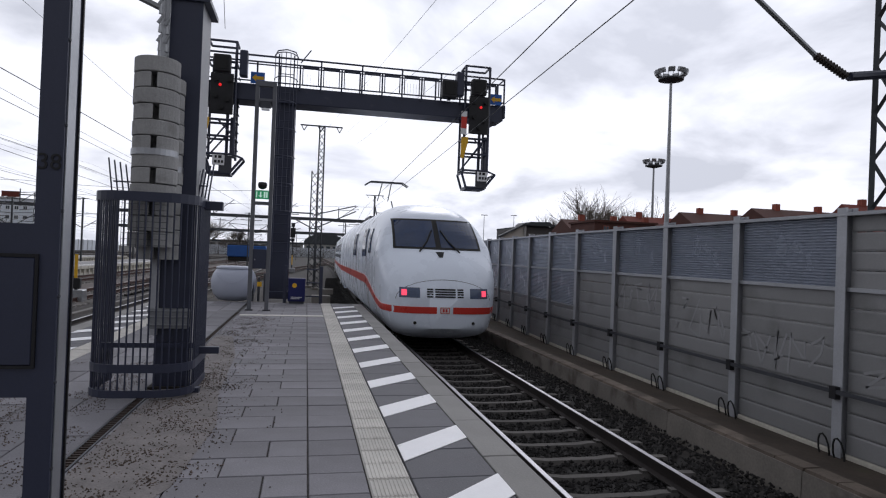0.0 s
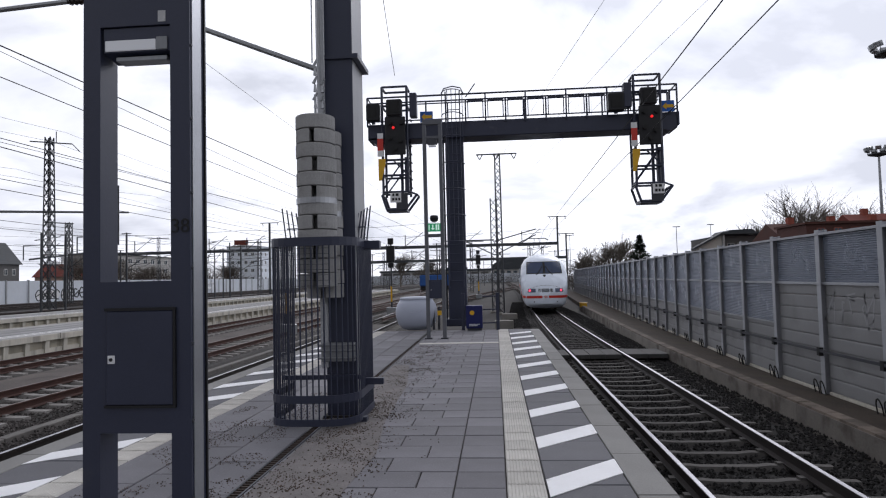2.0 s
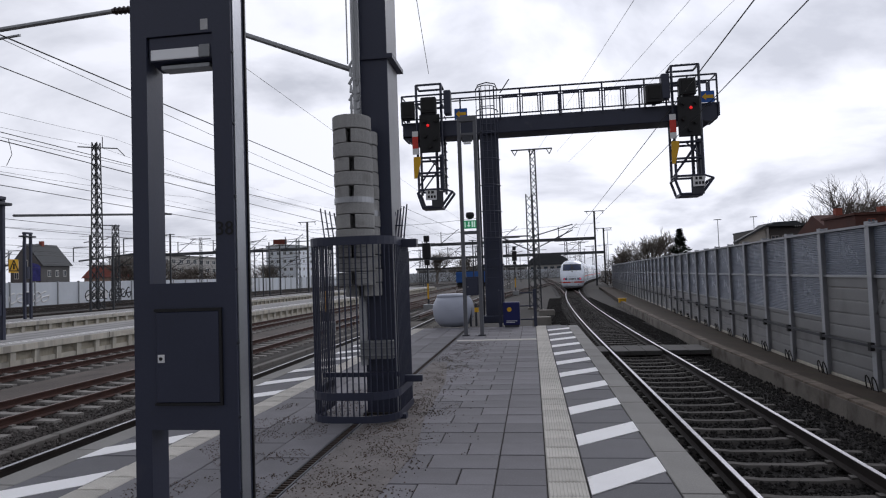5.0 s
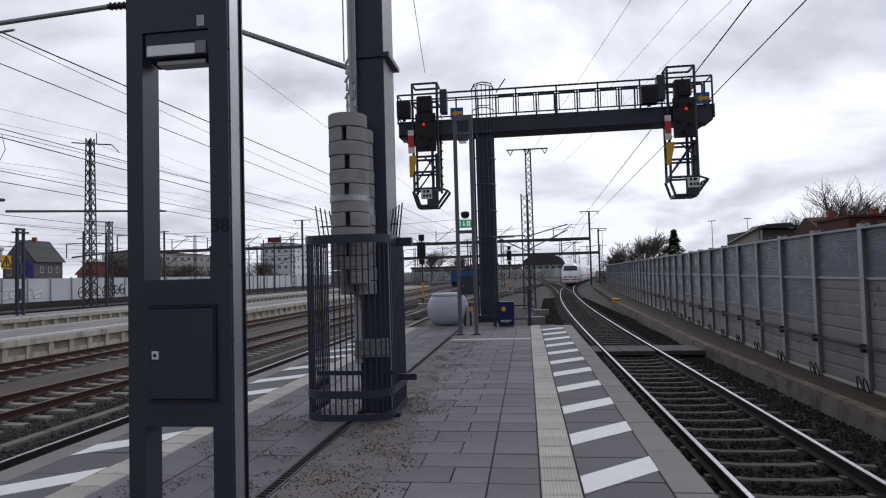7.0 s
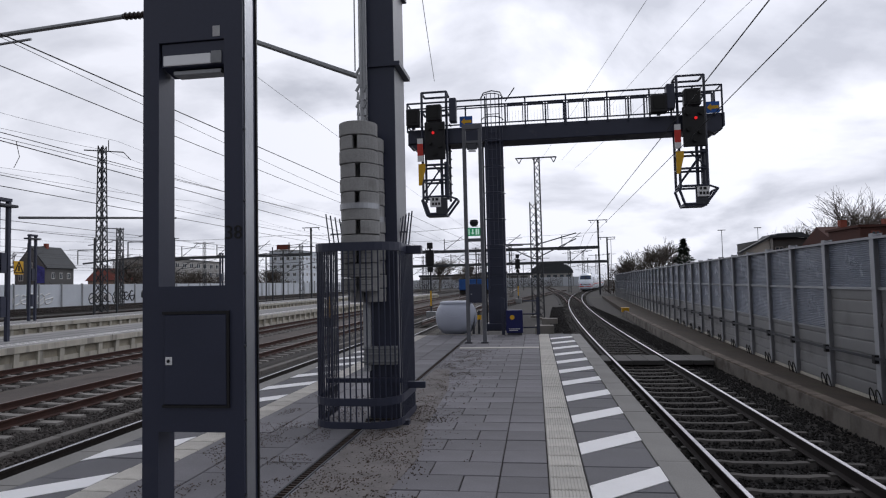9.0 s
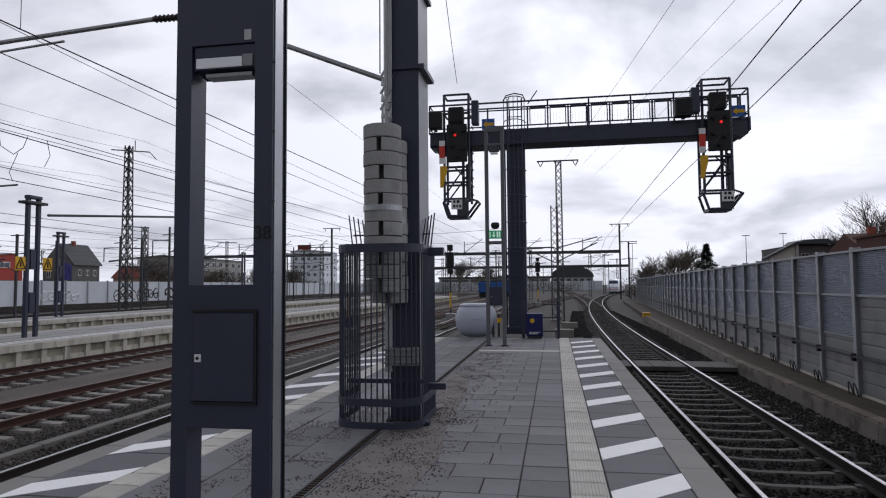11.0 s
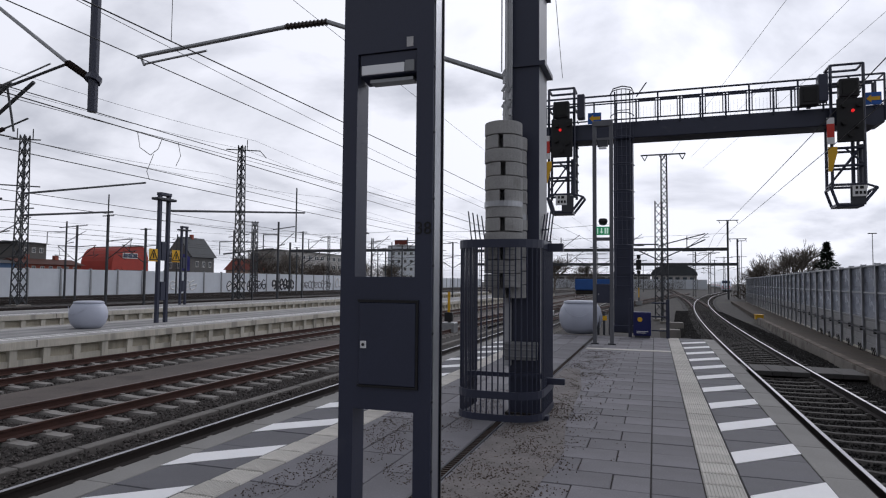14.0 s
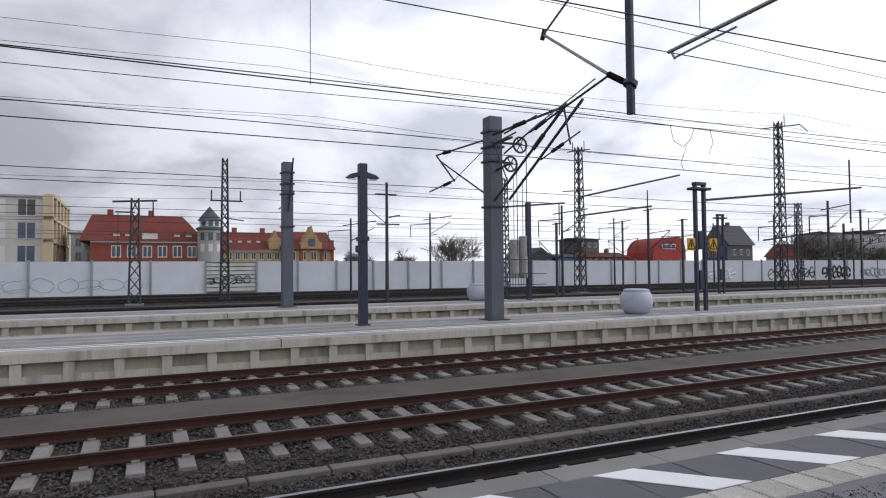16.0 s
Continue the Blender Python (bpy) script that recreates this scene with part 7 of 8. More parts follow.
    gh = house(X - 7, X, 118.4, 126.0, 6.6, 11.2, mat("dark_house_plaster", (0.13, 0.127, 0.125), 0.85, 0, 0.15, 0.5, 12, 0.1), M_SLATE, "dark gabled house with a faded blue mural", win=[(117.85, X - 6.6, X - 2.4, 3.4, 8.2, 2, 2, 1.0, 1.4, -1, "y"), (X, 119, 125.6, 3.6, 6.2, 3, 1, 0.9, 1.3)], chimneys=1)
    part("gable_wall", prism(bmesh.new(), [(X - 7, ZB), (X, ZB), (X, 6.5), (X - 3.5, 11.0), (X - 7, 6.5)], 1, 117.85, 118.39), MATS["dark_house_plaster"], gh)
    tagged(mesh_ob("blue_mural", prism(bmesh.new(), [(X - 2.1, 3.4), (X - 0.1, 3.4), (X - 0.1, 6.4), (X - 0.9, 6.9), (X - 2.1, 7.2)], 1, 117.8, 117.84), mat("faded_blue_mural", (0.07, 0.075, 0.30), 0.8, 0, 0.6, 0.6, 3, 0)), "faded blue painted mural patch", "mural")
    house(-113, -105, 147.4, 155, 4.2, 7.4, mat("pink_plaster", (0.5, 0.36, 0.29), 0.85, 0, 0.1, 0.5, 12, 0.1), M_TILE_RED, "pinkish house with a red roof", ridge="x")
    house(-124, -112, 175, 215, 11.0, 11.6, M_PLASTER_G, M_SLATE, "long grey school block with rows of windows", win=[(-112, 176, 214, 2.0, 10.5, 9, 3, 2.4, 1.5)])
    wb = house(-98, -86, 225, 243, 15.0, 15.4, M_PLASTER_W, M_PLASTER_G, "white office block with a red rooftop sign", win=[(-86, 226, 242, 1.5, 13.5, 4, 4, 1.4, 1.2), (225, -97, -87, 1.5, 13.5, 4, 4, 1.2, 1.2, -1, "y")], cat="office building")
    part("red_sign", box(-95, 224.6, 15.4, -90, 225.4, 17.2), M_TILE_RED, wb)


left_town()


def right_town():
    wh = empty("warehouse")
    tagged(wh, "grey warehouse with a mono-pitch roof and dark upper storey", "warehouse", "houses behind the railway")
    part("pale_wall", prism(bmesh.new(), [(27.9, ZB), (31.3, ZB), (31.3, 6.5), (27.9, 4.8)], 1, 90, 90.5), M_PLASTER, wh)
    part("dark_wall", box(31.3, 90.4, ZB, 39.3, 104, 6.3), M_PLASTER_DK, wh)
    part("roof", prism(bmesh.new(), [(27.2, 4.75), (31.2, 6.85), (38.6, 6.75), (38.6, 6.5), (31.2, 6.55), (27.2, 4.5)], 1, 89.4, 90.6), M_SLATE, wh)
    part("rear_roof", box(31.3, 90.7, 6.3, 39.6, 104.2, 6.5), M_SLATE, wh)
    part("corner_post", box(31.2, 89.7, ZB, 31.5, 90.0, 6.5), M_PLASTER_G, wh)
    windows(wh, 90.4, 31.8, 38.8, 3.6, 6.0, 5, 1, 1.0, 1.1, -1, "y", M_PLASTER_G)
    part("roof_lantern", prism(bmesh.new(), [(32.4, 6.75), (33.0, 7.25), (36.0, 7.35), (36.8, 6.75)], 1, 92, 98), M_SLATE, wh)
    house(28.2, 35.0, 60, 66, 5.55, 5.75, M_TILE_BROWN, M_TILE_BROWN, "flat-topped dark red building behind the barrier", win=[(60, 28.7, 34.6, 4.2, 5.4, 4, 1, 0.7, 0.8, -1, "y", M_BRICK)])
    house(33, 47, 74, 84, 4.6, 7.0, M_BRICK, M_TILE_BROWN, "long brick terrace with a red-brown tiled roof behind the barrier", ridge="x", chimneys=3)
    x = 46.0
    for k in range(7):
        w = 9.0 + (k * 37 % 5)
        house(x, x + w, 82 - k * 7, 92 - k * 7, 5.6 + (k % 3) * 0.4, 8.5 + (k * 13 % 4) * 0.4, M_PLASTER_DK if k % 2 else M_BRICK, M_TILE_BROWN if k % 3 else M_TILE_RED, "terraced house with a red-brown tiled roof behind the barrier", ridge="x", chimneys=2)
        x += w * 0.55
    dp = empty("depot", 8.0, 300, ZB)
    tagged(dp, "distant old depot hall with a curved dark roof", "depot")
    # wall takes the paler plaster to stand in for distance haze
    part("wall", box(-9.5, 0, 0, 9.5, 30, 6.2), M_PLASTER_G, dp)
    part("roof", prism(bmesh.new(), [(9.9 * math.cos(a), 6.0 + 5.2 * math.sin(a)) for a in np.linspace(0, math.pi, 13)], 1, -0.6, 30), M_SLATE, dp)
    for k in range(6):
        part("window", box(-8.4 + k * 3.0, -0.1, 2.6, -6.6 + k * 3.0, 0.05, 5.2), M_WINDOW, dp)
    sh = empty("long_shed", -26, 296, ZB)
    tagged(sh, "long low depot shed with dark openings", "depot")
    part("wall", box(-28, 0, 0, 24, 16, 5.6), M_PLASTER_G, sh)
    part("roof", box(-28.4, -0.6, 5.6, 24.4, 16.4, 6.5), M_SLATE, sh)
    for k in range(11):
        part("opening", box(-26.5 + k * 4.6, -0.1, 2.9, -23.2 + k * 4.6, 0.06, 5.1), M_PLASTER_DK, sh)
    bw = empty("blue_wagon", -11.5, 128, ZB)
    tagged(bw, "distant blue railway wagon on a yard track", "wagon")
    part("body", box(-3.6, -1.4, 1.0, 3.6, 1.4, 3.2, 0.15), M_BLUECAR, bw)
    part("underframe", box(-3.4, -1.1, 0.2, 3.4, 1.1, 1.0), M_BOGIE, bw)
    part("roof", box(-3.5, -1.3, 3.2, 3.5, 1.3, 3.4, 0.1), M_SLATE, bw)


right_town()


def light_tower(x, y, h, lab):
    m = empty("light_tower", x, y, ZB)
    tagged(m, lab, "light tower", "light towers")
    part("mast", tube((0, 0, 0), (0, 0, h), 0.34, 0.16, 12), M_GALV, m)
    part("platform_ring", add_lathe(bmesh.new(), [(0.3, h - 0.5), (1.5, h - 0.2), (1.5, h), (0.3, h)], 16), M_GALV_OLD, m)
    b = bmesh.new()
    for k in range(16):
        a = k * math.pi / 8
        add_tube(b, (1.5 * math.cos(a), 1.5 * math.sin(a), h), (1.5 * math.cos(a), 1.5 * math.sin(a), h + 0.9), 0.03, n=4)
    part("railing", b, M_GALV_OLD, m)
    for k in range(9):
        a = k * 2 * math.pi / 9
        c, s = math.cos(a), math.sin(a)
        o = part("floodlight", box(-0.4, -0.25, -0.3, 0.4, 0.25, 0.3, 0.05), M_GALV, m)
        o.matrix_basis = pose(1.7 * c, 1.7 * s, h + 0.75, 20, 0, math.degrees(a) + 90)


light_tower(42.4, 70, 25.2, "tall tapered floodlight tower with a ring of lamps")
light_tower(61.0, 105, 20.5, "second tapered floodlight tower with a ring of lamps")
for X, Y, HH in ((42, 150, 13), (53, 160, 14), (20, 170, 13)):
    sl = empty("street_lamp", X, Y, ZB)
    tagged(sl, "far slim street lamp behind the barrier", "street lamp", "street lamps")
    part("pole", tube((0, 0, 0), (0, 0, HH), 0.12, 0.07, 6), M_GALV, sl)
    part("head", box(-0.8, -0.15, HH - 0.05, 0.8, 0.15, HH + 0.12, 0.03), M_GALV_OLD, sl)


def bare_tree(x, y, z, h, lab, seed, spread=0.5, depth=6, twig=0.022):
    rg = random.Random(seed)
    t = empty("bare_tree", x, y, z)
    tagged(t, lab, "tree", "bare trees")
    tb, cb = bmesh.new(), bmesh.new()

    def grow(p, d, l, r, k):
        if k == 0:
            return
        bm = tb if k >= depth - 1 else cb
        q = p + d * l
        add_tube(bm, p, q, r, r * 0.7, 5 if k > 4 else 3, False)
        for _ in range(4 if k >= depth - 1 else 3):
            nd = (d + Vector((rg.uniform(-1, 1), rg.uniform(-1, 1), rg.uniform(-0.35, 0.75))) * spread * rg.uniform(0.7, 1.5)).normalized()
            grow(p + d * l * rg.uniform(0.35, 1.0), nd, l * rg.uniform(0.74, 0.95), max(r * 0.6, twig), k - 1)
    grow(Vector((0, 0, -0.3)), Vector((rg.uniform(-0.05, 0.05), 0, 1)).normalized(), h * 0.165, h * 0.017, depth)
    part("trunk", tb, M_BARK, t)
    part("crown", cb, M_BARK, t, "crown of fine bare twigs")
    return t


TREES = [(44.0, 96, 20, 1), (50, 100, 18.5, 2), (40, 98, 16, 3), (56, 96, 17, 4), (20.2, 110, 11.0, 6), (18.2, 118, 10.0, 7), (-101, 50, 11.5, 8), (-104, 42, 7.5, 12), (-96, 140, 13, 9), (-99, 158, 13, 10), (-98, 172, 12, 11), (-96, 196, 13, 13), (-30, 200, 13, 14), (-22, 215, 11, 15), (-98, 32, 8.0, 16), (-92, 212, 12, 18)]
for X, Y, HH, S in TREES:
    bare_tree(X, Y, ZB, HH * (1.2 if X > 30 else 1.4), "leafless winter tree with a wide crown of fine twigs", S, 0.62 if X > 0 else 0.72, 7, 0.017 if X > 30 else 0.03)


def shrubs(name, x0, x1, y0, y1, z1, n, lab, seed):
    """Leafless thicket as many thin crossing twigs."""
    rg = random.Random(seed)
    vs, fs = [], []
    for _ in range(n):
        x, y = rg.uniform(x0, x1), rg.uniform(y0, y1)
        top = ZB + (z1 - ZB) * (0.55 + 0.45 * noise.noise((x * 0.1, y * 0.15, seed)) + rg.uniform(-0.15, 0.15))
        z = rg.uniform(ZB, top)
        d = Vector((rg.uniform(-1, 1), rg.uniform(-1, 1), rg.uniform(0.1, 1.2))).normalized() * rg.uniform(0.5, 1.5)
        s = Vector((-d.y, d.x, 0)).normalized() * 0.05
        p = Vector((x, y, z))
        k = len(vs)
        vs += [p - s, p + s, p + d, p + Vector((0, 0, 0.06))]
        fs += [(k, k + 1, k + 2), (k + 1, k + 3, k + 2), (k + 3, k, k + 2)]
    me = bpy.data.meshes.new(name)
    me.from_pydata([tuple(v) for v in vs], [], fs)
    me.materials.append(M_HEDGE)
    tagged(new(name, me), lab, "shrubs", kind="stuff")


shrubs("shrub_thicket", -92, -84, 127, 215, 8.6, 17000, "dense brown leafless thicket behind the far barrier", 2)
shrubs("shrub_thicket", -96, -86, 60, 128, 3.6, 4000, "low brown leafless thicket behind the far barrier", 3)
shrubs("shrub_thicket", 12, 40, 100, 118, 4.6, 4500, "brown leafless bushes behind the barrier", 4)
shrubs("shrub_thicket", -60, 10, 246, 254, 4.5, 4500, "far brown leafless bushes along the horizon", 5)


def fir(x, y, z, h, lab, seed):
    rg = random.Random(seed)
    t = empty("fir_tree", x, y, z)
    tagged(t, lab, "tree")
    part("trunk", tube((0, 0, 0), (0, 0, h), 0.25, 0.04, 7), M_BARK, t)
    vs, fs = [], []
    for _ in range(3600):
        u = rg.random() ** 1.25
        zz = h * (0.10 + 0.88 * u)
        r = (1 - u) * h * 0.40 * (0.8 + 0.25 * math.sin(zz * 5)) * rg.uniform(0.05, 1.0) ** 0.5
        a = rg.uniform(0, 6.283)
        p = Vector((r * math.cos(a), r * math.sin(a), zz - r * 0.22))
        d = Vector((math.cos(a), math.sin(a), rg.uniform(-0.5, 0.2))) * rg.uniform(0.3, 0.6)
        s = Vector((-d.y, d.x, rg.uniform(-0.2, 0.2))).normalized() * 0.15
        k = len(vs)
        vs += [p - s, p + s, p + d]
        fs.append((k, k + 1, k + 2))
    me = bpy.data.meshes.new("crown")
    me.from_pydata([tuple(v) for v in vs], [], fs)
    me.materials.append(M_FIR)
    o = new("crown", me)
    o.parent = t


fir(20.6, 92, ZB, 8.1, "dark green fir tree behind the barrier", 5)


# ---- the departing train ----
TR_W, TR_H = 1.53, 3.84


def nose_w(s):
    u = min(1.0, s / 3.0)
    return TR_W * (1 - (1 - u) ** 5.0) ** 0.25 if u < 1 else TR_W


def nose_top(s):
    pts = [(0.0, 1.35), (0.12, 1.62), (0.35, 1.95), (0.7, 2.25), (1.1, 2.52), (1.6, 2.98), (2.2, 3.42), (2.9, 3.66), (4.0, 3.80), (5.5, 3.84)]
    for (a, za), (b_, zb) in zip(pts, pts[1:]):
        if s <= b_:
            u = max(0.0, (s - a) / (b_ - a))
            i = pts.index((a, za))
            ma = (zb - pts[max(i - 1, 0)][1]) / (b_ - pts[max(i - 1, 0)][0]) * (b_ - a)
            nx = pts[min(i + 2, len(pts) - 1)]
            mb = (nx[1] - za) / (nx[0] - a) * (b_ - a)
            return (2 * u ** 3 - 3 * u * u + 1) * za + (u ** 3 - 2 * u * u + u) * ma + (3 * u * u - 2 * u ** 3) * zb + (u ** 3 - u * u) * mb
    return TR_H


def nose_bot(s):
    return 0.22 + 0.28 * max(0.0, 1 - s / 0.7) ** 2


def half(s, z):
    """Half width of the body at s behind the tail and height z over the rail."""
    t, b_ = nose_top(s), nose_bot(s)
    if not b_ < z < t:
        return 0.0
    sh = max(1.05, min(2.15, t - 0.75))
    w = nose_w(s)
    if z >= sh:
        v = (z - sh) / (t - sh)
        return w * (1 - v ** 3.0) ** (1 / 2.6)
    v = (sh - z) / (sh - b_)
    return w * (1 - 0.16 * v ** 2.2) * (1 - v ** 14) ** 0.5


def tail_s(x, z):
    """How far behind the tail's tip the surface lies at x and z."""
    lo, hi = 0.0, 5.5
    for _ in range(34):
        mid = (lo + hi) / 2
        if half(mid, z) >= max(abs(x), 0.03):
            hi = mid
        else:
            lo = mid
    return hi


def skin_patch(cols, rows, fn, off=0.006):
    """A thin shell over a grid of places; fn gives a point and its outward way."""
    bm = bmesh.new()
    g, h = [], []
    for i in range(rows + 1):
        a, b_ = [], []
        for j in range(cols + 1):
            p, n = fn(j / cols, i / rows)
            a.append(bm.verts.new(p + n * off))
            b_.append(bm.verts.new(p - n * 0.02))
        g.append(a)
        h.append(b_)
    for i in range(rows):
        for j in range(cols):
            bm.faces.new((g[i][j], g[i][j + 1], g[i + 1][j + 1], g[i + 1][j]))
    for i in range(rows):
        bm.faces.new((g[i][0], g[i + 1][0], h[i + 1][0], h[i][0]))
        bm.faces.new((g[i][cols], g[i + 1][cols], h[i + 1][cols], h[i][cols]))
    for j in range(cols):
        bm.faces.new((g[0][j], g[0][j + 1], h[0][j + 1], h[0][j]))
        bm.faces.new((g[rows][j], g[rows][j + 1], h[rows][j + 1], h[rows][j]))
    return bm


def front(x0, x1, z0, z1, bend=None):
    def fn(u, v):
        x = x0 + (x1 - x0) * u
        z = z0 + (z1 - z0) * v
        if bend:
            x *= bend(z)
        return Vector((x, tail_s(x, z), z)), Vector((0, -1, 0.12)).normalized()
    return fn


def side(sg, s0, s1, z0f, z1f):
    def fn(u, v):
        s = s0 + (s1 - s0) * u
        z = z0f(s) + (z1f(s) - z0f(s)) * v
        return Vector((sg * half(s, z), s, z)), Vector((sg, 0, 0))
    return fn


def stripe_z(s):
    u = max(0.0, min(1.0, (s - 0.9) / 4.4))
    u = u * u * (3 - 2 * u)
    return 0.93 + 0.50 * u


def end_car(lab):
    """Streamlined power car, tail first; its origin is the tail's tip on the rail."""
    c = empty("power_car")
    tagged(c, lab, "train car", "cars of the train")
    bm = bmesh.new()
    ss = [0.0, 0.015, 0.03, 0.05] + [0.08 * k for k in range(1, 50)] + [4.2, 4.8, 5.5, 9.0, 14.0, 20.4]
    rings = []
    for s in ss:
        t, b_ = nose_top(s), nose_bot(s)
        k = 41
        zs = [b_ + 0.002 + (t - b_ - 0.004) * (0.5 - 0.5 * math.cos(math.pi * i / (k - 1))) for i in range(k)]
        if s == 0.0:
            hw = [0.62 * half(0.03, max(b_ + 0.05, min(t - 0.05, z))) for z in zs]
        else:
            hw = [half(s, z) for z in zs]
        rings.append([bm.verts.new((-w, s, z)) for w, z in zip(hw, zs)] + [bm.verts.new((w, s, z)) for w, z in reversed(list(zip(hw, zs)))])
    n = len(rings[0])
    for a, b_ in zip(rings, rings[1:]):
        for i in range(n):
            j = (i + 1) % n
            bm.faces.new((a[i], a[j], b_[j], b_[i]))
    bm.faces.new(rings[0])
    bm.faces.new(rings[-1][::-1])
    part("body", bm, M_TRAIN, c, smooth=True)
    # windscreen with its frame and middle post
    fr = part("windscreen_frame", skin_patch(18, 8, front(-1.15, 1.15, 2.44, 3.26, lambda z: 1.0 - 0.05 * (z - 2.6)), 0.014), M_RUBBER, c, "black windscreen frame")
    for a, b_ in ((-1.09, -0.07), (0.07, 1.09)):
        part("windscreen", skin_patch(10, 8, front(a, b_, 2.49, 3.21, lambda z: 1.0 - 0.05 * (z - 2.6)), 0.024), M_GLASS_DK, c, "dark windscreen pane")
    b = bmesh.new()
    for sg in (-1, 1):
        p = [(sg * 0.52, 2.38), (sg * 0.28, 2.66), (sg * 0.12, 2.95)]
        add_poly(b, [(x, tail_s(x, z) - 0.05, z) for x, z in p], 0.022, 5)
    part("wipers", b, M_RUBBER, c)
    part("camera_box", skin_patch(4, 3, front(-0.11, 0.11, 2.24, 2.38, lambda z: 0.4 + 4.2 * (z - 2.24)), 0.012), M_RUBBER, c)
    # lights and grille
    for sg in (-1, 1):
        a, b_ = sorted((sg * 0.62, sg * 1.10))
        hl = part("light_housing", skin_patch(5, 3, front(a, b_, 1.26, 1.50), 0.01), mat("light_glass", (0.10, 0.13, 0.20), 0.15, 0, 0.2, 3, 20, 0), c, "dark glass light cluster")
        a, b_ = sorted((sg * 0.93, sg * 1.05))
        part("tail_light", skin_patch(4, 3, front(a, b_, 1.31, 1.45), 0.022), M_TAIL, hl, "lit red tail light")
    for k in range(4):
        z = 1.275 + k * 0.058
        for a, b_ in ((-0.25, 0.25), (-0.45, -0.30), (0.30, 0.45)):
            part("grille_slot", skin_patch(4, 1, front(a, b_, z, z + 0.036), 0.012), M_RUBBER, c)
    # flap outline and tow eyes
    b = bmesh.new()
    pts = [(1.18 * math.cos(a), 1.22 + 0.48 * math.sin(a)) for a in np.linspace(0, math.pi, 15)]
    add_poly(b, [(x, tail_s(x, z) - 0.002, z) for x, z in pts], 0.006, 4)
    part("flap_seam", b, M_BOGIE, c)
    b = bmesh.new()
    for x in (-0.72, 0.72):
        s = tail_s(x, 0.66)
        add_tube(b, (x, s - 0.02, 0.66), (x, s + 0.02, 0.66), 0.04, n=8)
    part("tow_covers", b, M_BOGIE, c)
    # red band round the tail and along the sides
    part("red_band", skin_patch(9, 1, front(0.2, 1.30, 0.885, 1.045), 0.012), M_RED, c, "red band")
    part("red_band", skin_patch(9, 1, front(-1.30, -0.2, 0.885, 1.045), 0.012), M_RED, c, "red band")
    lg = part("emblem", skin_patch(4, 2, front(-0.13, 0.13, 0.88, 1.05), 0.008), M_WHITE, c, "white rounded emblem with red outline")
    for a in ((-0.115, 0.115, 0.895, 0.91), (-0.115, 0.115, 1.02, 1.035), (-0.115, -0.095, 0.895, 1.035), (0.095, 0.115, 0.895, 1.035), (-0.06, -0.01, 0.925, 1.005), (0.01, 0.06, 0.925, 1.005)):
        part("emblem_bar", skin_patch(1, 1, front(*a), 0.011), M_RED, lg)
    for sg in (-1, 1):
        s0 = tail_s(1.25, 0.96)
        part("red_band", skin_patch(26, 2, side(sg, s0, 5.6, lambda s: stripe_z(s) - 0.03 - 0.04 * min(1, s / 6), lambda s: stripe_z(s) + 0.115 + 0.08 * min(1, s / 6)), 0.012), M_RED, c, "red band")
        part("red_band", skin_patch(6, 2, side(sg, 5.6, 20.4, lambda s: stripe_z(s) - 0.03 - 0.04 * min(1, s / 6), lambda s: stripe_z(s) + 0.115 + 0.08 * min(1, s / 6)), 0.010), M_RED, c, "red band")
        part("cab_window", skin_patch(4, 4, side(sg, 3.3, 3.75, lambda s: 2.3, lambda s: 3.0 + 0.05 * (s - 3.3)), 0.035), M_GLASS_DK, c)
        part("cab_door", skin_patch(2, 4, side(sg, 4.75, 5.85, lambda s: 2.2, lambda s: 3.05), 0.035), M_GLASS_DK, c)
        part("side_window", skin_patch(2, 4, side(sg, 8.9, 10.0, lambda s: 2.2, lambda s: 3.0), 0.035), M_GLASS_DK, c)
        b = bmesh.new()
        for s in (4.55, 8.6, 10.3):
            add_poly(b, [(sg * (half(s, z) + 0.002), s, z) for z in np.linspace(0.4, 3.3, 9)], 0.008, 4)
        part("panel_seams", b, M_BOGIE, c)
    for s in (4.2, 15.2):
        bo = part("bogie", box(-1.15, s - 1.9, 0.18, 1.15, s + 1.9, 0.75, 0.05), M_BOGIE, c)
        for d in (-1.4, 1.4):
            for x in (-0.753, 0.753):
                part("wheel", add_wheel(x, s + d), M_RAIL, bo)
    # pantograph
    p = part("pantograph", panto(13.5), M_STEEL2, c)
    return c


def add_wheel(x, s):
    b = bmesh.new()
    add_tube(b, (x - 0.06, s, 0.46), (x + 0.06, s, 0.46), 0.46, n=20)
    return b


def panto(s):
    b = bmesh.new()
    for x in (-0.4, 0.4):
        add_tube(b, (x, s - 0.8, 3.85), (x, s + 0.9, 4.75), 0.03, n=5)
        add_tube(b, (x * 0.6, s + 0.9, 4.75), (x * 0.5, s - 0.6, 5.45), 0.025, n=5)
    add_poly(b, [(-0.95, s - 0.6, 5.30), (-0.7, s - 0.6, 5.46), (0.7, s - 0.6, 5.46), (0.95, s - 0.6, 5.30)], 0.03, 5)
    add_poly(b, [(-0.95, s - 0.25, 5.30), (-0.7, s - 0.25, 5.46), (0.7, s - 0.25, 5.46), (0.95, s - 0.25, 5.30)], 0.03, 5)
    for x in (-0.6, 0.6):
        add_box(b, x - 0.15, s - 1.2, 3.78, x + 0.15, s + 1.2, 3.90)
    return b


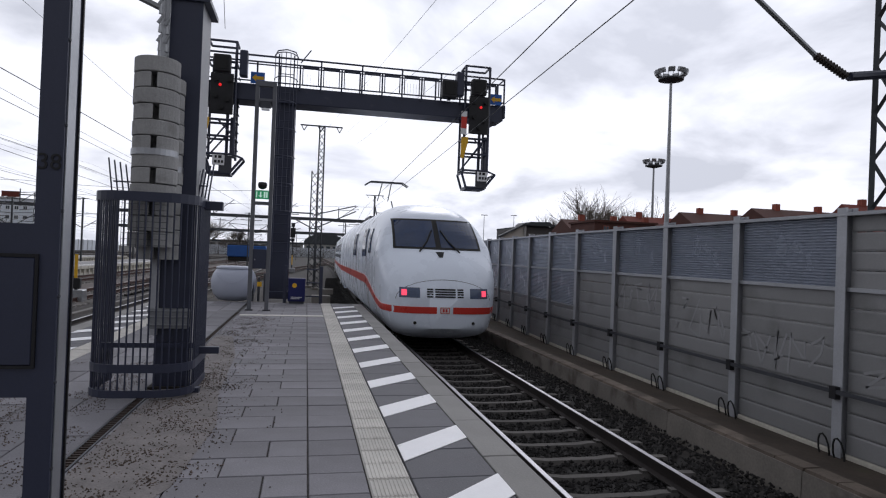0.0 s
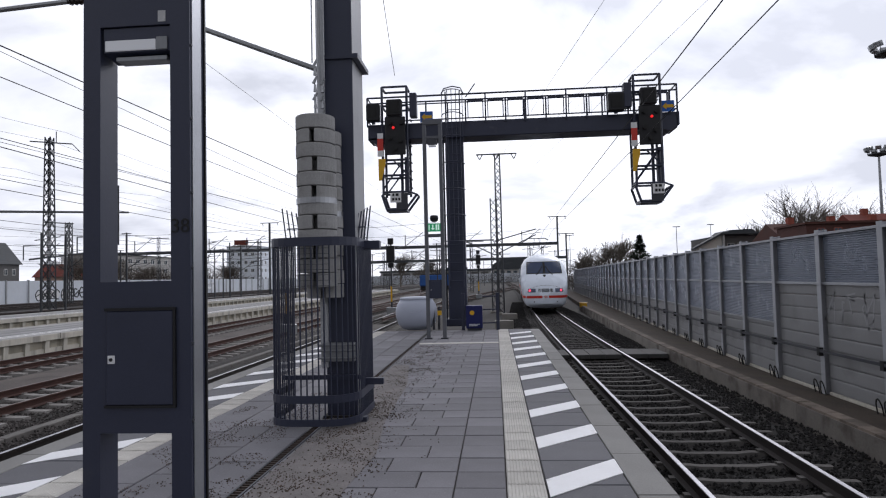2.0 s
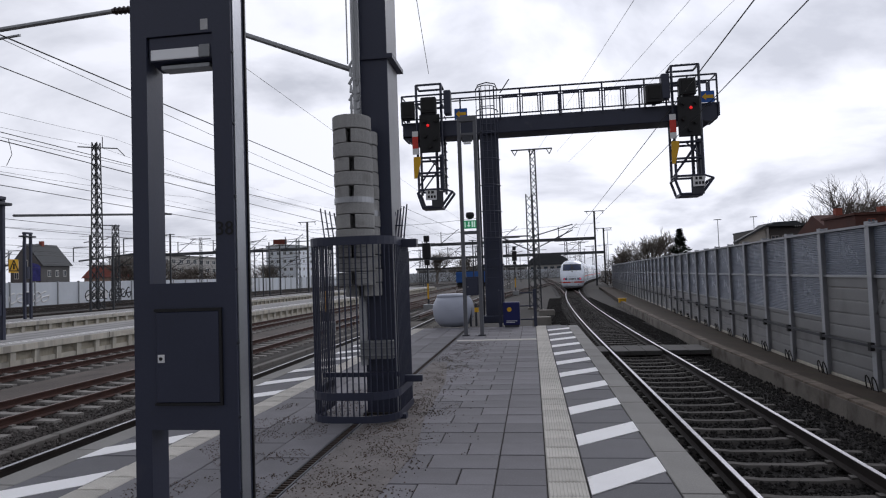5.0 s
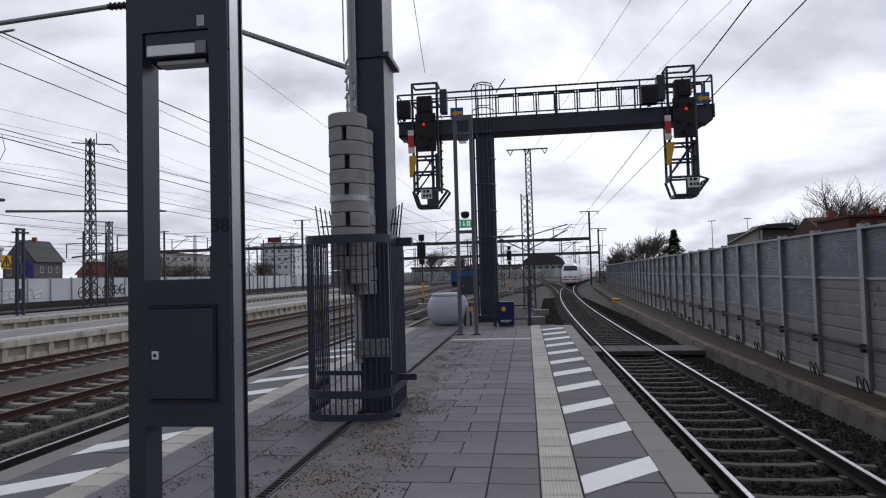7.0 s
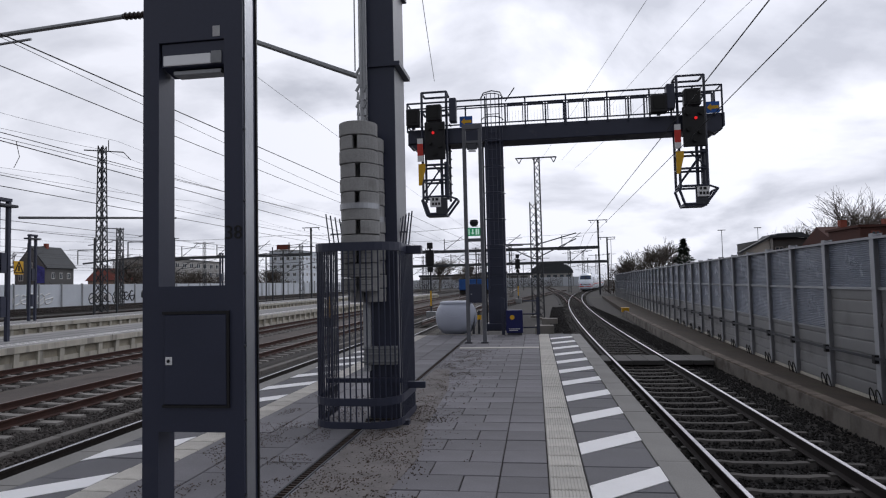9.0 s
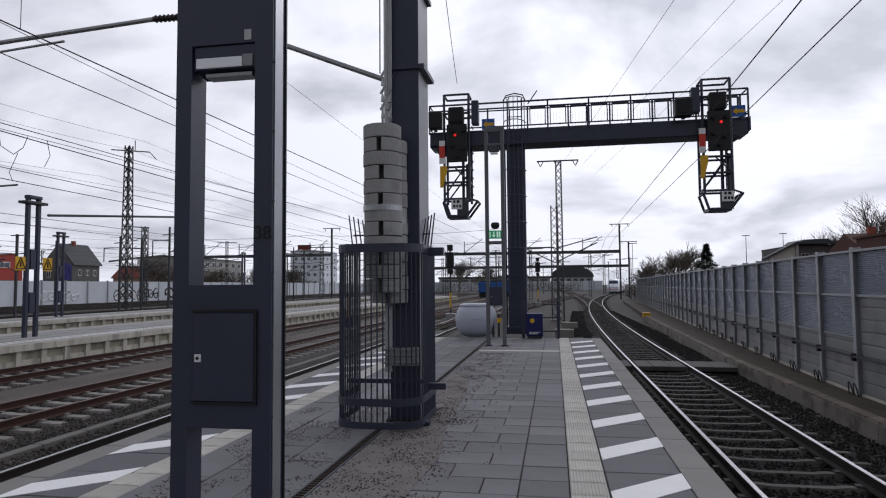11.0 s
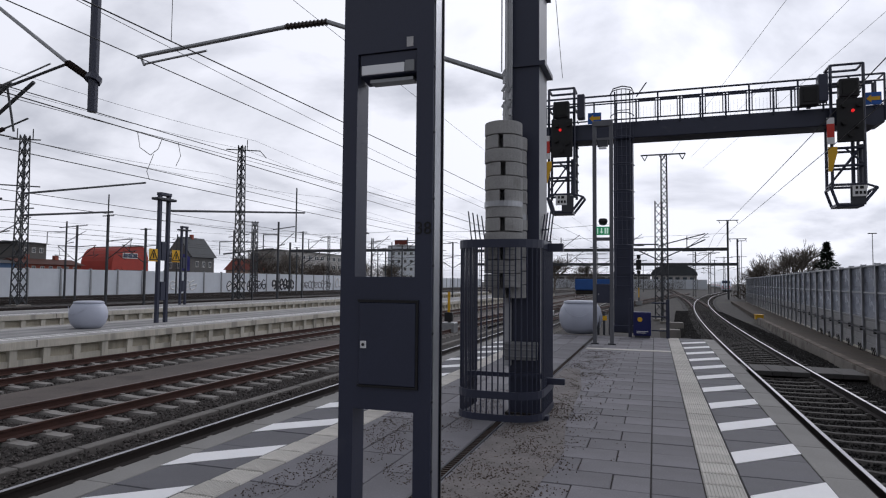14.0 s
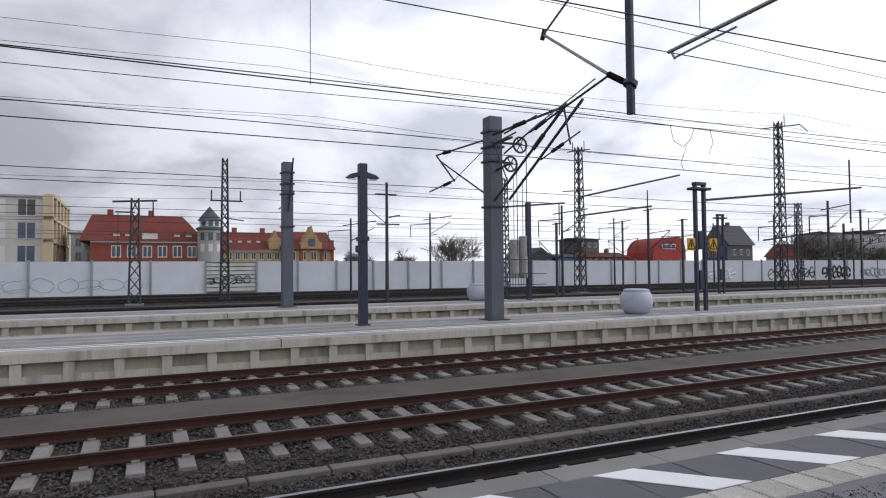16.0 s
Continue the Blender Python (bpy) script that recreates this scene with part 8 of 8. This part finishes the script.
def coach(lab):
    """Passenger coach with a dark window band."""
    c = empty("passenger_coach")
    tagged(c, lab, "train car", "cars of the train")
    L = 26.0
    prof = [(-1.30, 0.30), (-1.50, 0.95), (-1.51, 2.3), (-1.36, 3.25), (-0.95, 3.72), (-0.4, 3.84), (0.4, 3.84), (0.95, 3.72), (1.36, 3.25), (1.51, 2.3), (1.50, 0.95), (1.30, 0.30)]
    part("body", prism(bmesh.new(), prof, 1, 0.25, L), M_TRAIN, c)
    part("gangway", box(-0.7, -0.3, 0.5, 0.7, 0.26, 3.3), M_RUBBER, c)
    for sg in (-1, 1):
        a, b_ = sorted((sg * 1.49, sg * 1.518))
        part("red_band", box(a, 0.26, 1.36, b_, L - 0.01, 1.58), M_RED, c, "red band")
        for k in range(11):
            s = 2.6 + k * 1.95
            part("window", prism(bmesh.new(), [(sg * 1.50, 1.95), (sg * 1.517, 1.95), (sg * 1.50, 2.45), (sg * 1.43, 2.86), (sg * 1.40, 2.86)], 1, s, s + 1.55), M_GLASS_DK, c)
        for s in (0.9, L - 1.9):
            part("door", box(min(sg * 1.49, sg * 1.516), s, 0.5, max(sg * 1.49, sg * 1.516), s + 0.9, 2.9), mat("train_door_grey", (0.6, 0.6, 0.61), 0.35, 0, 0.05, 2, 20, 0), c)
    for s in (3.5, L - 3.5):
        bo = part("bogie", box(-1.15, s - 1.7, 0.18, 1.15, s + 1.7, 0.75, 0.05), M_BOGIE, c)
        for d in (-1.25, 1.25):
            for x in (-0.753, 0.753):
                part("wheel", add_wheel(x, s + d), M_RAIL, bo)
    return c


TAIL = end_car("white streamlined high-speed power car with red band and lit tail lights")
COACHES = [coach("white high-speed passenger coach with dark windows and red band")]
for _ in range(8):
    COACHES.append(copy_thing(COACHES[0], Matrix()))


def along(y0, dist):
    """Runs a distance up the main track from y0."""
    y = y0
    while dist > 0:
        d = min(2.0, dist)
        y += d * math.cos(heading(xc, y))
        dist -= d
    return y


def motions():
    times = [0.0, 0.5, 1.0, 1.5, 2.0, 2.5, 3.0, 4.0, 5.0, 5.5, 6.0, 7.0, 8.0, 9.0, 10.0, 11.0, 12.0, 13.0, 14.0, 15.0, 16.0]
    rows = [[] for _ in range(1 + len(COACHES))]
    for t in times:
        y = 15.4 + 12.7 * t + 0.09 * t * t
        for i in range(len(rows)):
            start = along(y, 0 if i == 0 else 20.6 + (i - 1) * 26.4)
            ln = 15.2 if i == 0 else 22.0
            head = along(start, ln)
            a = math.degrees(math.atan2(xc(head) - xc(start), head - start))
            rows[i].append((t, pose(xc(start), start, ZR, 0, 0, -a)))
    walk(TAIL, rows[0])
    for c, r in zip(COACHES, rows[1:]):
        walk(c, r)


motions()
